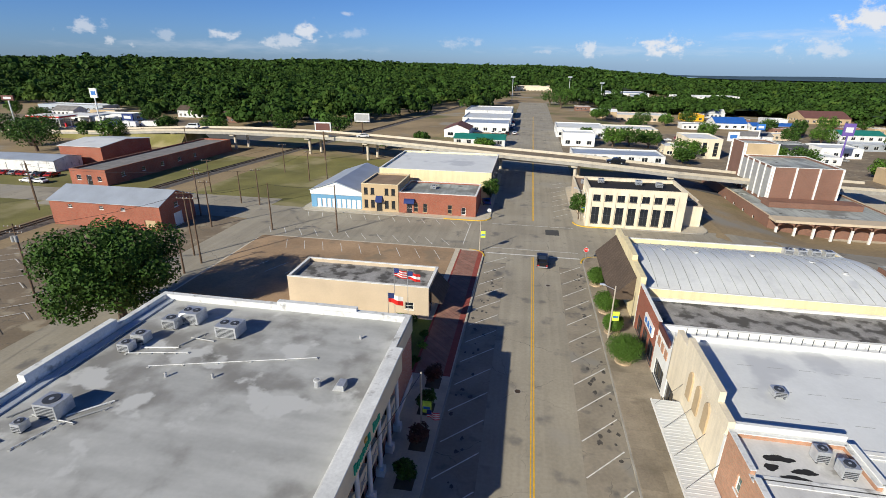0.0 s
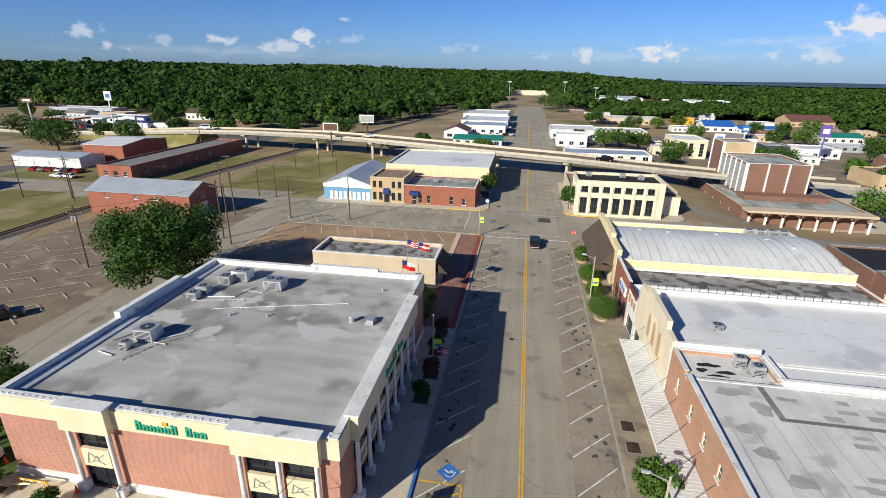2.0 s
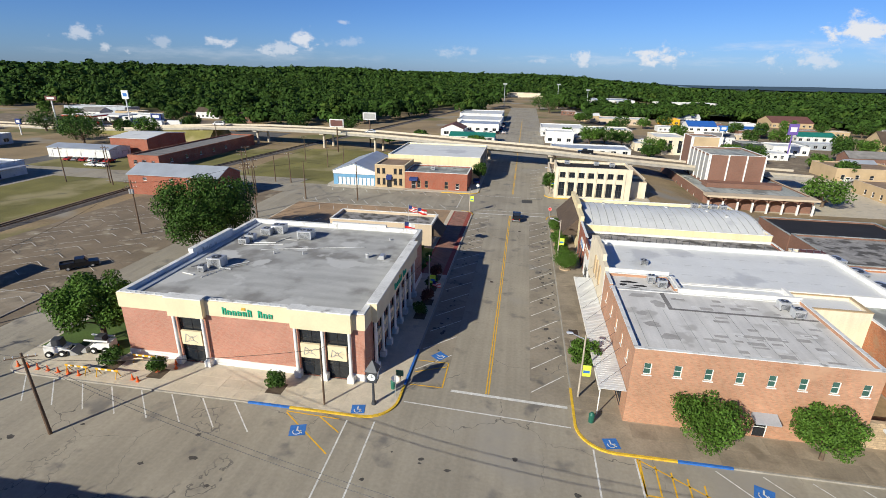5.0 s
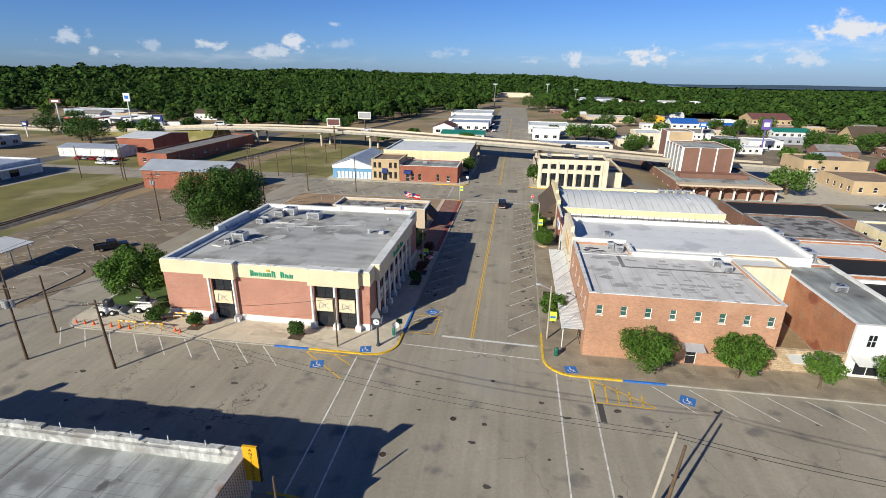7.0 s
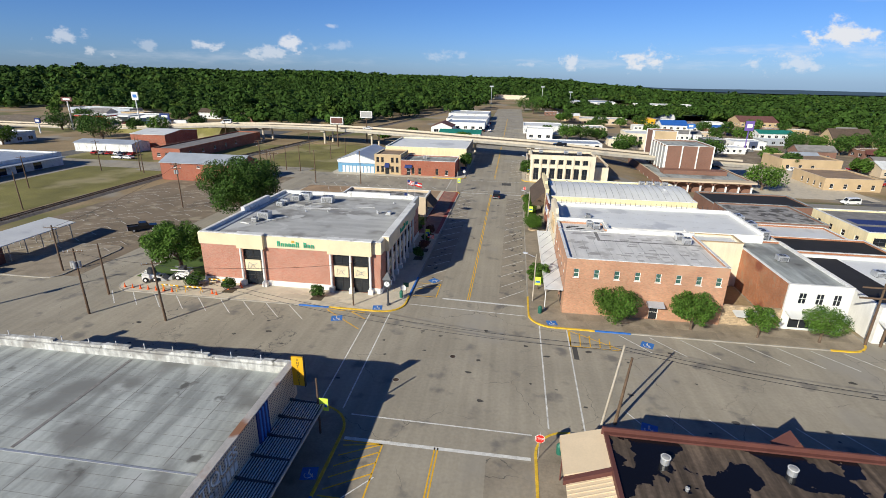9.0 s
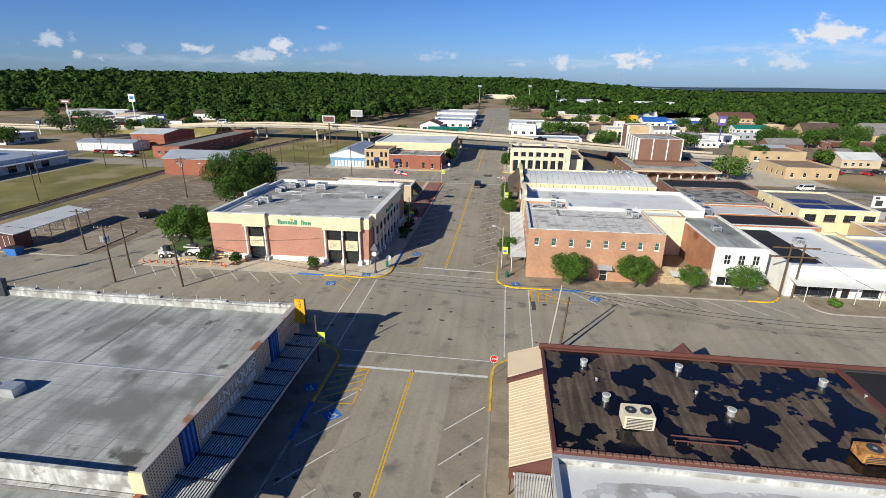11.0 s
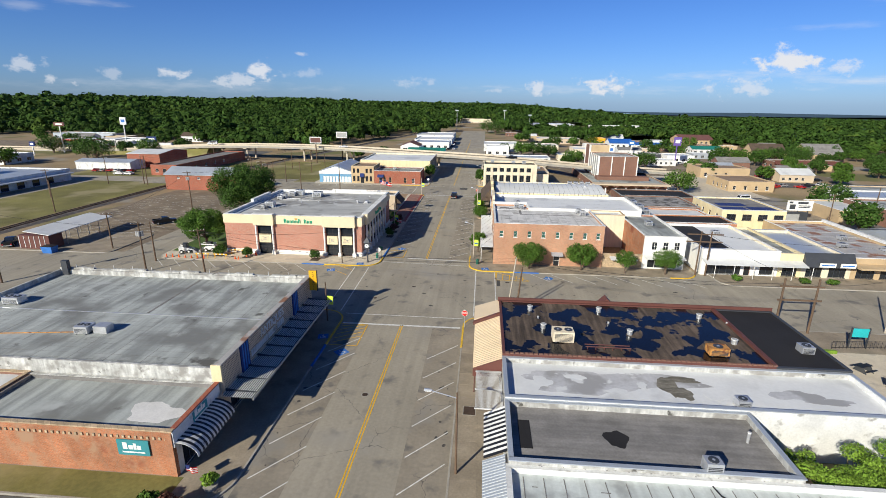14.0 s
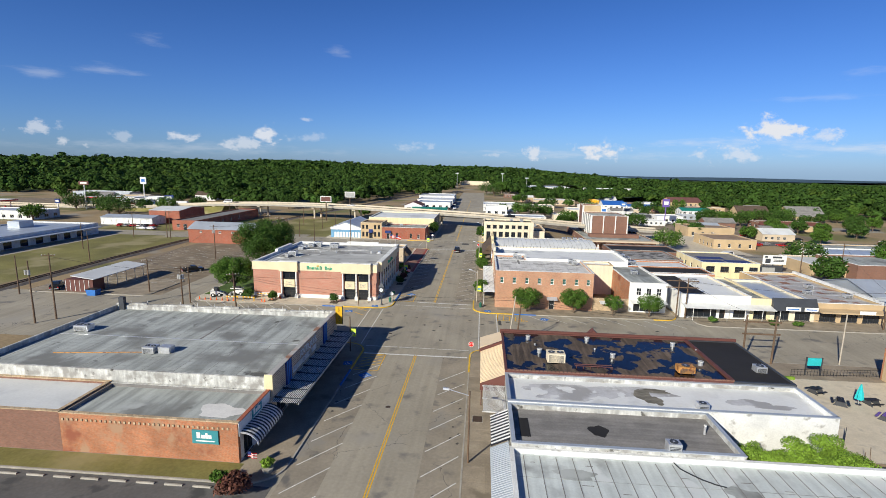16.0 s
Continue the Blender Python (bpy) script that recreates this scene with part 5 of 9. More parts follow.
# vaulted yellow building
vb = building("vaulted_hall", "pale yellow hall with low barrel-vaulted white metal roof", 14.2, 47.0, 47.5, 68.0, 5.6, "yellow_wall", "roof_white", 0.8, "white_paint", opens={"W": [(49, 52, 0.4, 2.6), (55, 58, 0.4, 2.6), (61, 64, 0.4, 2.6)]})
N = 16
sec = [(48.1 + 19.3 * i / N, 5.0 + 1.7 * math.sin(math.pi * i / N)) for i in range(N + 1)]
part("vault", slice_x(bmesh.new(), sec + [(b, c - 0.12) for b, c in sec[::-1]], 14.8, 46.9), "metal_white", vb)
for k in range(21):
    x = 16.2 + 1.45 * k
    part("seam", slice_x(bmesh.new(), [(b, c + 0.05) for b, c in sec] + [(b, c + 0.002) for b, c in sec[::-1]], x, x + 0.06), "roof_grey", vb)
part("vault_end", slice_x(bmesh.new(), sec, 46.6, 46.85), "white_paint", vb)
part("vault_end", slice_x(bmesh.new(), sec, 14.81, 15.0), "white_paint", vb)
part("front_parapet", box(13.5, 47.3, 0.1, 14.198, 68.2, 7.2), "yellow_wall", vb)
part("front_step", box(13.45, 53.5, 7.202, 14.2, 62.0, 7.9), "yellow_wall", vb)
part("mansard_awning", slice_y(bmesh.new(), [(13.49, 2.8), (10.5, 2.6), (10.5, 3.0), (13.49, 6.2)], 49.5, 67.4), "shingle_brown", vb, "steep brown shingled awning")
for i, (vx, vy) in enumerate(((19.5, 60.5), (24.0, 60.0), (32.0, 60.3), (39.5, 59.0), (42, 55.5))):
    roof_vent(vx, vy, 6.2, 0.4, 0.6, "round galvanised roof turbine vent", "vault roof vents")
for i in range(4):
    hvac(38.8 + 1.9 * i, 64.5, 5.5, 1.3, 1.2, 1.2, "grey rooftop condenser on the vaulted roof", 1, "vault rooftop units")

wb = building("white_front_shop", "two-storey shop with white front and red brick side walls", 42.2, 50.0, -1.2, 18.0, 6.6, "brick_rough", "roof_grey", 0.3, "white_paint", walls={"S": "white_paint", "E": "white_dirty"},
              opens={"S": [(x - 0.5, x + 0.5, 3.9, 5.5, "window", "white_paint", "glass", 2, 2) for x in (44.2, 46.3, 48.4)] + [(43.2, 48.8, 0.3, 2.3, "window", "white_paint", "glass", 4, 1)]})
part("awning", slice_x(bmesh.new(), [(-1.2, 3.0), (-3.0, 2.6), (-3.0, 2.5), (-1.2, 2.8)], 42.4, 49.8), "metal_white", wb)
hvac(46, 9, 6.3, 1.4, 1.2, 0.9, "rooftop cooling unit on the white-front shop", 1)
ruin = thing("roofless_lot_wall", "rough tan stone wall closing a roofless lot", "wall", (38.3, -1.0, 0.1))
part("front_wall", box(34.51, -1.2, 0.1, 42.19, -0.7, 2.9), "stone_tan", ruin)
part("side_wall", box(34.51, -0.69, 0.1, 34.8, 12.9, 2.2), "stone_tan", ruin)
rear = building("cream_rear_store", "cream store wall behind the roofless lot", 34.61, 42.19, 13.0, 17.29, 7.4, "cream_pale", "roof_white", 0.3, "tan_wall")
part("awning", slice_x(bmesh.new(), [(-1.2, 2.4), (-2.6, 2.1), (-2.6, 2.0), (-1.2, 2.2)], 36, 41), "metal_white", ruin)

# ---- south-west: antiques hall and corner shop ----
ant = building("antiques_hall", "long grey shop with sloping stained roof and patterned screen front", -52.5, -13.9, -54.0, -28.9, 6.0, "beige", "roof_grey", 0.7, None, walls={"N": "plaster_worn", "S": "plaster_worn", "W": "plaster_worn"},
               opens={"E": [(-52.5 + 3.4 * i, -49.9 + 3.4 * i, 0.4, 2.7, "window", "dark_metal", "glass", 2, 1) for i in range(7)]})
for i in range(14):
    a = -52.5 + 2.75 * i
    zt = 6.25 + 0.12 * math.sin(i * 2.1)
    part("parapet_block", box(a, -28.95, 6.002, a + 2.74, -28.5, zt), "plaster_worn", ant)
for i in range(12):
    part("parapet_post", rod((-50 + 3.0 * i, -28.7, 6.0), (-50 + 3.0 * i, -28.7, 6.75), 0.04, n=5), "white_dirty", ant)
# screen front of pierced pale blocks, in three fields with two blue pilasters
bm = box(-13.898, -53.9, 3.0, -13.62, -28.95, 6.35)
scr = part("screen", bm, "beige", ant, "pale screen with small round piercings")
bm = bmesh.new()
k = 0
y = -53.6
while y < -29.2:
    if not (-36.3 < y < -34.0 or -50.6 < y < -48.3):
        for j in range(12):
            z = 3.3 + 0.26 * j
            B(bm, -13.619, y - 0.055, z - 0.055, -13.612, y + 0.055, z + 0.055)
    y += 0.26
    k += 1
dots = part("screen_hole", bm, "dark_metal", ant)
dots["kind"] = "stuff"
for c in (-35.2, -49.4):
    p = part("pilaster", box(-13.618, c - 0.9, 3.0, -13.5, c + 0.9, 6.36), "blue_dark", ant, "dark blue ribbed pilaster")
    for i in range(3):
        part("rib", box(-13.499, c - 0.6 + 0.5 * i, 3.0, -13.45, c - 0.4 + 0.5 * i, 6.34), "line_blue", p)
letters("ANTIQUES", facing(-13.58, -42.3, 5.45, "E"), 1.35, "white_dirty", ant, 0.06)
for y0, k in ((-48.0, 8), (-43.7, 4), (-41.2, 4)):
    for i in range(k):
        part("name_bar", box(-13.60, y0 + 0.52 * i, 3.98, -13.53, y0 + 0.52 * i + 0.36, 4.72), "white_dirty", ant)
part("cap_strip", box(-14.2, -54.0, 6.352, -13.55, -28.9, 6.44), "metal_rust", ant)
part("end_panel", box(-14.6, -54.06, 4.6, -13.6, -53.9, 6.36), "yellow_wall", ant)
part("roof_seam", box(-52, -41.66, 5.301, -14.4, -41.5, 5.33), "galv", ant, "pale ridge seam across the roof")
part("roof_seam", box(-30.2, -41.3, 5.301, -29.9, -29.4, 5.32), "roof_charcoal", ant)
for i in range(22):
    part("felt_joint", box(-52, -53.4 + 1.08 * i, 5.3003, -14.5, -53.375 + 1.08 * i, 5.304), "roof_charcoal", ant)
for i in range(9):
    part("roof_joint", box(-51 + 4.0 * i, -53.6, 5.3005, -50.95 + 4.0 * i, -42, 5.306), "roof_charcoal", ant)
    part("roof_joint", box(-50 + 4.0 * i, -41.2, 5.3005, -49.95 + 4.0 * i, -29.3, 5.306), "roof_charcoal", ant)
sg = thing("blade_sign", "tall yellow vertical sign with black letters", "sign", (-13.2, -29.4, 5.4))
part("board", box(-13.61, -29.5, 4.4, -12.5, -29.3, 7.4), "yellow_sign", sg)
part("rim", box(-12.499, -29.52, 4.35, -12.42, -29.28, 7.45), "black", sg)
for i, ch in enumerate("ANTIQUES"):
    letters(ch, facing(-13.02, -29.505, 7.14 - 0.36 * i, "S"), 0.36, "black", sg, 0.006)
can2 = thing("street_canopy", "dark striped metal slat canopy over the shaded pavement", "canopy", (-12, -42, 3.3))
for i in range(14):
    xx = -13.6 + 0.225 * i
    part("slat", box(xx, -54.6, 3.36, xx + 0.10, -30.2, 3.40), "metal_white", can2)
for i in range(11):
    yy = -54.0 + 2.32 * i
    part("beam", box(-13.61, yy, 3.2, -10.4, yy + 0.12, 3.355), "dark_metal", can2)
    # dark strips laid on the slats as the shadow bands of suspension arcs
    part("stay", slice_y(bmesh.new(), [(-13.6, 3.62), (-12.5, 3.5), (-10.5, 3.44), (-10.5, 3.402), (-13.6, 3.402)], yy + 0.3, yy + 0.46), "dark_metal", can2)
# added dark sheet: darkens the slat gaps and makes the canopy's shadow solid
part("deck", box(-13.6, -54.55, 3.357, -10.41, -30.25, 3.3595), "dark_metal", can2, "added dark sheet that shades the gaps between the slats")
part("edge_beam", box(-10.398, -54.7, 3.2, -10.3, -30.1, 3.46), "grey_metal", can2)
for hx, hy, w in ((-33.6, -46.8, 1.6), (-49.0, -40.0, 2.2)):
    hvac(hx, hy, 5.3, w, 1.4, 0.95, "rooftop cooling unit on the antiques hall", 2, "antiques rooftop units")
pipe = thing("roof_conduit", "rusty pale pipe across the antiques hall roof", "pipe", (-40, -47.4, 5.3), "roof conduits")
part("tube", rod((-46, -48.6, 5.36), (-34.6, -47.0, 5.36), 0.06, n=6), "rust_orange", pipe)
part("elbow", rod((-34.6, -47.0, 5.36), (-34.4, -46.8, 5.7), 0.06, n=6), "white_dirty", pipe)
bx = thing("roof_box", "plain galvanised duct box beside a cooling unit", "duct", (-31.6, -46.4, 5.3))
part("duct", box(-32.5, -47.0, 5.29, -30.9, -45.8, 6.15), "galv", bx)
part("flap", slice_y(bmesh.new(), [(-32.9, 5.6), (-32.51, 5.6), (-32.51, 6.1)], -46.9, -45.9), "galv", bx)
ch = thing("roof_chimney", "small dark chimney on the parapet corner", "chimney", (-51.2, -29.3, 6.2))
part("shaft", box(-51.6, -29.6, 5.3, -50.7, -28.96, 7.5), "dark_metal", ch)

ruf = building("corner_shop", "one-storey weathered red brick shop with flat grey roof", -33.5, -14.0, -61.5, -54.1, 4.5, "brick_rough", "roof_grey", 0.35, None, walls={"E": "white_dirty"},
               opens={"E": [(-60.5, -58.6, 0.3, 2.6, "window", "dark_metal", "glass", 2, 1), (-57.5, -56.4, 0.15, 2.5, "door", "dark_metal"), (-56.2, -54.8, 0.3, 2.6, "window", "dark_metal", "glass", 1, 1)]})
part("coping", box(-33.5, -61.56, 4.502, -13.95, -61.15, 4.62), "stone_tan", ruf)
part("coping", box(-14.35, -61.1, 4.502, -13.9, -54.1, 4.62), "brick_red", ruf)
for i in range(36):
    part("dentil", box(-33.2 + 0.53 * i, -61.58, 3.72, -33.0 + 0.53 * i, -61.502, 3.98), "stone_tan", ruf)
part("fascia", box(-13.998, -61.5, 3.0, -13.9, -54.2, 4.5), "white_dirty", ruf)
part("pilaster", box(-14.6, -61.6, 0.1, -14.01, -61.502, 4.4), "brick_rough", ruf)
part("coping", box(-33.5, -54.42, 4.502, -14.36, -54.1, 4.57), "plaster_worn", ruf)
part("parapet_lining", box(-33.19, -61.195, 4.1, -14.31, -61.1, 4.5), "roof_charcoal", ruf)
part("parapet_lining", box(-33.19, -54.5, 4.1, -14.31, -54.405, 4.5), "roof_charcoal", ruf)
part("parapet_lining", box(-33.195, -61.09, 4.1, -33.1, -54.51, 4.5), "roof_charcoal", ruf)
blotch("pale_patch", ruf, -17.5, -58.6, 2.2, 1.6, 4.15, "roof_patch_pale", 22)
ruf2 = building("side_store", "adjoining brown brick store with pale metal roof", -53.0, -33.51, -61.5, -54.1, 4.6, "brick_brown", "metal_white", 0.25, "stone_tan")
for sx, sy, side in ((-17.5, -61.64, "S"), (-13.86, -57.6, "E")):
    root = thing("shop_sign", "teal shop sign with pale script shape and bars", "sign", (sx, sy, 3.0), "shop signs")
    to = (lambda u, v, d: (sx + u, sy - d, v)) if side == "S" else (lambda u, v, d: (sx + d, sy + u, v))
    part("board", B(bmesh.new(), *to(-1.4, 2.1, -0.09), *to(1.4, 3.6, 0.0)) if side == "S" else B(bmesh.new(), *to(-1.1, 3.3, -0.03), *to(1.1, 4.4, 0.05)), "sign_teal", root)
    vz = 2.6 if side == "S" else 3.75
    d0 = 0.004 if side == "S" else 0.055
    for a, b, c, e in ((-0.9, 0.1, -0.5, 0.75), (-0.4, 0.1, 0.0, 0.5), (0.05, 0.1, 0.3, 0.7), (0.35, 0.1, 0.7, 0.5)):
        part("script_bar", B(bmesh.new(), *to(a, vz + b, d0), *to(c, vz + e, d0 + 0.01)), "white_paint", root)
    part("text_bar", B(bmesh.new(), *to(-1.0, vz - 0.25, d0), *to(1.0, vz - 0.12, d0 + 0.01)), "white_paint", root)
aw = thing("barrel_awning", "black and white striped barrel awning over the shop front", "awning", (-13, -58.3, 3.0))
n = 26
for i in range(n):
    y0 = -61.4 + 6.4 * i / n
    pts = [(-13.9 + 1.9 * math.sin(a), 2.2 + 1.25 * math.cos(a)) for a in [math.pi / 2 * j / 6 for j in range(7)]]
    inner = [(-13.9 + 1.86 * math.sin(a), 2.2 + 1.21 * math.cos(a)) for a in [math.pi / 2 * j / 6 for j in range(6, -1, -1)]]
    part("stripe", slice_y(bmesh.new(), pts + inner, y0, y0 + 6.4 / n), "black" if i % 2 else "white_dirty", aw)
for i in range(13):
    x = -50 + 2.85 * i
    wsx = thing("wheel_stop", "weathered concrete wheel stop on dark asphalt", "wheel stop", (x, -65.4, 0.0), "wheel stops")
    part("bar", slice_x(bmesh.new(), [(-65.5, 0.006), (-65.26, 0.006), (-65.3, 0.15), (-65.46, 0.15)], x - 0.9, x + 0.9), "kerb", wsx)
pl = thing("street_planter", "round planter with bright shrub beside the kerb", "planter", (-10.6, -62.5, 0.14))
part("pot", rod((-10.6, -62.5, 0.13), (-10.6, -62.5, 0.55), 0.5, 0.62, n=14), "kerb", pl)
shrub(-10.6, -62.5, 1.0, 0.8, "bright green shrub with pink flowers in planter", 5, "leaf_bright", 0.5)
shrub(-12.2, -66.2, 1.9, 1.9, "reddish shrub beside the kerb", 6, "leaf_red", 0.14, 1200, 0.16)
shrub(-14.3, -64.8, 1.2, 1.1, "low green shrub on the verge", 16, "leaf", 0.14, 600, 0.15)

# ---- south-east row ----
tar = building("tar_roof_shop", "low shop with black tar roof and maroon metal edge", 13.6, 41.2, -47.2, -32.6, 5.45, "maroon", "roof_tar", 0.15, None, opens={"W": [(-46 + 3.3 * i, -43.6 + 3.3 * i, 0.4, 2.7, "window", "dark_metal", "glass", 2, 1) for i in range(4)]})
tar2 = building("membrane_roof_shop", "shop section with smooth black membrane roof", 41.21, 48.5, -47.2, -32.6, 5.4, "dark_metal", "roof_black", 0.12, None)
part("divider", box(41.0, -47.0, 5.452, 41.4, -32.7, 5.55), "maroon", tar2, "rusty brick divider strip")
part("fascia", box(13.45, -32.598, 4.6, 48.6, -32.45, 5.8), "maroon", tar)
part("porch_gable", slice_y(bmesh.new(), [(26.6, 4.9), (29.0, 4.9), (27.8, 6.15)], -32.44, -31.0), "maroon", tar)
gc = thing("gabled_canopy", "tan ribbed metal pent canopy with gabled end over the pavement", "canopy", (12, -38, 3.0))
prof = [(13.598, 4.9), (10.5, 3.6), (10.5, 3.5), (13.598, 4.0)]
part("roof", slice_y(bmesh.new(), prof, -47.3, -32.0), "tan_metal", gc)
for i in range(38):
    yy = -47.2 + 0.4 * i
    part("rib", slice_y(bmesh.new(), [(13.59, 4.95), (10.5, 3.65), (10.5, 3.601), (13.59, 4.904)], yy, yy + 0.07), "tan_metal", gc)
part("front_gable", slice_y(bmesh.new(), [(13.598, 5.3), (10.3, 3.9), (10.3, 3.5), (13.598, 3.9)], -36.6, -36.2), "maroon", gc)
part("end_panel", slice_y(bmesh.new(), [(13.598, 4.9), (10.5, 3.6), (10.5, 2.7), (13.598, 2.7)], -47.42, -47.302), "maroon", gc)
part("front_block", slice_y(bmesh.new(), [(13.598, 5.2), (10.4, 4.1), (10.4, 3.601), (13.598, 4.91)], -36.19, -32.0), "tan_metal", gc)
for i in range(4):
    part("post", rod((10.7, -46.5 + 4.6 * i, 0.14), (10.7, -46.5 + 4.6 * i, 3.5), 0.06), "maroon", gc)
for vx, vy in ((17.5, -35.2), (26.2, -34.9), (38.3, -35.6), (18.6, -40.4), (28.4, -41.0), (39.4, -42.2)):
    roof_vent(vx, vy, 5.3, 0.36, 0.58, "white cylindrical roof vent on tar roof", "tar roof vents")
for vx, vy in ((18.3, -37.6), (26.6, -38.4), (41.0, -37.0)):
    roof_vent(vx, vy, 5.3, 0.14, 0.25, "small white pipe vent on tar roof", "tar roof pipe vents")
hvac(20.4, -43.2, 5.3, 2.3, 1.6, 1.3, "pale rooftop cooling unit with two fans", 2, "", "cream_pale")
hvac(36.4, -44.8, 5.3, 2.0, 1.3, 0.95, "rusty orange rooftop cooler frame", 1, "", "rust_orange")
hvac(46.3, -43.2, 5.15, 1.3, 1.2, 0.9, "white rooftop cooler with red end", 1)
rr = thing("roof_pipe_rack", "rust-red low pipe rack on the tar roof", "pipe rack", (25, -44.8, 5.3))
for dy in (0, 0.55):
    part("rail", rod((22.6, -45.1 + dy, 5.62), (27.4, -45.1 + dy, 5.62), 0.06, n=6), "maroon", rr)
for i in range(6):
    part("leg", rod((22.8 + 0.9 * i, -45.1, 5.28), (22.8 + 0.9 * i, -45.1, 5.6), 0.05, n=5), "maroon", rr)
for i in range(55):
    part("brick_edge", box(13.9 + 0.5 * i, -47.2, 5.452, 14.3 + 0.5 * i, -46.95, 5.56), "brick_brown", tar)
sil = building("silver_roof_shop", "shop with silver-coated roof and blue-grey parapet", 13.6, 48.4, -54.6, -47.21, 5.1, "plaster_worn", "roof_silver", 0.5, "metal_grey", walls={"S": "white_dirty", "E": "white_dirty"})
for i, (px, py, rx, ry) in enumerate(((19.5, -50.0, 4.2, 1.3), (24.5, -50.4, 4.6, 1.5), (29.0, -49.6, 4.4, 1.1), (21.0, -51.8, 3.6, 1.0), (41.0, -51.0, 2.2, 0.9), (43.5, -51.8, 2.6, 0.45))):
    blotch("damp_patch", sil, px, py, rx, ry, 4.6, "roof_damp", 50 + i)
for i, (px, py, rx, ry) in enumerate(((29.6, -50.6, 0.9, 1.9), (31.2, -49.2, 1.8, 0.5), (30.6, -51.6, 0.8, 1.0))):
    blotch("mould_patch", sil, px, py, rx, ry, 4.604, "roof_mould", 61 + i)
for i, (px, py, rx, ry) in enumerate(((20.8, -49.7, 1.0, 0.45), (24.4, -51.9, 0.9, 0.6), (27.0, -50.6, 0.5, 0.55), (17.4, -50.8, 0.9, 0.9), (33.6, -51.6, 1.2, 0.9))):
    blotch("bare_coating", sil, px, py, rx, ry, 4.608, "roof_silver", 70 + i)
chs = building("charcoal_roof_shop", "shop with rough charcoal felt roof and dark edge", 13.6, 34.9, -62.6, -54.61, 4.9, "plaster_worn", "roof_charcoal", 0.55, "metal_grey")
whs = building("white_felt_roof_shop", "shop with wide whitewashed seamed roof", 13.4, 60.0, -86, -62.61, 4.5, "white_dirty", "roof_whitewash", 0.45, "white_dirty")
for i in range(30):
    part("seam", box(14.6 + 1.5 * i, -85.6, 4.051, 14.66 + 1.5 * i, -63.2, 4.075), "roof_charcoal", whs)
for j in range(5):
    part("cross_seam", box(14, -84 + 4.4 * j, 4.051, 59, -83.96 + 4.4 * j, 4.063), "roof_grey", whs)
for i in range(14):
    part("parapet_joint", box(16 + 1.6 * i, -62.66, 4.0, 16.08 + 1.6 * i, -62.605, 4.62), "roof_charcoal", whs)
part("puddle", prism(bmesh.new(), [(22.6 + 1.0 * math.cos(a) * (1 + 0.2 * math.sin(3 * a)), -58.6 + 1.05 * math.sin(a) * (1 + 0.15 * math.cos(5 * a))) for a in [2 * math.pi * i / 20 for i in range(20)]], 4.351, 4.356), "roof_black", chs, "dark round tar patch")
for i, (px, py, rx, ry) in enumerate(((19.0, -65.6, 2.0, 0.7), (32.6, -66.8, 1.3, 0.9), (24.0, -70.0, 1.6, 0.5), (42.0, -67.5, 1.8, 0.6))):
    blotch("roof_stain", whs, px, py, rx, ry, 4.052, "roof_grey", 80 + i)
for i in range(26):
    part("roof_tear", box(15.2 + (i * 7.3) % 30, -64.2 - (i * 3.7) % 12, 4.052, 15.6 + (i * 7.3) % 30 + 0.3 * (i % 3), -64.13 - (i * 3.7) % 12, 4.066), "roof_charcoal", whs)
part("repair_sheet", box(14.6, -60.4, 4.351, 15.6, -56.8, 4.37), "roof_black", chs)
cb = thing("roof_cable", "thick black cable snaking over the white roof", "cable", (28.4, -63.0, 4.06))
cpts = [(28.4, -62.9), (28.6, -63.8), (29.3, -64.6), (29.9, -65.2), (30.8, -65.8), (31.6, -66.1)]
for a, b in zip(cpts, cpts[1:]):
    part("run", rod((*a, 4.09), (*b, 4.09), 0.05, n=5), "black", cb)
hvac(28.6, -62.0, 4.55, 1.2, 1.0, 1.1, "grey rooftop evaporative cooler on a stand", 1)
hvac(35.0, -53.2, 4.6, 1.1, 1.0, 0.8, "white rooftop condenser with round fan", 1)
roof_vent(33.2, -58.0, 4.35, 0.14, 1.0, "thin galvanised flue pipe")
hvac(33.0, -68.5, 4.05, 0.8, 0.8, 0.4, "small roof hatch on white roof", 1)
# slat canopy, striped canopy, blue-grey canopy
c1 = thing("slat_canopy", "white slatted open canopy over the pavement", "canopy", (12, -50.5, 3.0))
for i in range(24):
    xx = 10.9 + 0.11 * i
    part("slat", box(xx, -54.3, 3.5, xx + 0.06, -47.6, 3.54), "white_dirty", c1)
for yy in (-54.2, -51.0, -47.7):
    part("beam", box(10.8, yy - 0.05, 3.38, 13.59, yy + 0.05, 3.499), "white_dirty", c1)
c2 = thing("striped_awning", "dark and white striped metal awning on the shop front", "awning", (12.5, -58, 3.0))
for i in range(20):
    yy = -60.4 + 0.3 * i
    part("stripe", slice_y(bmesh.new(), [(13.59, 4.0), (11.7, 3.1), (11.7, 3.06), (13.59, 3.95)], yy, yy + 0.3), "white_paint" if i % 2 else "black", c2)
c3 = thing("ribbed_awning", "pale blue-grey ribbed metal awning on the shop front", "awning", (12.5, -64, 3.0))
for i in range(28):
    yy = -69.0 + 0.3 * i
    part("rib", slice_y(bmesh.new(), [(13.39, 3.9), (11.6, 3.1), (11.6, 3.0), (13.39, 3.75)], yy, yy + 0.18), "metal_grey", c3)
    part("pan", slice_y(bmesh.new(), [(13.39, 3.84), (11.6, 3.04), (11.6, 3.0), (13.39, 3.76)], yy + 0.181, yy + 0.299), "metal_white", c3)
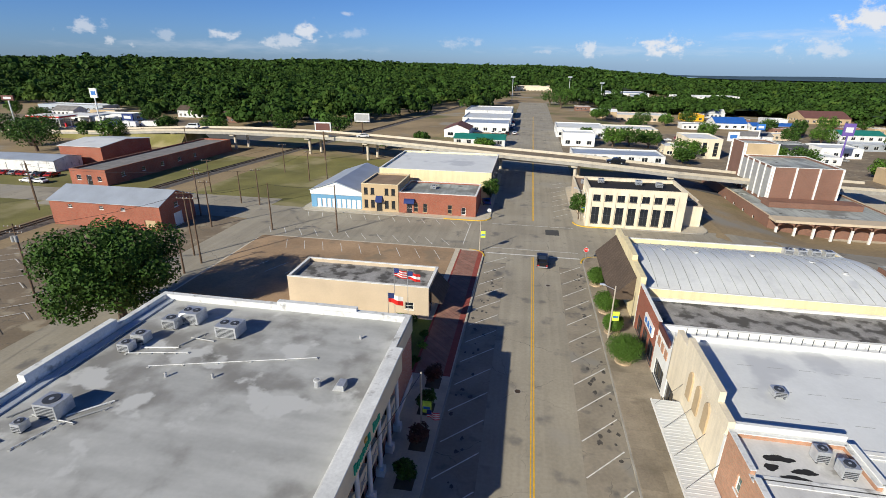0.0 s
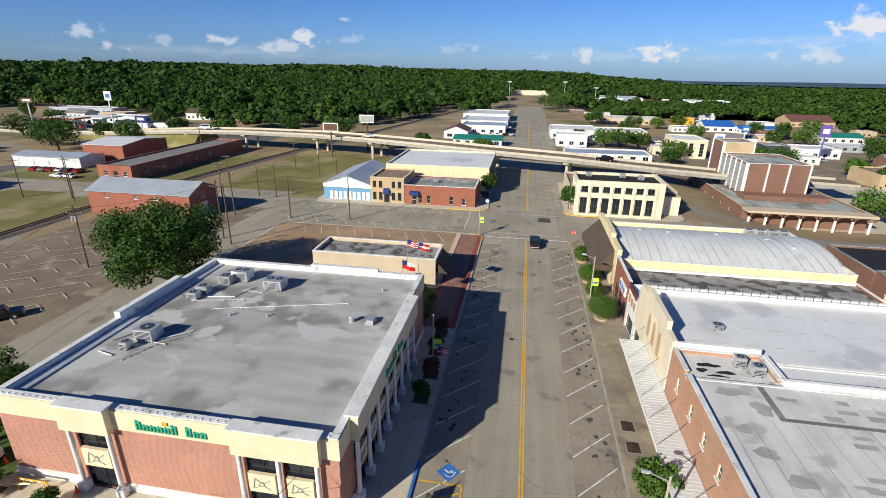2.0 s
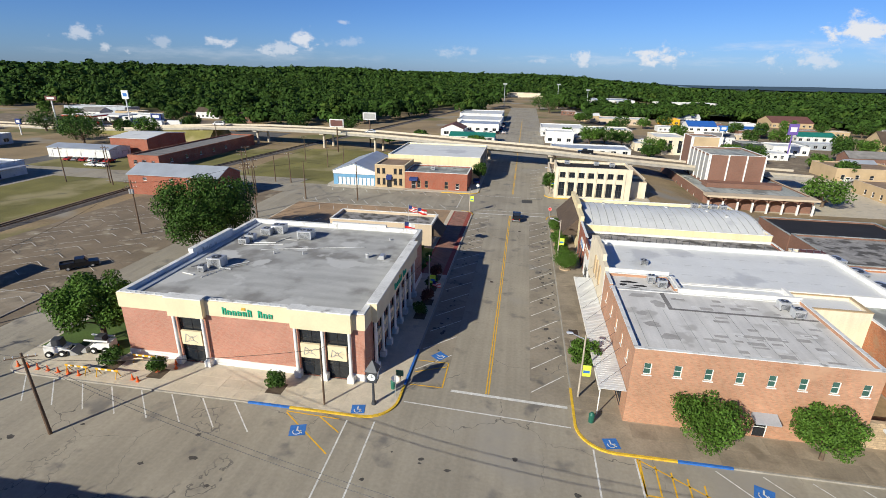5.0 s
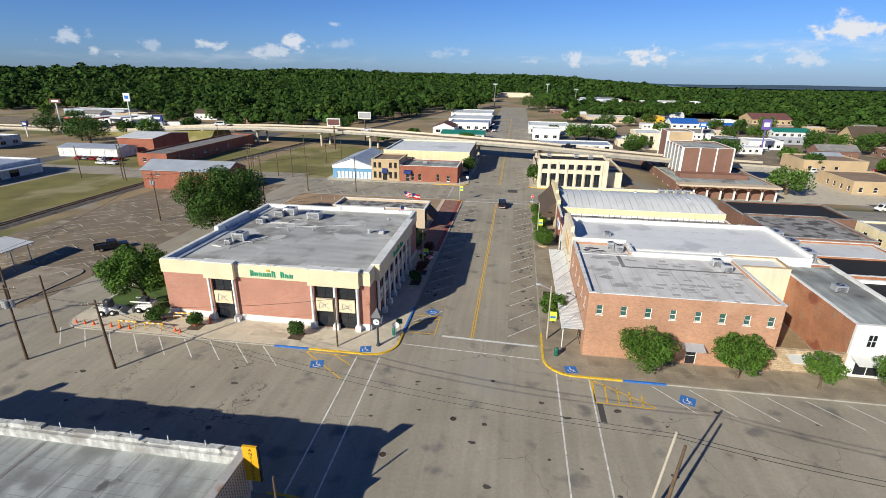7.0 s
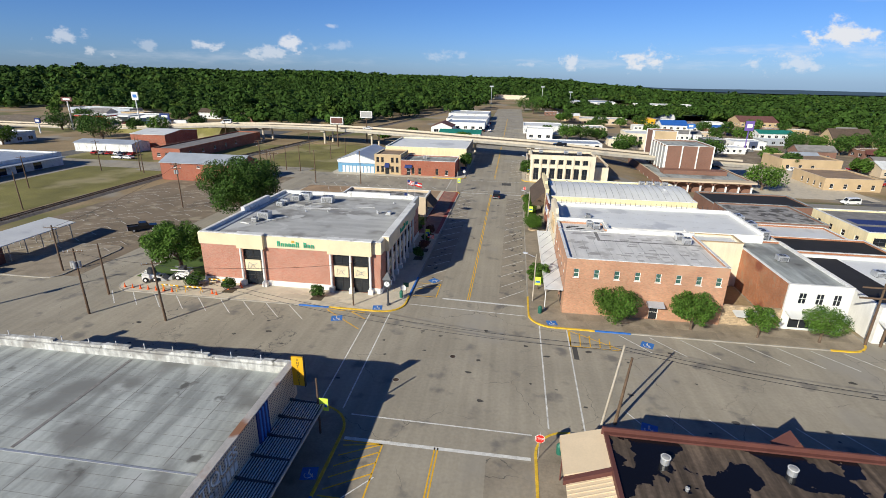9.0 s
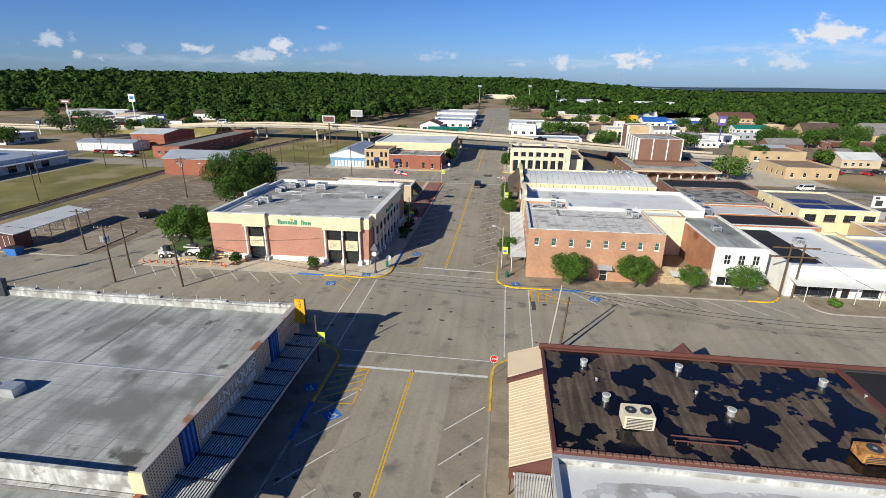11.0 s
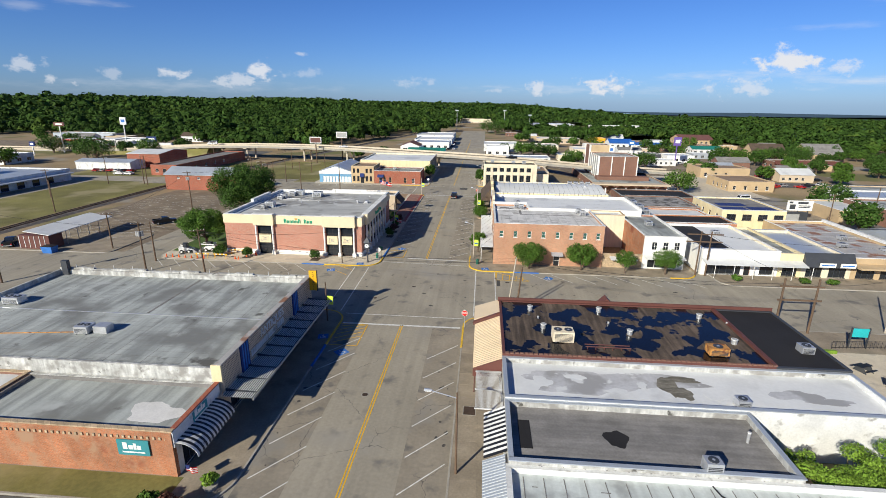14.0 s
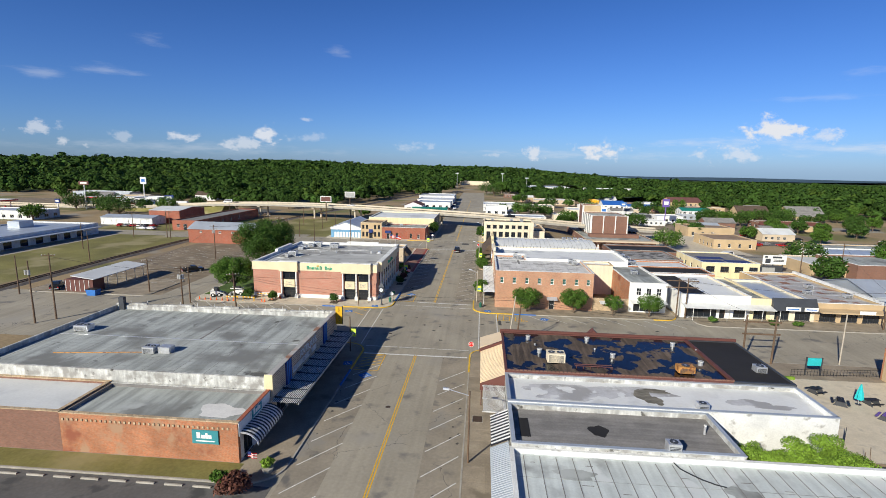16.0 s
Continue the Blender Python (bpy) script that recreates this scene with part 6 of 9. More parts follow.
# vines over the yard wall
rng = np.random.default_rng(44)
vine = thing("vine_thicket", "bright green vines spilling over the yard walls", "vines", (43, -59, 0.15))
cl = [((rng.uniform(-6.6, 3.2), rng.uniform(-2.9, -1.2), rng.uniform(3.3, 4.2)), (1.2, 0.8, 0.5)) for _ in range(22)] + [((rng.uniform(-1.0, 3.6), rng.uniform(-0.5, 2.6), rng.uniform(2.4, 4.2)), (1.1, 0.8, 0.7)) for _ in range(10)] + [((rng.uniform(-7.2, -4.5), rng.uniform(0.5, 3.0), rng.uniform(1.5, 3.4)), (0.7, 0.6, 0.6)) for _ in range(5)]
lv = new("foliage", leaf_mesh("foliage", rng, cl, 24000, 0.09, "leaf_bright", 0.5))
lv.parent = vine
bm = bmesh.new()
for i in range(12):
    tube(bm, (37 + i * 1.2, -59 + (i % 3), 0.1), (36.5 + i * 1.25, -58.6 + (i % 3), 3.2), 0.05, 0.03, 5)
part("stems", bm, "bark", vine)
# patio things
um = thing("patio_umbrella", "closed teal patio umbrella on a pole", "umbrella", (61.0, -40.5, 0.156))
part("pole", rod((61, -40.5, 0.15), (61, -40.5, 3.0), 0.04), "galv", um)
part("canopy", loft(bmesh.new(), [[(61 + r * math.cos(a) * (1.25 if i % 2 else 0.8), -40.5 + r * math.sin(a) * (1.25 if i % 2 else 0.8), z) for i, a in enumerate([2 * math.pi * k / 12 for k in range(12)])] for r, z in ((0.42, 0.9), (0.3, 1.8), (0.06, 3.05))]), "teal", um)
part("foot", rod((61, -40.5, 0.15), (61, -40.5, 0.25), 0.35, n=12), "dark_metal", um)


def picnic(x, y, turn, paint, label):
    root = thing("picnic_table", label, "picnic table", (0, 0, 0), "patio tables")
    for i in range(4):
        part("top_board", box(-0.9, -0.36 + 0.18 * i, 0.72, 0.9, -0.2 + 0.18 * i, 0.76), paint, root)
    for s in (-1, 1):
        part("bench", box(-0.9, s * 0.85 - 0.14, 0.42, 0.9, s * 0.85 + 0.14, 0.46), paint, root)
        part("leg_frame", loft(bmesh.new(), [[(s * 0.6 - 0.04, -0.8, 0), (s * 0.6 + 0.04, -0.8, 0), (s * 0.6 + 0.04, -0.3, 0.72), (s * 0.6 - 0.04, -0.3, 0.72)], [(s * 0.6 - 0.04, 0.8, 0), (s * 0.6 + 0.04, 0.8, 0), (s * 0.6 + 0.04, 0.3, 0.72), (s * 0.6 - 0.04, 0.3, 0.72)]]), "dark_metal", root)
    root.matrix_basis = pose(x, y, 0.157, 0, 0, turn)


for px, py, tu, pc in ((57.5, -37.5, 20, "black"), (58.5, -40.8, 60, "black"), (61.5, -44.5, 40, "purple"), (64.0, -44.8, 45, "purple"), (62.8, -40.3, 10, "black"), (63.5, -48.5, 30, "black")):
    picnic(px, py, tu, pc, "purple painted picnic table on the patio" if pc == "purple" else "dark metal patio table with benches")
tf = thing("patio_sign", "teal sign board on two dark posts by the patio", "sign", (61, -31.3, 0.15))
for xx in (59.9, 62.1):
    part("post", box(xx - 0.07, -31.4, 0.14, xx + 0.07, -31.2, 3.0), "dark_metal", tf)
part("board", box(60.0, -31.36, 1.7, 62.0, -31.24, 2.9), "teal", tf)
gp = thing("low_barrier", "bright green painted low barrier by the patio", "barrier", (55.5, -33.2, 0.15))
part("rail", box(53, -33.4, 0.15, 57.2, -33.0, 0.55), "leaf_bright", gp)
for (xa, ya, xb, yb) in ((57.5, -31.9, 75, -30.5), (49.4, -54.3, 53.5, -49.0)):
    fe = thing("metal_fence", "thin dark metal railing around the patio", "fence", (xa, ya, 0.15), "patio railings")
    L = math.hypot(xb - xa, yb - ya)
    n = int(L / 0.5)
    for i in range(n + 1):
        f = i / n
        part("bar", rod((xa + (xb - xa) * f, ya + (yb - ya) * f, 0.13), (xa + (xb - xa) * f, ya + (yb - ya) * f, 1.25), 0.025, n=4), "black", fe)
    for z in (0.35, 1.2):
        part("rail", rod((xa, ya, z), (xb, yb, z), 0.03, n=4), "black", fe)
pb = building("patio_brick_store", "old red brick store with worn tan side wall", 70.5, 86, -46, -31.5, 5.0, "tan_wall", "metal_grey", 0.5, "brick_red", walls={"N": "brick_rough", "S": "brick_rough"})

# ---- eastern row on the cross street ----
e1 = building("white_shop", "one-storey white painted shop with pale metal awning", 52.4, 66.2, -3.2, 17.0, 5.0, "white_paint", "roof_white", 0.4, "white_paint", walls={"E": "cream_pale"},
              opens={"S": [(53.4, 59.6, 0.3, 2.4, "window", "dark_metal", "glass", 5, 1), (60.2, 61.3, 0.15, 2.3, "door", "maroon"), (63.0, 65.4, 0.5, 2.3, "window", "dark_metal", "glass", 2, 1)]})
part("awning", slice_x(bmesh.new(), [(-3.21, 3.3), (-5.6, 2.8), (-5.6, 2.72), (-3.21, 3.1)], 52.4, 70.2), "metal_white", e1)
part("dark_roof_field", box(52.9, -0.5, 4.601, 58.3, 16.6, 4.62), "roof_black", e1)
for i in range(6):
    part("awning_post", rod((54 + 3.4 * i, -5.4, 0.14), (54 + 3.4 * i, -5.4, 2.75), 0.05), "white_paint", e1)
e2 = building("pale_yellow_shop", "narrow pale yellow shop between larger ones", 66.21, 70.3, -3.2, 17, 4.6, "yellow_wall", "roof_grey", 0.4, "cream", opens={"S": [(67.0, 69.6, 0.3, 2.4, "window", "dark_metal", "glass", 3, 1)]})
e3 = building("grey_front_shop", "shop with sloped dark grey metal front", 70.31, 79.0, -3.2, 17, 4.2, "cream_pale", "metal_grey", 0.5, "galv", opens={"S": [(71.2, 74.0, 0.3, 2.4, "window", "dark_metal", "glass", 3, 1), (75.2, 78.2, 0.3, 2.4, "window", "dark_metal", "glass", 3, 1)]})
part("sloped_front", slice_x(bmesh.new(), [(-3.21, 2.6), (-4.6, 2.6), (-3.21, 5.0)], 70.3, 79.0), "dark_metal", e3)
for a, b in ((72.4, 75.2), (76.0, 78.6)):
    part("sign_panel", box(a, -4.75, 2.7, b, -4.63, 3.5), "white_paint", e3)
    part("sign_bar", box(a + 0.3, -4.77, 3.0, b - 0.3, -4.752, 3.2), "line_blue", e3)
e4 = building("tan_row_shop", "tan shop row with rusty streaked metal roof", 79.01, 92.5, -3.2, 27, 4.2, "tan_wall", "metal_rust", 0.5, "white_paint", opens={"S": [(80.0 + 4.2 * i, 83.2 + 4.2 * i, 0.3, 2.3, "window", "dark_metal", "glass", 3, 1) for i in range(3)]})
part("awning", slice_x(bmesh.new(), [(-3.21, 3.1), (-5.4, 2.9), (-5.4, 2.6), (-3.21, 2.6)], 79.1, 92.5), "tan_wall", e4)
part("sign_panel", box(86, -5.5, 2.7, 89, -5.41, 3.4), "white_paint", e4)
part("parapet_cap", box(92.2, -3.0, 4.3, 92.9, 27, 4.75), "white_dirty", e4)
for i in range(7):
    part("roof_rib", box(79.4, -2.4 + 4.1 * i, 3.701, 92.1, -2.3 + 4.1 * i, 3.76), "galv", e4)
for hx, hy in ((83, 6), (87, 12), (60, 9.5), (90, 4)):
    hvac(hx, hy, 3.7 if hx > 80 else 4.6, 1.5, 1.3, 0.9, "galvanised rooftop unit on shop row", 1, "shop row rooftop units")
blk = building("black_roof_store", "store with matt black roof behind the shops", 50.2, 69, 19, 27.5, 4.8, "brick_rough", "roof_black", 0.3, "white_dirty")
wm = building("pale_metal_store", "store with pale metal roof behind the shops", 50.2, 67, 27.6, 36, 4.6, "brick_rough", "metal_white", 0.3, "white_dirty")
gm = building("dark_felt_store", "store with patchy dark felt roof", 52.2, 68, 36.2, 52, 5.0, "brick_brown", "roof_gravel", 0.3, "roof_grey")
gm2 = building("rusty_roof_store", "store with rusty metal roof and skylights", 47.2, 52.1, 18.3, 42, 5.2, "cream_pale", "metal_grey", 0.3, "white_dirty")
gm3 = building("grey_slab_store", "store with plain grey flat roof", 52.2, 74, 52.2, 65, 4.6, "brick_brown", "roof_black", 0.3, "roof_grey")
for hx, hy in ((49.5, 24), (49.6, 29), (49.4, 34)):
    hvac(hx, hy, 4.9, 2.4, 2.6, 1.9, "large grey rooftop cooling tower box", 1, "rear rooftop units")
part("skylight", box(47.6, 36, 4.9, 51.0, 40, 5.9), "maroon", gm2, "small red roof house")
c2b = building("cream_two_storey", "two-storey cream building with dark tarred roof and barred windows", 69.6, 84.6, 28, 45.5, 6.2, "yellow_wall", "roof_charcoal", 0.3, "white_dirty",
               opens={"S": [(70.8 + 3.7 * i, 73.0 + 3.7 * i, 3.7, 5.2, "window", "dark_metal", "glass", 2, 2) for i in range(4)], "W": [(30 + 4 * i, 31.2 + 4 * i, 3.6, 4.8) for i in range(4)]})
for a, b, c, d in ((70.6, 29.0, 77.0, 33.4), (77.6, 30.0, 83.8, 34.0), (72.0, 35.0, 79.0, 38.6)):
    part("roof_sheet", box(a, b, 5.899, c, d, 5.92), "blue_dark", c2b, "dark blue roofing sheet")
tn = building("tan_low_office", "long low tan office building with flat roof", 116.3, 135.1, 123.3, 144.5, 4.4, "tan_wall", "roof_brown", 0.4, "beige", opens={"W": [(124.8 + 4.0 * i, 126.0 + 4.0 * i, 0.8, 2.5) for i in range(4)], "S": [(118.3 + 4.5 * i, 119.5 + 4.5 * i, 0.8, 2.5) for i in range(4)]})
tn2 = building("tan_annexe", "tan annexe with flat roof behind the office", 121.3, 145.3, 164.0, 182.0, 5.0, "tan_wall", "roof_brown", 0.4, "beige", opens={"S": [(123.3 + 5 * i, 124.7 + 5 * i, 0.8, 2.6) for i in range(3)]})
bb = thing("billboard", "white billboard with dark script bars on steel posts", "billboard", (98.6, 46, 0))
part("panel", box(95.2, 45.9, 2.9, 101.9, 46.2, 5.7), "white_paint", bb)
for a, b, c, d in ((0.06, 0.72, 0.2, 0.9), (0.1, 0.15, 0.32, 0.62), (0.4, 0.68, 0.8, 0.88), (0.45, 0.3, 0.9, 0.38), (0.45, 0.45, 0.9, 0.53)):
    part("text_bar", box(95.2 + 6.7 * a, 45.86, 2.9 + 2.8 * b, 95.2 + 6.7 * c, 45.897, 2.9 + 2.8 * d), "dark_metal", bb)
part("lower_panel", box(94.7, 45.9, -2.0, 101.1, 46.2, 2.5), "dark_metal", bb)
part("lower_picture", box(95.2, 45.86, -1.6, 98.9, 45.897, 1.9), "grey_metal", bb)
for k in (0.1, 0.5, 0.9):
    part("post", rod((95.2 + 6.7 * k, 46.5, -0.1), (95.2 + 6.7 * k, 46.5, 5.7), 0.16), "dark_metal", bb)
brn = house("metal_barn", "long blue-grey metal shed with gabled roof", 97, 137, 6, 22, 3.6, "metal_grey", "metal_grey", 2.2, "x", opens={"W": [(8, 11, 0.1, 2.6)], "S": [(99 + 4 * i, 100.1 + 4 * i, 1.0, 2.4) for i in range(8)]})
br2 = building("brick_flat_store", "low brown brick store with pale roof edge", 118, 150, 40, 58, 4.5, "brick_brown", "roof_grey", 0.4, "white_paint")
br3 = building("tan_flat_store", "low tan store with white metal roof", 108, 122, 44, 60, 3.6, "tan_wall", "metal_white", 0.3, "white_paint")

# ---- north side: corner offices ----
def side_windows(xs, w, v0, v1, fm="white_paint", gl="glass", c=1, r=2):
    return [(x - w / 2, x + w / 2, v0, v1, "window", fm, gl, c, r) for x in xs]


cr = building("cream_office", "two-storey cream stone office with tall dark ground-floor windows", 11.2, 31.0, 90.5, 101.5, 8.6, "cream_pale", "roof_black", 0.6, "cream_pale",
              opens={"S": side_windows([13.0 + 2.5 * i for i in range(7)], 1.55, 5.9, 7.3, "dark_metal", "glass", 2, 1) + side_windows([13.0 + 2.5 * i for i in range(7)], 1.6, 0.9, 4.6, "dark_metal", "glass", 2, 2),
                     "W": side_windows([92.5 + 2.6 * i for i in range(4)], 1.4, 5.9, 7.3) + side_windows([92.5 + 2.6 * i for i in range(4)], 1.4, 1.2, 4.4)})
for i in range(8):
    part("fin", box(11.6 + 2.5 * i, 90.3, 0.4, 11.95 + 2.5 * i, 90.498, 8.0), "cream_pale", cr)
for hx, hy in ((14.5, 98), (22.5, 97.5), (26.5, 96)):
    hvac(hx, hy, 8.2, 1.3, 1.3, 1.0, "small rooftop unit on black roof", 1, "office rooftop units")
an = building("cream_annexe", "one-storey cream annexe beside the office", 31.01, 36.0, 95, 103, 4.6, "cream_pale", "roof_brown", 0.4, "beige")
bw = building("brown_roof_shop", "long low shop with rusty brown flat roof", 10.5, 37, 101.6, 122, 4.4, "beige", "roof_brown", 0.4, "cream_pale")
for i in range(5):
    hvac(13 + 5.2 * i, 115 + (i % 2) * 3, 4.0, 1.8, 1.4, 1.0, "galvanised rooftop unit on brown roof", 1, "brown roof units")

of = building("office_podium", "low brown brick office podium with arched arcade", 46.5, 74, 82.5, 128, 4.5, "brick_brown", "roof_grey", 0.35, "beige", opens={"W": side_windows([90 + 6 * i for i in range(5)], 1.2, 1.2, 2.4)})
for i in range(8):
    x = 47.0 + 3.7 * i
    part("arcade_post", box(x - 0.22, 79.4, 0.1, x + 0.22, 79.8, 3.0), "white_paint", of)
    if i < 7:
        pts = [(x + 0.22, 3.0), (x + 0.22, 4.05), (x + 3.48, 4.05), (x + 3.48, 3.0)] + [(x + 1.85 + 1.63 * math.cos(a), 3.0 + 0.8 * math.sin(a)) for a in [math.pi * k / 8 for k in range(1, 8)]]
        part("arch", slice_y(bmesh.new(), pts, 79.45, 79.75), "brick_brown", of)
part("arcade_roof", box(46.3, 79.0, 4.06, 74.0, 82.499, 4.6), "beige", of, "flat pale arcade roof")
tw = building("office_tower", "brown brick office block with white vertical fins", 51.0, 66.4, 96, 114, 12.8, "brick_brown", "roof_grey", 0.4, "white_paint", z0=0.1)
part("plinth_roof", box(50, 91.5, 4.2, 70, 95.999, 5.5), "brick_brown", tw)
tw2 = building("tower_core", "taller brown brick stair core of the office block", 51.0, 59.5, 114.01, 123, 15.8, "brick_brown", "roof_grey", 0.4, "white_paint", z0=0.1, walls={"S": "tan_wall"})
for i in range(4):
    part("fin", box(51.0 + 5.0 * i, 95.7, 5.51, 51.35 + 5.0 * i, 95.999, 12.95), "white_paint", tw)
for i in range(6):
    part("fin", box(50.7, 96.1 + 3.5 * i, 4.6, 50.999, 96.45 + 3.5 * i, 12.95), "white_paint", tw)
    if i < 5:
        part("grey_panel", box(50.88, 96.5 + 3.5 * i, 5.0, 50.998, 99.5 + 3.5 * i, 12.4), "grey_metal", tw)
for yy in (114.1, 122.6):
    part("fin", box(50.7, yy, 4.6, 50.999, yy + 0.35, 15.95), "white_paint", tw2)
part("fin", box(59.1, 113.8, 13.0, 59.45, 114.008, 15.95), "white_paint", tw2)
part("fin", box(51.05, 113.8, 13.0, 51.4, 114.008, 15.95), "white_paint", tw2)

# the office block stands further down the slope
for ob in (of, tw, tw2, bpy.data.objects["pavement_office"], bpy.data.objects["kerb_office"], bpy.data.objects["office_lawn"]):
    p = ob.location
    ob.location = (69 + 1.08 * (p.x - 58.7), 123 + 1.08 * (p.y - 96), 1.08 * p.z - 5.0)
    ob.scale = (1.08, 1.08, 1.08)

bl = house("blue_front_hall", "blue and white fronted hall with grey metal gable roof", -53, -40.2, 92.5, 116, 4.2, "blue_wall", "metal_grey", 2.3, "y", opens={"S": [(-51.6 + 1.25 * i, -50.6 + 1.25 * i, 0.3, 2.4, "window", "white_paint", "lamp_glass", 1, 2) for i in range(9)]})
part("white_fascia", slice_y(bmesh.new(), [(-53.1, 3.4), (-40.1, 3.4), (-40.1, 4.2), (-46.6, 6.3), (-53.1, 4.2)], 92.3, 92.499), "white_paint", bl)
ta = building("tan_two_storey", "two-storey tan stucco shop with brown flat roof", -40.1, -31.2, 92.0, 104, 6.6, "tan_wall", "roof_brown", 0.3, "cream", opens={"S": side_windows([-39.0, -37.4, -34.0, -32.4], 0.9, 4.1, 5.7, "black") + side_windows([-39.0, -37.4, -34.0, -32.4], 0.9, 0.9, 2.8, "black") + [(-36.5, -35.1, 0.15, 2.5, "door", "black")]})
part("awning", slice_x(bmesh.new(), [(91.99, 3.9), (91.0, 2.6), (91.0, 2.5), (91.99, 2.6)], -36.6, -35.0), "blue_dark", ta)
bk = building("brick_shop", "one-storey red brick shop with grey flat roof and blue awning", -31.1, -13.0, 92.0, 104, 5.0, "brick_red", "roof_grey", 0.3, "white_paint", opens={"S": side_windows([-27.0, -19.0, -24.8], 1.0, 0.5, 2.6, "tan_wall") + side_windows([-15.8], 1.0, 0.5, 2.2) + [(-29.2, -27.9, 0.15, 2.4, "door")]})
part("barrel_awning", slice_x(bmesh.new(), [(91.99, 2.6)] + [(91.99 - 1.0 * math.sin(a), 2.6 + 1.0 * math.cos(a)) for a in [math.pi / 2 * k / 5 for k in range(6)]], -29.7, -27.3), "blue_dark", bk)
hvac(-24, 98, 4.7, 1.2, 1.0, 0.9, "rooftop unit on the brick shop", 1)
yl = building("yellow_hall", "large pale yellow hall with wide grey-white flat roof", -40, -10.8, 106.5, 134, 7.4, "yellow_wall", "roof_white", 0.35, "white_paint", walls={"E": "dark_metal"}, opens={"E": side_windows([110, 115, 120, 125], 2.2, 3.6, 5.8, "white_paint")})

rd = house("red_brick_warehouse", "red brick warehouse with grey metal gabled roof", -101, -75, 69, 79.5, 5.2, "brick_red", "metal_grey", 2.2, "x", opens={"S": side_windows([-96, -88.5, -83.5], 1.0, 3.9, 4.6) + [(-79, -76.5, 0.6, 2.2, "window", "tan_wall", "tan_wall", 1, 1)], "E": [(72.8, 75.4, 0.1, 2.8, "window", "white_paint", "white_paint", 1, 1), (73.4, 74.6, 4.0, 5.1)]})
rl = building("long_red_warehouse", "long low red brick warehouse with dark flat roof", -128, -116.5, 100, 160, 4.4, "brick_red", "roof_charcoal", 0.4, "brick_red", opens={"S": [(-126, -124.6, 1.4, 2.8), (-122.8, -121.2, 0.1, 2.8, "door"), (-119.4, -118.2, 1.2, 2.6)], "E": side_windows([106, 114, 122, 130, 138], 1.4, 1.6, 2.8)})
rl2 = house("tall_red_warehouse", "taller red brick warehouse with pale metal roof", -156, -140, 124, 146, 6.0, "brick_red", "metal_white", 1.2, "x")
wsd = house("white_metal_shed", "white metal shed with garage doors and dark roof", -172, -146, 112, 122, 3.4, "white_dirty", "metal_grey", 1.0, "x", opens={"S": [(-170 + 6 * i, -167 + 6 * i, 0.1, 2.5, "window", "white_paint", "white_paint", 1, 3) for i in range(4)]})
lw = building("long_white_depot", "long white depot with dark canopy and metal roof", -180, -150, 28, 84, 4.4, "white_dirty", "metal_grey", 0.4, "metal_grey", opens={"E": [(31 + 6 * i, 34 + 6 * i, 0.2, 2.8, "window", "blue_dark", "glass", 1, 1) for i in range(8)]})
part("canopy", box(-149.99, 30, 3.0, -146.5, 82, 3.25), "metal_grey", lw)
part("roof_box", box(-172, 66, 4.0, -167, 72, 6.6), "metal_grey", lw)
sh = thing("open_shed", "red shed with long pale metal canopy roof on posts", "shed", (-81, 4, 0.15))
part("hut", box(-86.5, -2.6, 0.1, -79.5, 0.8, 3.0), "maroon", sh)
for i in range(6):
    part("hut_panel", box(-86.3 + 1.15 * i, -2.66, 0.3, -86.2 + 1.15 * i, -2.601, 2.9), "white_dirty", sh)
part("roof", slice_y(bmesh.new(), [(-84.6, 3.9), (-78.9, 3.2), (-78.9, 3.35), (-84.6, 4.05)], -3.0, 15.0), "metal_white", sh)
for i in range(5):
    for xx, zz in ((-84.2, 3.85), (-79.3, 3.25)):
        part("post", rod((xx, 1.6 + 3.1 * i, 0.1), (xx, 1.6 + 3.1 * i, zz), 0.07), "grey_metal", sh)
dp = thing("skip", "blue metal waste skip beside the shed", "skip", (-78.2, -4.2, 0.0))
part("bin", loft(bmesh.new(), [[(-79.2, -4.9, -0.01), (-77.2, -4.9, -0.01), (-77.2, -3.5, -0.01), (-79.2, -3.5, -0.01)], [(-79.4, -5.1, 1.4), (-77.0, -5.1, 1.4), (-77.0, -3.3, 1.4), (-79.4, -3.3, 1.4)]]), "line_blue", dp)
part("lid", box(-79.42, -5.12, 1.402, -76.98, -3.28, 1.47), "black", dp)

# ---- railway ----
RAIL = [(-101, -120), (-103, -30), (-104.5, 30), (-104.5, 70), (-101.5, 110), (-94, 165), (-78, 260), (-62, 360), (-40, 520)]
bm, bs = bmesh.new(), bmesh.new()
for (xa, ya), (xb, yb) in zip(RAIL, RAIL[1:]):
    d = Vector((xb - xa, yb - ya, 0)).normalized()
    s = Vector((d.y, -d.x, 0))
    a, b = Vector((xa, ya, 0)), Vector((xb, yb, 0))
    loft(bm, [[a - s * 2.6 + Vector((0, 0, -0.1)), a + s * 2.6 + Vector((0, 0, -0.1)), a + s * 1.6 + Vector((0, 0, 0.3)), a - s * 1.6 + Vector((0, 0, 0.3))], [b - s * 2.6 + Vector((0, 0, -0.1)), b + s * 2.6 + Vector((0, 0, -0.1)), b + s * 1.6 + Vector((0, 0, 0.3)), b - s * 1.6 + Vector((0, 0, 0.3))]])
solid("rail_ballast", bm, "ballast", "low grey gravel bed of the railway", "railway")
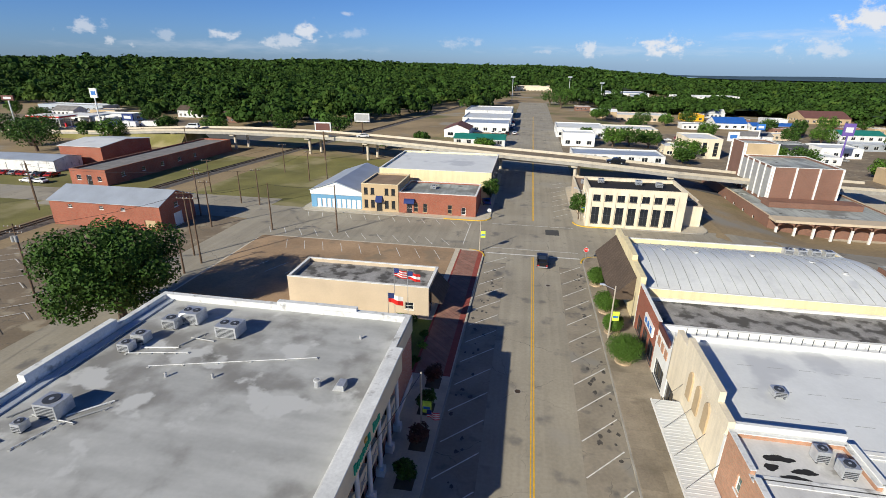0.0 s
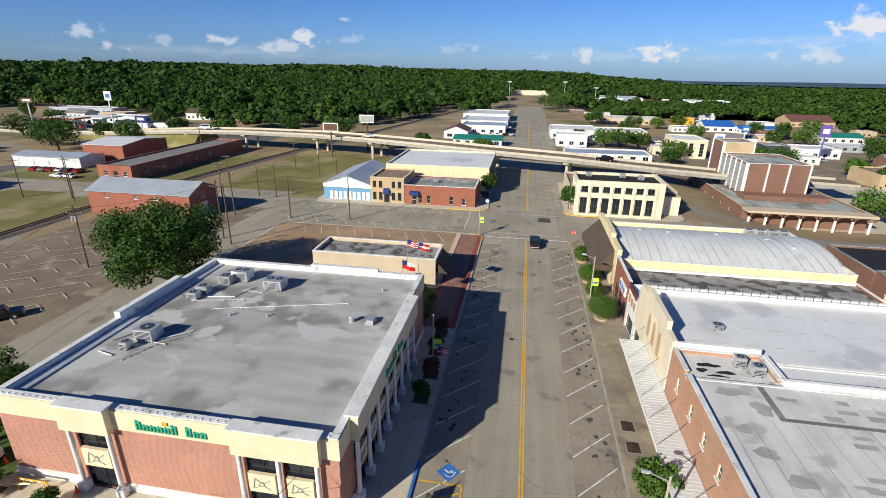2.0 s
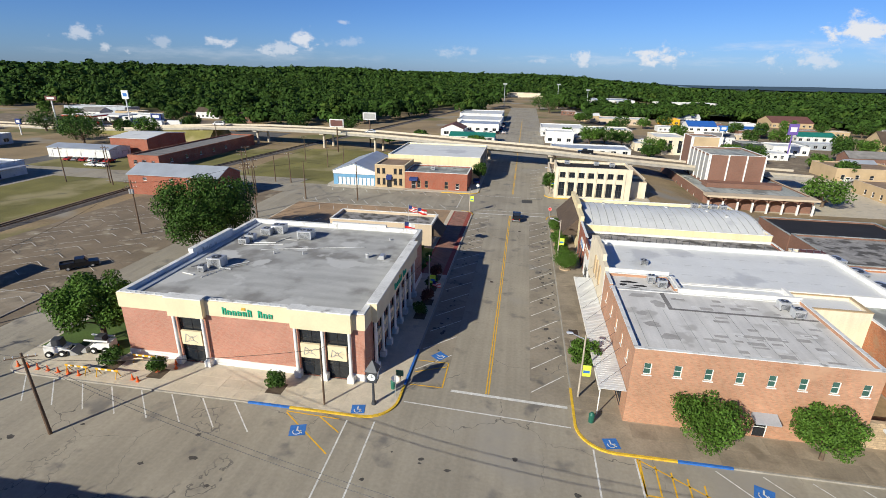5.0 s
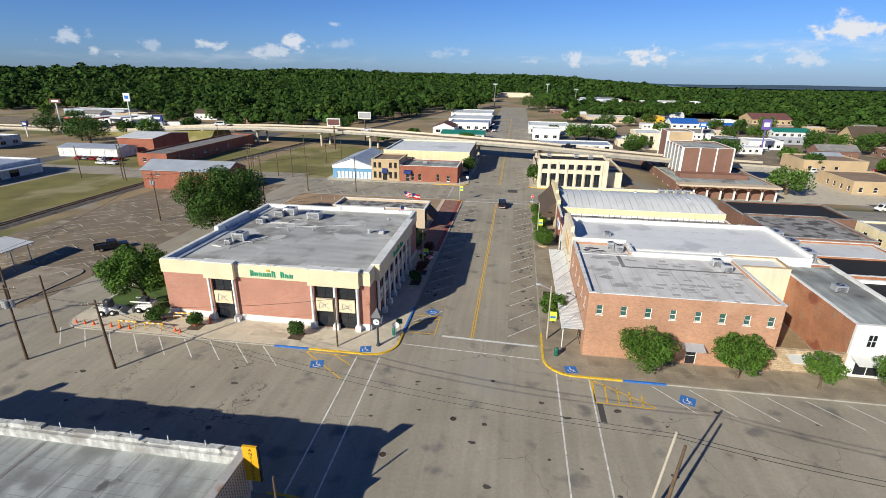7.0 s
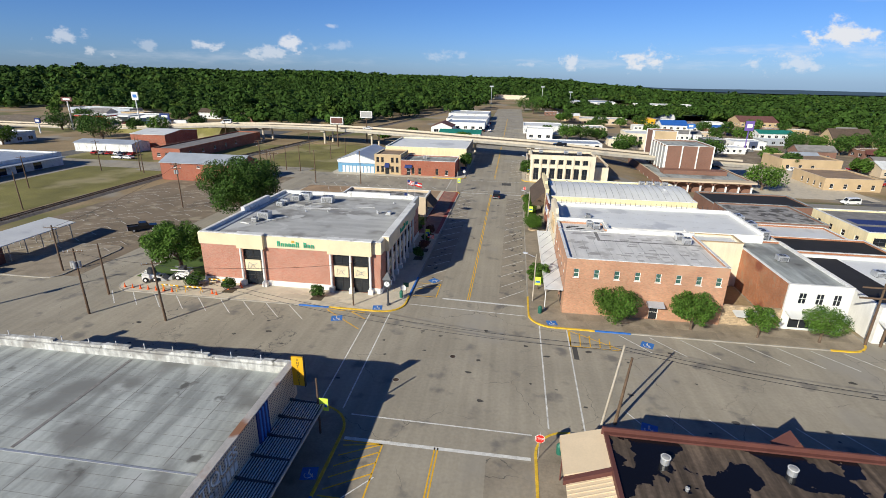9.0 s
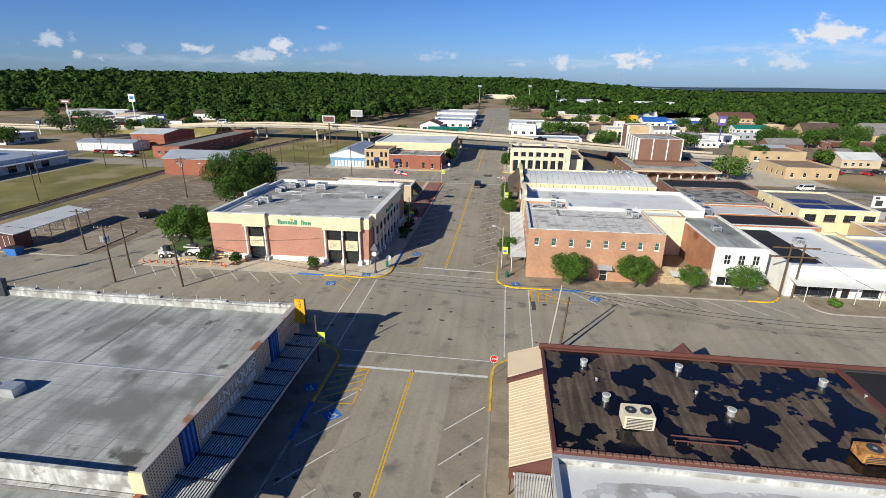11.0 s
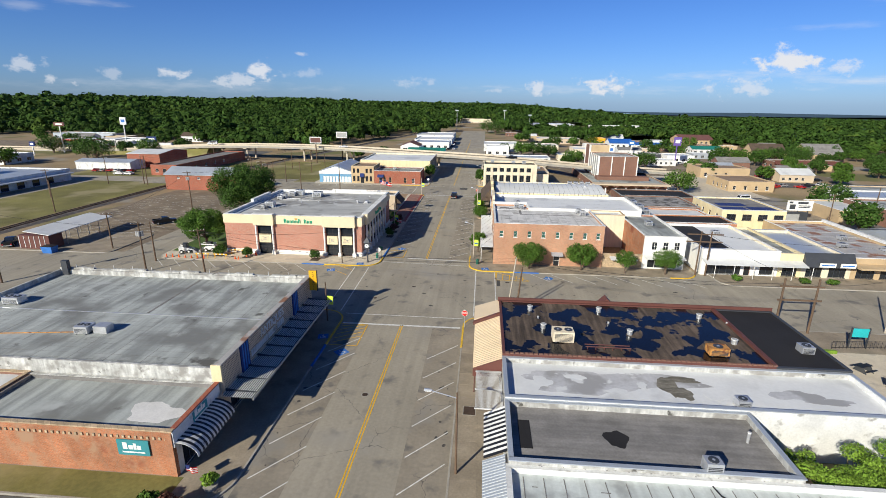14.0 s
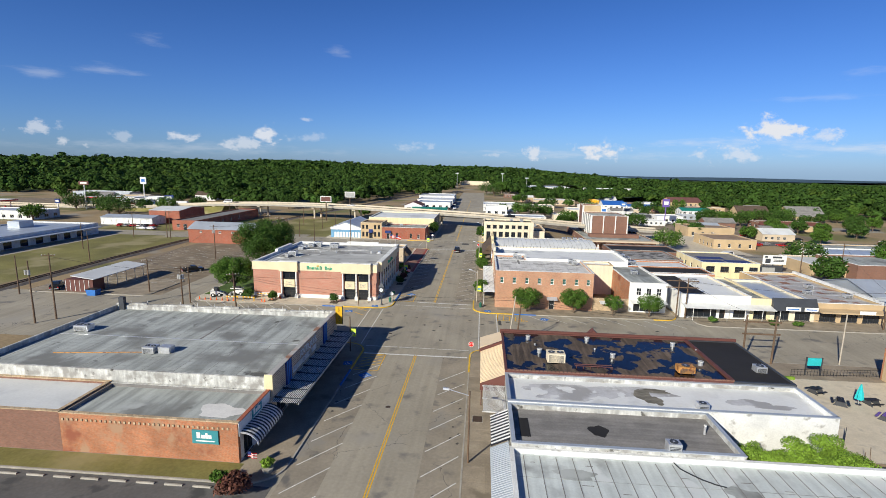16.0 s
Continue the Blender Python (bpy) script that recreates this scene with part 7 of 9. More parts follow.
for o in (-0.72, 0.72):
    bs = bmesh.new()
    for (xa, ya), (xb, yb) in zip(RAIL, RAIL[1:]):
        d = Vector((xb - xa, yb - ya, 0)).normalized()
        s = Vector((d.y, -d.x, 0))
        a, b = Vector((xa, ya, 0)) + s * o, Vector((xb, yb, 0)) + s * o
        loft(bs, [[p - s * 0.06 + Vector((0, 0, 0.36)), p + s * 0.06 + Vector((0, 0, 0.36)), p + s * 0.05 + Vector((0, 0, 0.55)), p - s * 0.05 + Vector((0, 0, 0.55))] for p in (a, b)])
    solid("rail", bs, "steel_dark", "rusty steel rail on gravel bed", "railway")
bs = bmesh.new()
for (xa, ya), (xb, yb) in zip(RAIL, RAIL[1:5]):
    L = math.hypot(xb - xa, yb - ya)
    for i in range(int(L / 0.9)):
        f = i * 0.9 / L
        cx, cy = xa + (xb - xa) * f, ya + (yb - ya) * f
        B(bs, cx - 1.25, cy - 0.12, 0.28, cx + 1.25, cy + 0.12, 0.37)
solid("rail_sleeper", bs, "pole_wood", "dark timber railway sleepers", "railway", "stuff")

# ---- road bridge ----
DECK = [(-330, 196, 0.1), (-250, 188, 0.6), (-190, 178, 3.0), (-145, 171, 6.0), (-116, 167, 7.0), (-83, 163.5, 7.2), (-58, 157, 7.2), (-35, 150, 7.0), (-11.5, 143, 6.7), (13, 137.5, 6.2), (40, 137, 4.2), (70, 141, 1.8), (100, 145, 0.15)]
ov = thing("road_bridge", "long pale concrete road bridge on columns across the street", "bridge", (0, 145, 0))
for nm, w0, w1, z0, z1, mt in (("deck", -5.5, 5.5, -0.9, -0.001, "kerb"), ("carriageway", -5.0, 5.0, 0.0, 0.03, "asphalt_lot"), ("parapet", -5.5, -5.15, 0.031, 0.8, "concrete"), ("parapet", 5.15, 5.5, 0.031, 0.8, "concrete")):
    rings = []
    for i, (x, y, z) in enumerate(DECK):
        xa, ya = DECK[max(0, i - 1)][:2]
        xb, yb = DECK[min(len(DECK) - 1, i + 1)][:2]
        d = Vector((xb - xa, yb - ya, 0)).normalized()
        s = Vector((-d.y, d.x, 0))
        p = Vector((x, y, z))
        rings.append([p + s * w0 + Vector((0, 0, z0)), p + s * w1 + Vector((0, 0, z0)), p + s * w1 + Vector((0, 0, z1)), p + s * w0 + Vector((0, 0, z1))])
    part(nm, loft(bmesh.new(), rings), mt, ov)
for i, (x, y, z) in enumerate(DECK[3:11]):
    xb, yb, _ = DECK[i + 4]
    for f in (0.0,):
        cx, cy = x + (xb - x) * f, y + (yb - y) * f
        if -9 < cx < 9:
            continue
        for s in (-3.2, 3.2):
            part("column", rod((cx + s * 0.25, cy + s, -0.1), (cx + s * 0.25, cy + s, z - 1.5), 0.5, n=12), "concrete", ov)
        part("pier_cap", loft(bmesh.new(), [[(cx - 1.6 - 0.6, cy - 4.8, z - 1.6), (cx - 0.4, cy - 4.8, z - 1.6), (cx - 0.4, cy - 4.8, z - 0.95), (cx - 2.2, cy - 4.8, z - 0.95)], [(cx + 0.6, cy + 4.8, z - 1.6), (cx + 2.2, cy + 4.8, z - 1.6), (cx + 2.2, cy + 4.8, z - 0.95), (cx + 0.4, cy + 4.8, z - 0.95)]]), "concrete", ov)
part("beam", loft(bmesh.new(), [[(-14, 139.5, 5.0), (14, 134, 4.6), (14, 134, 5.3), (-14, 139.5, 5.8)], [(-14, 139.9, 5.0), (14, 134.4, 4.6), (14, 134.4, 5.3), (-14, 139.9, 5.8)]]), "concrete", ov)
part("embankment", loft(bmesh.new(), [[(x, y - w, -0.1), (x, y + w, -0.1), (x, y + 5.4, z), (x, y - 5.4, z)] for x, y, z, w in ((-139, 170, 5.0, 11), (-165, 174, 3.6, 10), (-190, 178, 2.0, 8), (-250, 188, -0.05, 6))]), "dry_grass", ov, "grassy ramp of the bridge")
car(-62, 158.5, 105, "car_white", "white saloon car on the bridge", "saloon", 7.25)
car(24, 137.5, 85, "car_black", "black pickup truck on the bridge", "pickup", 5.45)
car(-140, 171, 100, "car_white", "white estate car on the bridge", "van", 6.5)

# ---- far town ----
FAR = [
    ("house", "red_roofed_shed", "white shed with red-brown gabled roof", -42, -30, 218, 234, 3.6, "white_paint", "shingle_maroon", 2.4, "y"),
    ("house", "green_roofed_shed", "low shed with green metal roof", -34, -12, 196, 208, 2.8, "white_dirty", "teal_roof", 1.4, "x"),
    ("flat", "white_workshop", "long white workshop with blue trim", -36, -12.5, 240, 262, 4.6, "white_paint", "metal_grey"),
    ("flat", "white_depot", "long white depot with metal roof", -40, -12.5, 268, 300, 4.4, "white_dirty", "metal_white"),
    ("flat", "far_white_depot", "long pale depot near the end of the street", -44, -14, 310, 345, 4.8, "white_dirty", "metal_white"),
    ("flat", "white_block_store", "white painted block store beside the street", 12.5, 26, 205, 216, 5.6, "white_paint", "roof_white"),
    ("flat", "pale_street_store", "long pale store with flat roof", 11, 34, 232, 256, 4.6, "white_dirty", "roof_white"),
    ("flat", "pale_rear_store", "long low pale store", 34.1, 62, 250, 268, 4.2, "cream_pale", "roof_white"),
    ("flat", "long_tan_store", "long tan store with flat roof behind a car park", 53, 98, 366, 388, 4.6, "beige", "roof_white"),
    ("flat", "grey_metal_store", "low store with grey metal roof below the bridge", 14, 46, 168, 182, 3.0, "white_dirty", "metal_grey"),
    ("flat", "yellow_restaurant", "bright yellow restaurant with flat roof", 110, 124, 380, 394, 4.6, "yellow_sign", "yellow_sign"),
    ("house", "blue_roof_restaurant", "white restaurant with bright blue hipped roof", 117, 136, 334, 352, 3.6, "white_paint", "blue_roof", 3.2, "x"),
    ("house", "blue_roof_wing", "white wing with bright blue roof", 136.1, 164, 326, 340, 3.2, "white_paint", "blue_roof", 1.6, "x"),
    ("house", "maroon_roof_office", "tan office with broad maroon shingle roof", 194, 224, 386, 412, 3.8, "tan_wall", "shingle_maroon", 4.2, "x"),
    ("house", "green_roof_store", "pale store with green metal roof", 168, 190, 292, 306, 3.4, "white_dirty", "teal_roof", 2.0, "x"),
    ("flat", "pale_blue_store", "small pale blue metal store", 154, 176, 256, 268, 3.2, "metal_grey", "metal_white"),
    ("flat", "white_mart", "white shop with awnings beside the lot", 128, 145, 231, 246, 4.4, "white_paint", "metal_white"),
    ("flat", "rust_front_shop", "dark shop front with rust-red sign pier", 116, 127, 240, 252, 4.2, "dark_metal", "roof_grey"),
    ("flat", "three_storey_cream", "cream office with tall slit windows", 67, 81, 216, 236, 8.6, "cream_pale", "roof_white"),
    ("flat", "cream_wing", "low cream wing of the office", 57, 66.9, 214, 226, 4.6, "cream_pale", "roof_white"),
    ("house", "grey_roof_house", "large house with steep grey roof", 194, 216, 258, 274, 4.2, "tan_wall", "shingle_brown", 6.0, "x"),
    ("house", "steep_roof_house", "house with steep grey-brown roof and gables", 228, 252, 256, 274, 4.2, "tan_wall", "roof_charcoal", 6.5, "x"),
    ("house", "white_gable_house", "white house with dark roof among trees", 216, 228, 290, 302, 4.6, "white_paint", "roof_charcoal", 4.0, "x"),
    ("flat", "orange_strip_shop", "long strip of shops with orange-brown sloped roof edge", 182, 222, 210, 222, 4.0, "brick_brown", "roof_brown"),
    ("flat", "long_filling_store", "filling station store with flat white roof", -330, -280, 274, 288, 4.2, "metal_grey", "metal_white"),
    ("flat", "filling_shop", "low filling station shop", -250, -226, 232, 244, 4.0, "white_dirty", "roof_white"),
    ("house", "white_far_barn", "white barn roof among the trees", -214, -190, 330, 350, 4.0, "white_paint", "metal_white", 2.0, "x"),
    ("house", "red_far_store", "small red store with pale roof", -262, -246, 300, 310, 3.4, "brick_red", "metal_white", 1.4, "x"),
    ("flat", "grey_far_mill", "far grey mill roofs beyond the town", 60, 140, 640, 690, 6.0, "white_dirty", "metal_grey"),
    ("flat", "white_far_mill", "far white mill building", 150, 215, 560, 590, 8.0, "white_paint", "metal_white"),
    ("flat", "far_school", "far pale school building at the end of the street", -26, 26, 640, 660, 7.0, "cream_pale", "roof_brown"),
    ("flat", "low_blue_roof_store", "low store with blue-grey metal roof", 140, 176, 84, 100, 3.6, "white_dirty", "metal_grey"),
    ("flat", "pale_garage", "low pale garage in the yards", 152, 190, 108, 124, 3.6, "tan_wall", "roof_grey"),
    ("flat", "grey_garage", "long grey garage in the yards", 150, 200, 60, 76, 3.8, "brick_brown", "metal_white"),
    ("flat", "red_dark_store", "dark red store in the yards", 196, 224, 120, 136, 4.0, "brick_brown", "roof_charcoal"),
    ("flat", "far_left_depot", "white depot beyond the railway", -260, -215, 120, 136, 4.4, "white_dirty", "metal_grey"),
]
for kind, nm, lab, x0, x1, y0, y1, h, wall, roof, *more in FAR:
    op = {}
    for side, a, b in (("S", x0, x1), ("W" if x0 > 0 else "E", y0, y1)):
        n = max(2, int((b - a) / 4.2))
        pitch = (b - a) / n
        op[side] = [(a + pitch * (i + 0.28), a + pitch * (i + 0.72), 0.8, 2.4, "window", "white_paint", "glass", 2, 1) for i in range(n)]
        if h > 8:
            op[side] = [(a + pitch * (i + 0.3), a + pitch * (i + 0.7), 1.0, 7.0, "window", "cream_pale", "glass", 1, 4) for i in range(n)]
    if kind == "house":
        house(nm, lab, x0, x1, y0, y1, h, wall, roof, more[0], more[1], op, sills=False)
    else:
        ob = building(nm, lab, x0, x1, y0, y1, h, wall, roof, 0.35, "white_dirty", op, sills=False)
        if nm == "orange_strip_shop":
            part("sloped_edge", slice_x(bmesh.new(), [(y0 - 0.01, 2.6), (y0 - 2.4, 2.6), (y0 - 0.01, 4.6)], x0, x1), "maroon", ob)
        if nm == "filling_shop":
            part("pump_canopy", box(x0 + 2, y0 - 22, 4.6, x1 - 2, y0 - 8, 5.3), "white_paint", ob)
            for cx in (x0 + 4, x1 - 4):
                for cy in (y0 - 20, y0 - 10):
                    part("canopy_post", rod((cx, cy, -0.1), (cx, cy, 4.6), 0.25), "white_paint", ob)

def fuel_canopy(x, y, w, d, label):
    root = thing("fuel_canopy", label, "canopy", (x, y, 0), "fuel canopies")
    part("fascia", box(x - w / 2, y - d / 2, 4.9, x + w / 2, y + d / 2, 5.6), "red", root, "red edge band")
    part("deck", box(x - w / 2 + 0.1, y - d / 2 + 0.1, 5.601, x + w / 2 - 0.1, y + d / 2 - 0.1, 5.75), "white_paint", root)
    for sx in (-0.36, 0.36):
        for sy in (-0.3, 0.3):
            part("post", rod((x + sx * w, y + sy * d, -0.1), (x + sx * w, y + sy * d, 4.9), 0.25), "white_paint", root)
    for sx in (-0.36, 0.36):
        part("pump", box(x + sx * w - 0.4, y - 0.3, -0.02, x + sx * w + 0.4, y + 0.3, 1.9), "red", root)


fuel_canopy(-286, 166, 22, 12, "red-edged fuel canopy on white posts")
fuel_canopy(-246, 206, 20, 11, "pale fuel canopy with red edge beside the highway")


def caravan(x, y, turn, label):
    root = thing("camper_van", label, "camper", (0, 0, 0), "parked campers")
    part("body", slice_x(bmesh.new(), [(-4, 0.6), (3.4, 0.6), (4.0, 1.2), (3.9, 2.2), (3.3, 3.1), (-3.9, 3.1), (-4, 2.9)], -1.2, 1.2), "car_white", root)
    part("stripe", box(1.201, -3.8, 1.3, 1.22, 3.4, 1.6), "car_grey", root)
    for yy in (-1.6, 0.2):
        part("window", box(1.201, yy, 1.8, 1.225, yy + 1.1, 2.5), "glass", root)
    for sx in (-1, 1):
        for yy in (-2.2, 2.4):
            part("wheel", rod((sx * 0.9, yy, 0.42), (sx * 1.22, yy, 0.42), 0.42, n=12), "tyre", root)
    root.matrix_basis = pose(x, y, 0, 0, 0, turn)


for i, (x, y, a) in enumerate(((-268, 228, 80), (-258, 232, 95), (-244, 224, 100), (-234, 230, 85), (-206, 212, 90), (-198, 216, 100))):
    caravan(x, y, a, "white camper van parked on the forecourt")

rng = random.Random(21)
TOWN = []
for i in range(46):
    x, y = rng.uniform(120, 330), rng.uniform(20, 215)
    if any(abs(x - a) < 26 and abs(y - b) < 17 for a, b in TOWN) or any(f[3] - 8 < x < f[4] + 20 and f[5] - 8 < y < f[6] + 14 for f in FAR) or x < 150 and y < 70 or x < 190 and y < 140:
        continue
    TOWN.append((x, y))
for i in range(30):
    x, y = rng.uniform(28, 150), rng.uniform(318, 620)
    if any(abs(x - a) < 24 and abs(y - b) < 17 for a, b in TOWN) or any(f[3] - 20 < x < f[4] + 8 and f[5] - 14 < y < f[6] + 8 for f in FAR):
        continue
    TOWN.append((x, y))
for i in range(60):
    x, y = rng.choice((rng.uniform(30, 150), rng.uniform(-330, -175), rng.uniform(120, 230))), rng.uniform(205, 400)
    if x < 0 and not (232 < y < 262) or any(abs(x - a) < 22 and abs(y - b) < 15 for a, b in TOWN) or any(f[3] - 19 < x < f[4] + 5 and f[5] - 13 < y < f[6] + 6 for f in FAR):
        continue
    TOWN.append((x, y))
for x, y in TOWN:
    w, d, h = rng.uniform(10, 18), rng.uniform(8, 12), rng.uniform(3.0, 4.4)
    wall, word = rng.choice((("white_dirty", "white"), ("tan_wall", "tan"), ("brick_brown", "brown brick"), ("beige", "beige")))
    roof, rword = rng.choice((("metal_white", "pale metal"), ("roof_charcoal", "dark"), ("shingle_brown", "brown shingle"), ("metal_grey", "grey metal"), ("roof_white", "white")))
    op = {"S": [(x + 1.2 + 3 * k, x + 2.6 + 3 * k, 0.9, 2.2) for k in range(int(w / 3) - 0)][:int((w - 1.5) / 3)]}
    if rng.random() < 0.5:
        house("town_house", "small %s house with %s roof" % (word, rword), x, x + w, y, y + d, h, wall, roof, rng.uniform(1.4, 3.0), "x", op, "house", sills=False)
    else:
        building("town_store", "low %s store with flat %s roof" % (word, rword), x, x + w, y, y + d, h, wall, roof, 0.3, "white_dirty", op, category="store", sills=False)

# tall roadside signs, billboards, floodlight masts
def mast_sign(x, y, h, w, hh, colour, label):
    root = thing("pole_sign", label, "sign", (x, y, 0), "roadside signs")
    part("pole", rod((x, y, -0.2), (x, y, h), 0.35, 0.3), "white_paint" if colour != "purple" else "purple", root)
    part("panel", box(x - w / 2, y - 0.3, h, x + w / 2, y + 0.3, h + hh), colour, root)
    part("logo_shape", box(x - w * 0.32, y - 0.34, h + hh * 0.3, x + w * 0.32, y - 0.302, h + hh * 0.7), "white_paint" if colour != "white_paint" else "line_blue", root)


mast_sign(-236, 178, 15, 6.5, 2.2, "maroon", "tall roadside sign with red oval shape")
mast_sign(-216, 204, 15, 4, 4.5, "white_paint", "tall roadside sign with pale panel")
mast_sign(-238, 160, 5, 3, 2.5, "blue_dark", "blue roadside price sign")
mast_sign(126.4, 213, 12, 4.2, 5.0, "purple", "tall purple roadside sign")
mast_sign(114, 262, 8, 4, 3, "line_blue", "blue restaurant pole sign")
mast_sign(96, 246, 4, 5, 4.5, "white_paint", "white roadside sign panel")
mast_sign(-196, 200, 5, 6, 3.2, "blue_dark", "blue roadside billboard panel")
for x, y, z in ((-74, 151, 10), (-66, 170, 11.5)):
    root = thing("billboard", "weathered grey billboard on a wooden pole", "billboard", (x, y, 0), "bridge billboards")
    part("post", rod((x, y, -0.2), (x, y, z), 0.3), "pole_wood", root)
    part("panel", box(x - 3, y - 0.2, z, x + 3, y + 0.2, z + 3.2), "white_dirty", root)
    part("picture_block", box(x - 2.6, y - 0.23, z + 0.4, x + 2.6, y - 0.202, z + 2.8), "maroon" if z < 11 else "grey_metal", root)
for x, y in ((-20, 470), (34, 500), (62, 480)):
    root = thing("floodlight_mast", "tall pale sports floodlight mast", "floodlight", (x, y, 0), "floodlight masts")
    part("mast", rod((x, y, -0.2), (x, y, 21), 0.35, 0.2), "galv", root)
    part("lamp_bar", box(x - 2, y - 0.3, 21, x + 2, y + 0.3, 22.2), "galv", root)

# parked vehicles
PAINTS = ["car_white", "car_grey", "car_black", "car_blue", "car_red", "car_white", "car_grey"]
rng = random.Random(7)
spots = [(-158 + 3.2 * i, 107, 8, "saloon") for i in range(6)] + [(-142 + 4.0 * i, 99.5, 84, "saloon") for i in range(2)]
spots += [(-290 + 6.5 * i, 224 + rng.uniform(-8, 8), rng.uniform(60, 120), rng.choice(["van", "pickup", "saloon"])) for i in range(8)]
spots += [(-230 + 5.2 * i, 214 + rng.uniform(-5, 5), rng.uniform(0, 180), rng.choice(["van", "saloon"])) for i in range(6)]
spots += [(-250 + 14 * i, 195 + rng.uniform(-5, 5), 95, rng.choice(["van", "saloon"])) for i in range(7)]
spots += [(-20 + 3.6 * i, 236, 0, "saloon") for i in range(4)] + [(-13 + 1.5 * (i % 2), 250 + 7 * i, 5, "saloon") for i in range(7)]
spots += [(44 + 7 * i, 274 + rng.uniform(-6, 6), rng.uniform(0, 180), "saloon") for i in range(6)]
spots += [(100 + 6.5 * i, 226 + rng.uniform(-5, 5), 90, "saloon") for i in range(6)]
spots += [(126 + 7.0 * i, 170 + rng.uniform(-12, 8), rng.uniform(0, 180), rng.choice(["pickup", "saloon"])) for i in range(9)]
spots += [(130 + 6.0 * i, 140 + rng.uniform(-7, 7), rng.uniform(0, 180), rng.choice(["pickup", "saloon"])) for i in range(8)]
spots += [(118 + 6.0 * i, 62 + rng.uniform(-2, 2), rng.uniform(70, 110), "saloon") for i in range(5)]
for i, (x, y, a, k) in enumerate(spots):
    p = PAINTS[rng.randrange(len(PAINTS))]
    word = {"car_white": "white", "car_grey": "silver", "car_black": "black", "car_blue": "dark blue", "car_red": "red"}[p]
    car(x, y, a, p, "%s %s parked on tarmac" % (word, {"saloon": "saloon car", "van": "delivery van", "pickup": "pickup truck"}[k]), k)
car(-70.5, 22, -45, "car_black", "black pickup parked in the brown car park", "pickup")
car(-90.5, -0.5, 30, "car_black", "dark old pickup beside the open shed", "pickup", 0.14)
car(-11.6, 104.5, 10, "car_blue", "dark blue saloon parked by the trees", "saloon")
car(33.5, 74, 20, "car_white", "white saloon parked behind the hall", "saloon")
car(109, 96, 100, "car_white", "white delivery van parked by the tan office", "van")
car(1.6, 67, 0, "car_black", "dark pickup waiting at the far crossing", "pickup")

# ---- poles, lamps, wires ----
POLES = [(-60.5, 58.5, 12, 2, 0), (-57.0, 55.5, 12, 1, 0), (-74.5, 80.5, 11, 2, 0), (-67.5, 74, 10, 1, 0), (-57.0, 51, 7, 1, 0), (-113.5, 76.8, 11, 1, 0), (-53.8, 74.5, 10, 0, 0), (-65.4, 118.5, 9, 1, 0), (-57, 112, 9, 0, 0), (-40, 75.8, 10, 0, 0), (-66.2, 91.5, 9, 1, 0), (-71.4, 92, 8, 0, 0), (-94.7, -6, 9, 0, 0), (-67.3, -0.5, 8, 1, 0), (-128, 50.4, 9, 1, 0), (-129.4, 77.3, 10, 1, 0), (-116.4, 79, 11, 0, 0), (-74, 40, 11, 2, 2), (-53.2, -7.0, 8, 0, 0), (-71.6, -21.2, 13, 1, 0), (-73.5, -23.8, 12, 0, 2), (-109, 31, 9, 0, 0), (-85, 100, 9, 1, 0), (-78, 128, 9, 1, 0), (-128, 150, 10, 1, 0), (98, 33, 10, 2, 0), (112, 38, 11, 0, 0), (90, -6.5, 8, 1, 0)]
for x, y, h, arms, cans in POLES:
    utility_pole(x, y, h, "dark wooden utility pole with crossarms" if arms else "plain dark wooden pole", arms, 0.2, 0.0, "pole_wood", cans)
utility_pole(-51.0, -13.0, 9.5, "utility pole with blue-grey transformers at the kerb", 1, 0.3, 0.0, "pole_wood", 3)
utility_pole(-39.5, -13.0, 8.6, "leaning utility pole with single crossarm", 1, 0.5, 0.0, "pole_wood", 0, "utility poles", -0.4)
utility_pole(15.2, -25.2, 9.0, "pale weathered utility pole at the corner", 0, 0, 0.14, "pole_pale", 0, "utility poles", 1.0)
utility_pole(16.6, -24.6, 7.5, "thin brown service pole at the corner", 0, 0, 0.0, "pole_wood", 0, "utility poles", 0.6)
utility_pole(68.5, -26.0, 8.5, "pale straight steel pole by the kerb", 0, 0, 0.0, "pole_pale")
hp = thing("double_pole", "wooden double-pole frame with two crossbeams", "utility pole", (54.8, -27.5, 0))
for xx in (52.6, 57.1):
    part("post", rod((xx, -27.5, -0.2), (xx, -27.5, 8.2), 0.17, 0.13), "pole_wood", hp)
for z in (5.0, 7.0):
    part("crossbeam", box(52.0, -27.75, z, 57.8, -27.64, z + 0.25), "pole_wood", hp)
hp2 = thing("double_pole", "wooden double-pole frame in the alley", "utility pole", (51.9, 20, 0))
for xx in (51.2, 53.0):
    part("post", rod((xx, -4, 0.0), (xx, -4, 8.6), 0.16, 0.12), "pole_wood", hp2)
for z in (6.6, 8.0):
    part("crossbeam", box(48.6, -4.3, z, 55.0, -4.17, z + 0.2), "pole_wood", hp2)


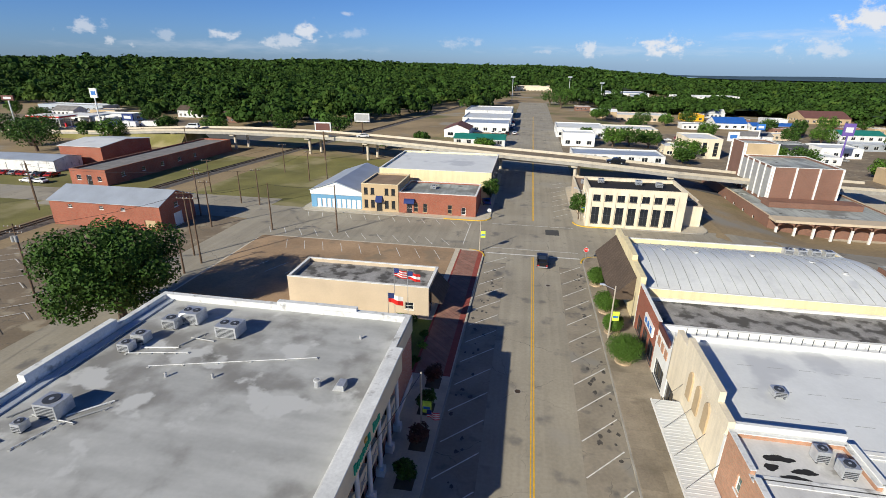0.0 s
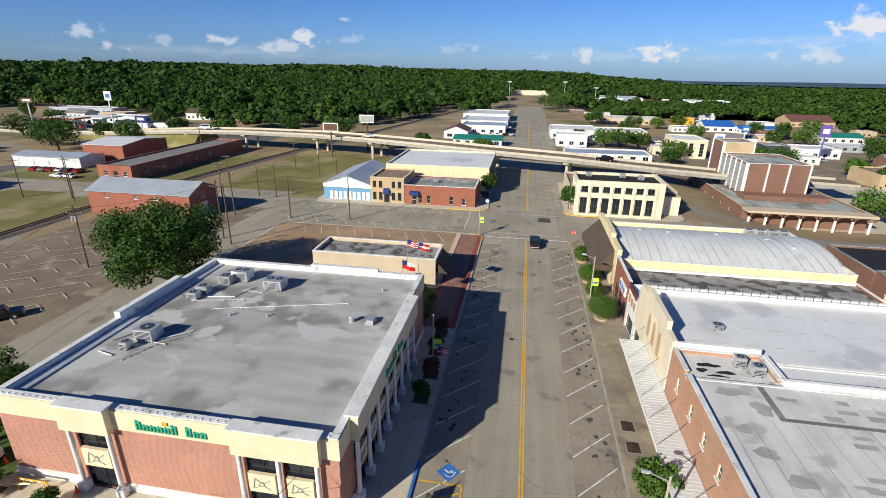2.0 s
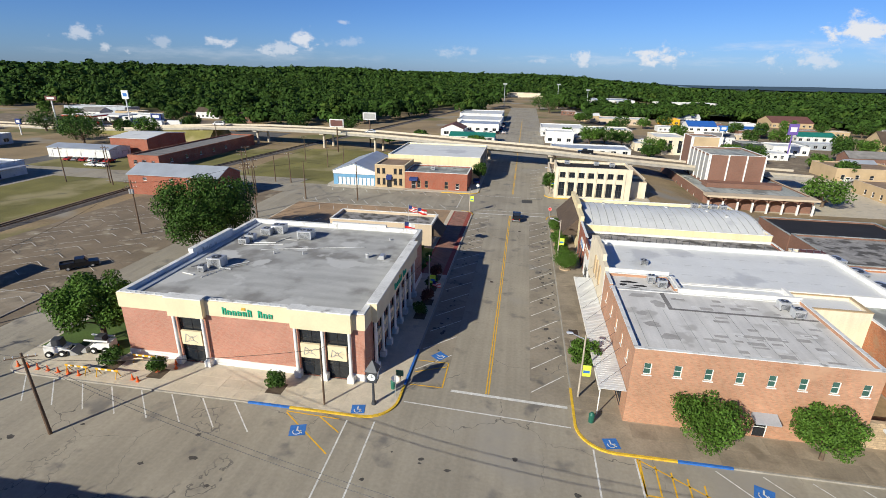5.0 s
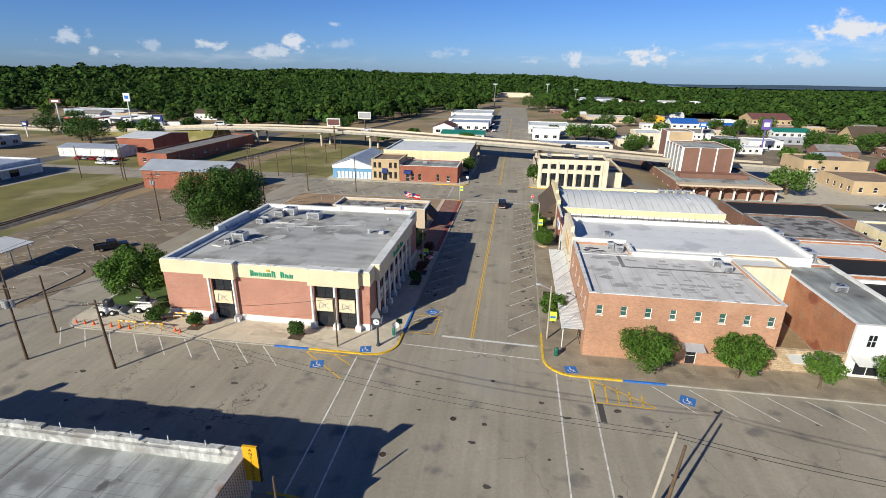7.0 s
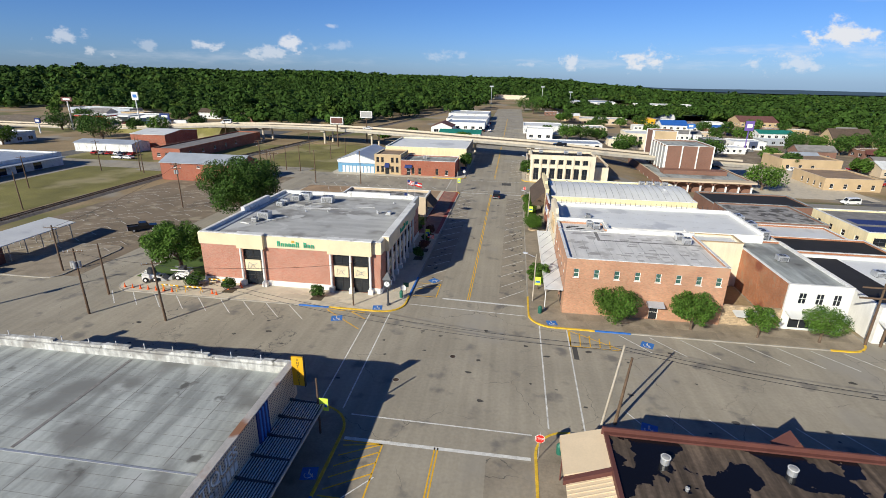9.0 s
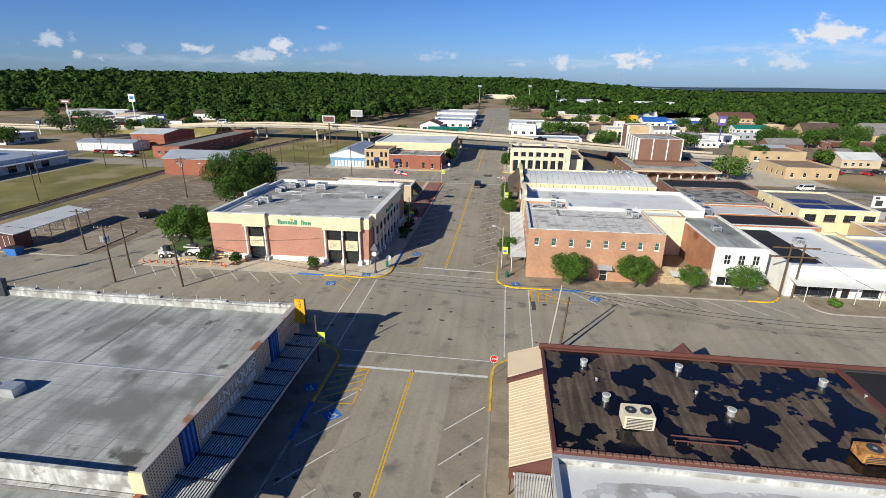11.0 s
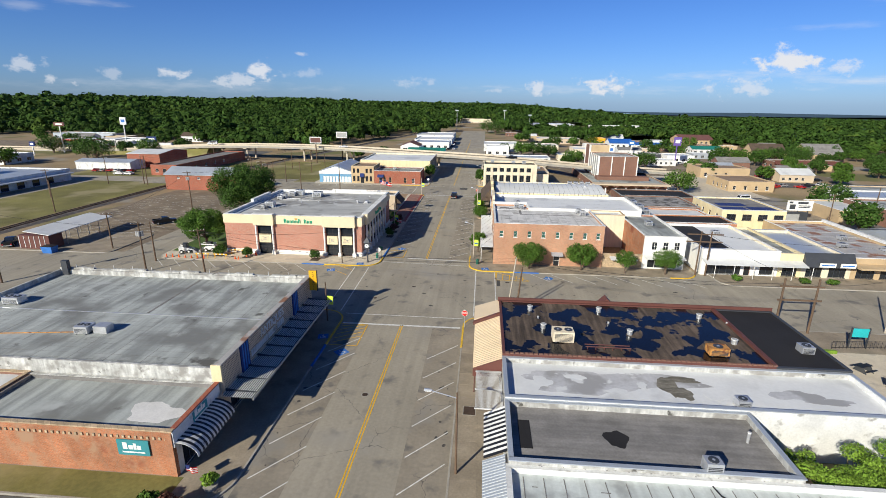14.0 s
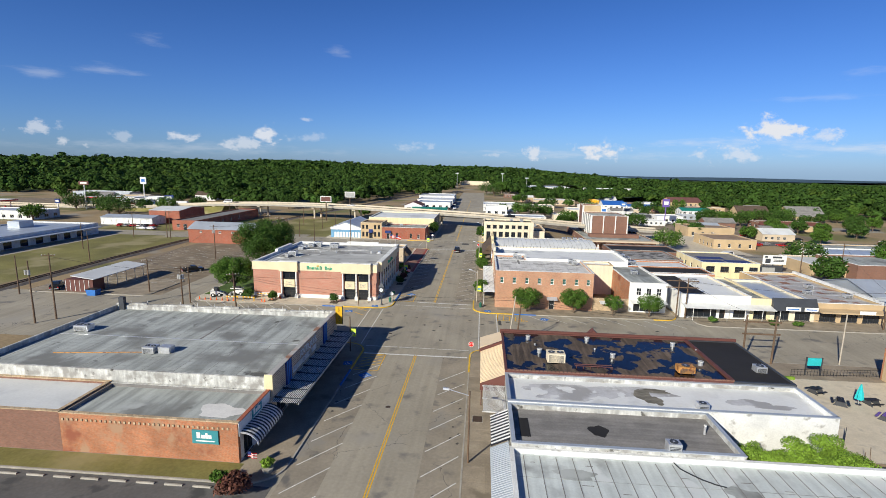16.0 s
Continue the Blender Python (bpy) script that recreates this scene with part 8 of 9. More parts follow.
def street_lamp(x, y, h, arm, label, banner=True, wood="pole_pale", z0=0.14):
    root = thing("street_lamp", label, "street lamp", (x, y, z0), "street lamps")
    part("post", rod((x, y, z0 - 0.05), (x, y, z0 + h), 0.11, 0.08, n=10), wood, root)
    if arm:
        part("arm", rod((x, y, z0 + h - 0.5), (x + arm, y, z0 + h + 0.15), 0.045, n=6), "galv", root)
        hd = part("lamp_head", loft(bmesh.new(), [[(x + arm - 0.35, y - 0.14, z0 + h + 0.08), (x + arm + 0.35, y - 0.1, z0 + h + 0.1), (x + arm + 0.35, y + 0.1, z0 + h + 0.1), (x + arm - 0.35, y + 0.14, z0 + h + 0.08)], [(x + arm - 0.3, y - 0.08, z0 + h + 0.26), (x + arm + 0.3, y - 0.06, z0 + h + 0.22), (x + arm + 0.3, y + 0.06, z0 + h + 0.22), (x + arm - 0.3, y + 0.08, z0 + h + 0.26)]]), "galv", root)
        part("lens", box(x + arm - 0.25, y - 0.08, z0 + h + 0.02, x + arm + 0.25, y + 0.08, z0 + h + 0.079), "lamp_glass", hd)
    if banner:
        part("banner", box(x + 0.12, y - 0.03, z0 + 2.6, x + 0.95, y + 0.03, z0 + 3.9), "lime", root, "lime and blue street banner")
        part("banner_shape", box(x + 0.2, y - 0.035, z0 + 3.0, x + 0.85, y - 0.031, z0 + 3.3), "line_blue", root)
    return root


street_lamp(9.5, 1.6, 7.4, -1.6, "tall street lamp with lime banner on the corner")
street_lamp(9.6, 43.0, 7.4, -1.6, "tall street lamp with lime banner among trees")
street_lamp(9.4, -59.0, 8.0, -2.4, "tall thin street lamp over the road", False, "pole_wood")
street_lamp(-10.4, 21.6, 7.0, 0, "plain street pole with lime banner and flag")
street_lamp(-10.9, -30.5, 6.0, 0, "brown street pole with lime banner at the corner", True, "pole_wood")
street_lamp(-9.9, 71.0, 5.8, 0, "plain corner pole with lime banner")
street_lamp(10.3, 94.0, 7.4, -1.6, "tall street lamp by the cream office")
street_lamp(-16.2, -4.5, 6.6, 0, "leaning wooden pole at the bank corner", False, "pole_wood")
street_lamp(30.5, 90.8, 7.0, 0, "slim pale pole by the office", False)


def flag(x, y, z, label, pole_h=None, stripes_n=7, scale=1.0):
    root = thing("flag", label, "flag", (x, y, z), "flags")
    if pole_h:
        part("pole", rod((x, y, 0.14), (x, y, pole_h), 0.05, 0.03), "galv", root)
    w, h = 1.5 * scale, 1.0 * scale
    for i in range(stripes_n):
        a = h * i / stripes_n
        pts = [(x + 0.05 + w * k / 6, y + 0.12 * math.sin(k * 1.3)) for k in range(7)]
        bm = bmesh.new()
        loft(bm, [[(px, py, z - 0.35 * scale * k / 6 + a), (px, py + 0.01, z - 0.35 * scale * k / 6 + a), (px, py + 0.01, z - 0.35 * scale * k / 6 + a + h / stripes_n), (px, py, z - 0.35 * scale * k / 6 + a + h / stripes_n)] for k, (px, py) in enumerate(pts)])
        part("stripe", bm, "red" if i % 2 == 0 else "white_paint", root)
    part("canton", box(x + 0.05, y - 0.03, z + h * 0.45, x + w * 0.42, y + 0.05, z + h), "blue_dark", root)


flag(-17.2, 37.5, 9.0, "striped red and white flag with blue corner on a pole", 10.2)
flag(-15.6, 37.8, 8.6, "pale green and striped flag on a pole", 9.8, 3)
flag(-17.6, 36.0, 6.2, "red and white flag with dark corner on a pole", 7.6, 2, 1.2)
flag(-9.9, 21.4, 2.4, "small striped flag hanging from a street pole", None, 7, 0.8)
flag(-12.9, -62.0, 1.2, "small striped flag beside the shop door", None, 7, 0.6)

for a, b, c in (((-51, -13, 9.0), (-39.7, -13, 8.2), 0.3), ((-39.7, -13, 8.2), (16.2, -25.2, 8.9), 1.6), ((-39.7, -13, 7.9), (16.2, -25.0, 8.4), 1.9), ((16.2, -25.2, 8.9), (52.6, -27.5, 7.4), 0.9), ((16.2, -25.2, 8.6), (52.6, -27.5, 7.0), 1.0), ((57, -27.5, 7.3), (68.5, -26, 8.2), 0.4), ((-51, -13, 8.6), (-71.6, -21.2, 12.4), 0.6), ((-51, -13, 9.1), (-67.3, -0.5, 7.8), 0.5), ((-67.3, -0.5, 7.6), (-74, 40, 10.4), 1.0), ((-74, 40, 10.4), (-60.5, 58.5, 11.4), 0.7), ((-60.5, 58.5, 11.5), (-67.5, 74, 9.6), 0.4), ((-74.5, 80.5, 10.4), (-113.5, 76.8, 10.4), 1.0), ((-74.5, 80.5, 10.5), (-66.2, 91.5, 8.6), 0.4), ((-66.2, 91.5, 8.6), (-65.4, 118.5, 8.6), 0.8), ((-85, 100, 8.7), (-78, 128, 8.7), 0.8), ((-60.5, 58.5, 11.2), (-53.8, 74.5, 9.8), 0.5), ((-53.8, 74.5, 9.8), (-40, 75.8, 9.8), 0.5), ((-39.7, -13, 8.0), (-16.2, -4.5, 6.6), 0.6), ((-16.2, -4.5, 6.6), (-10.4, 21.6, 7.0), 0.7), ((53, -4.2, 8.1), (90, -6.5, 7.6), 1.0), ((53, -4.2, 7.9), (57, -27.5, 7.2), 0.7), ((90, -6.5, 7.5), (112, 38, 10.5), 0.9)):
    wire(a, b, c)


def stop_sign(x, y, turn, z0=0.14, h=2.2):
    root = thing("stop_sign", "red octagonal stop sign on a thin post", "stop sign", (0, 0, 0), "stop signs")
    part("post", rod((0, 0.03, -0.02), (0, 0.03, h + 0.6), 0.035, n=6), "galv", root)
    o = [(0.46 * math.cos(radians(22.5 + 45 * i)), h + 0.46 * math.sin(radians(22.5 + 45 * i))) for i in range(8)]
    bd = part("border", slice_y(bmesh.new(), o, -0.025, -0.005), "white_paint", root)
    part("plate", slice_y(bmesh.new(), [(a * 0.92, h + (b - h) * 0.92) for a, b in o], -0.032, -0.026), "red", bd)
    letters("STOP", facing(0, -0.034, h, "S"), 0.34, "white_paint", bd, 0.002)
    root.matrix_basis = pose(x, y, z0, 0, 0, turn)


stop_sign(9.0, -30.6, 0)
stop_sign(9.2, 69.4, 0)
stop_sign(-9.8, 90.6, 180)
stop_sign(-9.4, -2.0, 180)

# clock post at the bank corner
ck = thing("street_clock", "dark four-sided street clock with pitched top on a post", "clock", (-11.3, -3.5, 0.14))
part("post", rod((-11.3, -3.5, 0.1), (-11.3, -3.5, 3.0), 0.16, 0.12, n=10), "dark_metal", ck)
part("foot", rod((-11.3, -3.5, 0.1), (-11.3, -3.5, 0.5), 0.28, 0.2, n=10), "dark_metal", ck)
part("case", box(-11.8, -4.0, 3.0, -10.8, -3.0, 4.3), "dark_metal", ck)
part("roof", loft(bmesh.new(), [[(-11.95, -4.15, 4.302), (-10.65, -4.15, 4.302), (-10.65, -2.85, 4.302), (-11.95, -2.85, 4.302)], [(-11.35, -3.55, 5.3), (-11.25, -3.55, 5.3), (-11.25, -3.45, 5.3), (-11.35, -3.45, 5.3)]]), "dark_metal", ck)
part("finial", rod((-11.3, -3.5, 5.3), (-11.3, -3.5, 5.6), 0.06, 0.02), "dark_metal", ck)
fc = part("dial", rod((-11.3, -4.02, 3.65), (-11.3, -4.002, 3.65), 0.4, n=20), "lamp_glass", ck)
part("clock_pointer", box(-11.33, -4.035, 3.6, -11.27, -4.022, 3.95), "black", fc)
part("clock_pointer", box(-11.3, -4.035, 3.62, -11.08, -4.022, 3.68), "black", fc)
fc = part("dial", rod((-10.798, -3.5, 3.65), (-10.78, -3.5, 3.65), 0.4, n=20), "lamp_glass", ck)


def litter_bin(x, y, label):
    root = thing("litter_bin", label, "bin", (x, y, 0.14), "litter bins")
    part("drum", rod((x, y, 0.13), (x, y, 1.0), 0.27, 0.3, n=14), "green_bin", root)
    part("hood", rod((x, y, 1.001), (x, y, 1.25), 0.31, 0.12, n=14), "green_bin", root)


litter_bin(-10.0, -0.6, "dark green litter bin on the bank corner")
litter_bin(10.4, -2.2, "dark green litter bin beside the brick block")
litter_bin(10.9, -29.6, "green litter bin at the tar-roof corner")
sb = thing("street_sign", "dark street sign board on bent frame", "sign", (-9.4, -1.2, 0.14))
part("frame", rod((-9.5, -1.6, 0.13), (-9.5, -1.6, 2.0), 0.03, n=6), "black", sb)
part("frame", rod((-9.5, -1.6, 2.0), (-9.1, -0.9, 2.0), 0.03, n=6), "black", sb)
part("frame", rod((-9.1, -0.9, 0.13), (-9.1, -0.9, 2.6), 0.03, n=6), "black", sb)
part("board", box(-9.6, -0.93, 2.0, -8.8, -0.88, 2.7), "green_bin", sb)

# works site west of the bank
for i, (x, y) in enumerate([(-52.6 + 1.35 * k, -4.5 - 0.05 * k) for k in range(7)] + [(-35.6, -0.9), (-35.0, -1.7), (-36.6, -2.6), (-38.2, -4.4), (-37.4, -4.6), (-45.5, 0.6), (-44.3, 0.7)]):
    root = thing("traffic_cone", "orange traffic cone on the pavement", "traffic cone", (x, y, 0.15), "traffic cones")
    part("foot", box(x - 0.19, y - 0.19, 0.148, x + 0.19, y + 0.19, 0.19), "orange", root)
    part("cone", rod((x, y, 0.191), (x, y, 0.85), 0.15, 0.03, n=12), "orange", root)
    part("collar", rod((x, y, 0.5), (x, y, 0.62), 0.092, 0.072, n=12), "white_paint", root)
for x, y in ((-45.0, -4.4), (-41.2, -4.4), (-39.3, -1.2)):
    root = thing("barricade", "yellow wooden barricade with striped rail", "barricade", (x, y, 0.15), "barricades")
    for s in (-1, 1):
        for d in (-0.35, 0.35):
            part("leg", rod((x + s * 1.2, y + d, 0.14), (x + s * 1.2, y, 1.05), 0.05, n=5), "yellow_sign", root)
    part("rail", box(x - 1.4, y - 0.06, 0.92, x + 1.4, y - 0.01, 1.12), "yellow_sign", root)
    for i in range(3):
        part("rail_stripe", box(x - 1.0 + 0.8 * i, y - 0.066, 0.925, x - 0.7 + 0.8 * i, y - 0.061, 1.115), "white_paint", root)


def digger(x, y, turn, label, boom):
    root = thing("compact_loader", label, "loader", (0, 0, 0), "loaders")
    part("body", slice_x(bmesh.new(), [(-1.3, 0.45), (0.9, 0.45), (1.0, 0.9), (0.3, 1.2), (-1.3, 1.25)], -0.75, 0.75), "white_paint", root)
    part("cab", slice_x(bmesh.new(), [(-0.5, 1.2), (0.55, 1.1), (0.4, 2.0), (-0.5, 2.05)], -0.5, 0.5), "dark_metal", root)
    for s in (-1, 1):
        for yy in (-0.8, 0.55):
            w = part("wheel", rod((s * 0.55, yy, 0.4), (s * 0.95, yy, 0.4), 0.4, n=14), "tyre", root)
            part("rim", rod((s * 0.951, yy, 0.4), (s * 0.96, yy, 0.4), 0.2, n=10), "white_paint", w)
        part("arm", rod((s * 0.68, -1.2, 1.5), (s * 0.68, 1.5, 0.5 + boom), 0.11, n=6), "white_paint", root)
    part("bucket", slice_x(bmesh.new(), [(1.4, 0.1), (2.2, 0.05), (2.2, 0.15), (1.55, 0.75), (1.4, 0.7)], -0.9, 0.9), "grey_metal", root)
    root.matrix_basis = pose(x, y, 0.151, 0, 0, turn)


digger(-50.2, -1.4, -70, "small white and dark loader on the works site", 0.1)
digger(-46.0, 0.2, 100, "small white excavator on the works site", 1.2)
tb = thing("timber_stack", "loose stack of pale timber by the bank wall", "timber", (-41.0, -0.8, 0.15))
for i in range(5):
    part("plank", rod((-42.6 + 0.2 * i, -0.5 - 0.25 * i, 0.2 + 0.05 * i), (-39.8 + 0.1 * i, -0.9 - 0.1 * i, 0.3 + 0.1 * i), 0.09, n=4), "tan_metal", tb)

# ---- street trees ----
tree(-48.0, 2.6, 8.6, 5.4, "broad green street tree on the bank lawn", 11, "leaf", 0.15, 2.4, 17000, 0.155)
tree(-55.2, 36.0, 14.0, 9.2, "large dark green oak behind the bank", 12, "leaf_dark", 0.0, 1.6, 24000, 0.22)
tree(20.3, -3.9, 5.4, 3.3, "round green pavement tree beside the brick block", 13, "leaf", 0.14, 1.0, 9000, 0.11)
tree(30.2, -3.6, 5.4, 3.0, "round green pavement tree beside the brick block", 14, "leaf", 0.14, 1.1, 8500, 0.11)
tree(38.2, -4.4, 4.6, 2.1, "light feathery pavement tree", 15, "leaf", 0.14, 1.3, 4200, 0.10)
tree(45.6, -4.4, 5.0, 2.7, "light feathery pavement tree with multiple stems", 16, "leaf", 0.14, 1.3, 5000, 0.10)
tree(10.4, 6.0, 4.6, 2.1, "small green street tree with red flowers below", 17, "leaf", 0.14, 1.0, 5200, 0.11)
for i, (x, y, r, h) in enumerate(((10.6, 37.8, 2.1, 3.5), (10.3, 44.6, 1.3, 2.7), (10.2, 50.4, 1.7, 3.1), (10.0, 59.5, 1.5, 3.0))):
    rngc = np.random.default_rng(60 + i)
    root = thing("clipped_tree", "dense clipped round evergreen in a stone bed", "tree", (x, y, 0.14), "clipped trees")
    part("trunk", rod((x, y, 0.1), (x, y, 1.2), 0.12, 0.1), "bark", root)
    cl = [((0, 0, h * 0.55), (r, r, h * 0.44))] + [((math.cos(a) * r * 0.25, math.sin(a) * r * 0.25, h * 0.6), (r * 0.78, r * 0.78, h * 0.38)) for a in (0.5, 2.6, 4.6)]
    cm = new("crown", leaf_mesh("crown", rngc, cl, 9000, 0.08, "leaf", 0.3))
    cm.parent = root
    part("bed_edge", loft(bmesh.new(), [[(x + 1.0 * math.cos(a), y + 1.0 * math.sin(a), z) for a in [2 * math.pi * k / 12 for k in range(12)]] for z in (0.13, 0.36)]), "stone_tan", root)
tree(-10.9, 106.5, 6.2, 2.5, "green street tree beside the yellow hall", 21, "leaf_dark", 0.14, 1.4, 5000, 0.14)
tree(10.2, 95.2, 6.4, 2.6, "round street tree by the cream office", 22, "leaf_dark", 0.14, 1.3, 5200, 0.14)
for i, (x, y) in enumerate(((-10.7, 25.2), (-10.4, 20.4), (-10.6, 16.0), (-10.8, 29.6))):
    bd = thing("tree_bed", "dark soil square cut in the pavement", "planting bed", (x, y, 0.15), "pavement beds")
    part("soil", box(x - 0.8, y - 1.0, 0.12, x + 0.8, y + 1.0, 0.162), "ply", bd)
    shrub(x, y, 2.3, 1.15, "dark spiky crape myrtle in a pavement bed", 70 + i, "leaf_red" if i % 2 else "leaf_dark", 0.16, 900, 0.15)
for i, (x, y) in enumerate(((-22.2, -3.0), (-36.3, -2.9), (-42.4, -2.4))):
    bd = thing("tree_bed", "brown mulch square cut in the pavement", "planting bed", (x, y, 0.15), "pavement beds")
    part("soil", box(x - 0.9, y - 0.9, 0.12, x + 0.9, y + 0.9, 0.162), "ply", bd)
    shrub(x, y, 2.2, 1.2 + 0.3 * (i == 2), "small green crape myrtle in a mulch bed", 80 + i, "leaf_dark", 0.16, 1300, 0.13)
for i, (x, y) in enumerate(((-13.6, 33), (-13.4, 36), (-13.8, 39), (-15, 33.5), (-16, 42.4), (-18, 42.6), (-33, 52.2), (-27, 52.6))):
    shrub(x, y, 0.9, 0.8, "low shrub with pale flowers on the lawn", 90 + i, "leaf_bright" if i % 2 else "leaf", 0.15, 260, 0.12)
for i, (x, y) in enumerate(((57.5, -6.6), (69, -7.0), (73.5, -7.2))):
    shrub(x, y, 1.2, 1.1, "low green planter shrub in front of the shops", 110 + i, "leaf", 0.15, 500, 0.15)
GREENS = [(40, 320), (46, 334), (70, 330), (88, 342), (104, 350), (60, 300), (96, 284), (150, 300), (142, 318), (180, 330), (206, 340), (226, 330), (100, 210), (104, 196), (150, 214), (176, 240), (210, 240), (220, 226), (-176, 168), (-196, 176), (-262, 214), (-304, 236), (-210, 232), (-120, 212)]
TREES = [(x, y, 7 + (i * 1.7) % 4, 4.5 + (i * 1.3) % 3) for i, (x, y) in enumerate(GREENS)] + [(93.5, 118, 9, 8), (118, 64, 8, 7), (105, 32, 8.5, 4.5), (140, 58, 7, 5), (136, 28, 7, 5), (168, 92, 8, 6), (200, 100, 8, 6), (224, 150, 9, 7), (240, 110, 9, 7), (270, 120, 9, 7), (300, 150, 10, 8), (215, 175, 8, 6), (150, 160, 7, 5), (320, 120, 10, 8), (280, 80, 9, 7), (250, 60, 8, 6), (330, 190, 10, 8), (170, 250, 9, 7), (150, 275, 9, 7), (-186, 142, 12, 10), (-200, 152, 10, 8), (-215, 120, 8, 6), (-240, 175, 10, 9), (-225, 180, 9, 8), (34, 208, 8, 6), (42, 214, 8, 7), (52, 222, 8, 6), (66, 214, 8, 7), (74, 220, 7, 5), (60, 196, 6, 5), (88, 206, 7, 5), (24, 224, 6, 4), (-48, 196, 5, 4), (-20, 190, 4, 5), (14, 430, 14, 9), (22, 400, 13, 9), (30, 445, 14, 10), (70, 400, 10, 7), (52, 372, 9, 6), (-60, 180, 5, 4), (230, 200, 9, 6), (205, 228, 9, 7), (222, 252, 11, 8), (248, 265, 10, 7), (290, 205, 9, 7), (180, 150, 7, 5), (146, 40, 7, 5), (160, 30, 7, 6), (176, 178, 7, 5), (250, 150, 9, 7), (270, 170, 9, 7), (-150, 200, 8, 7), (-95, 216, 9, 8), (-180, 206, 7, 6)]
rng = random.Random(33)
for i in range(150):
    x, y = rng.uniform(125, 345), rng.uniform(60, 300)
    if any(f[3] - 5 < x < f[4] + 5 and f[5] - 5 < y < f[6] + 5 for f in FAR) or any(a - 5 < x < a + 22 and b - 5 < y < b + 16 for a, b in TOWN) or any(math.hypot(x - t[0], y - t[1]) < 11 for t in TREES) or 136 < y < 154:
        continue
    if len(TREES) < 112 and (y > 150 or x > 190):
        TREES.append((x, y, rng.uniform(6, 10), rng.uniform(4, 7)))
for i, (x, y, h, r) in enumerate(TREES):
    tree(x, y, h, r, ("spreading green tree among the lots", "dark green tree beyond the shops", "broad leafy tree near the road")[i % 3], 200 + i, "leaf_dark" if i % 3 else "leaf", -0.05, h * 0.2, 1900, 0.38)

# ---- woods to the horizon ----
def wooded(x, y):
    """Whether woods stand at a place."""
    if y < -150 or abs(x) > 3600:
        return False
    if -26 < x < 26 and y < 660:
        return False
    if x <= -26:
        edge = 218 if x > -160 else 262 if x > -260 else 300 if x > -420 else 150
        if -26 > x > -110:
            edge = 238 + (x + 110) * 1.75
        track = -94 + (y - 165) * 0.165
        edge += 13 * math.sin(x * 0.05 + 1) + 8 * math.sin(x * 0.14)
        if math.sin(x * 0.021 + 0.6) * math.sin(y * 0.017 + 1.1) > 0.86:
            return False
        return y > edge and abs(x - track) > (11 if y < 520 else 0)
    if x < 160:
        return y > (440 if x < 60 else 408) and not (50 < x < 225 and 540 < y < 720)
    edge = 300 - (x - 160) * 0.1 + 14 * math.sin(x * 0.045) + 9 * math.sin(x * 0.13)
    if x < 225 and 540 < y < 610:
        return False
    if x < 236:
        edge = max(edge, 418)
    if x > 300:
        edge = 190
    return y > edge


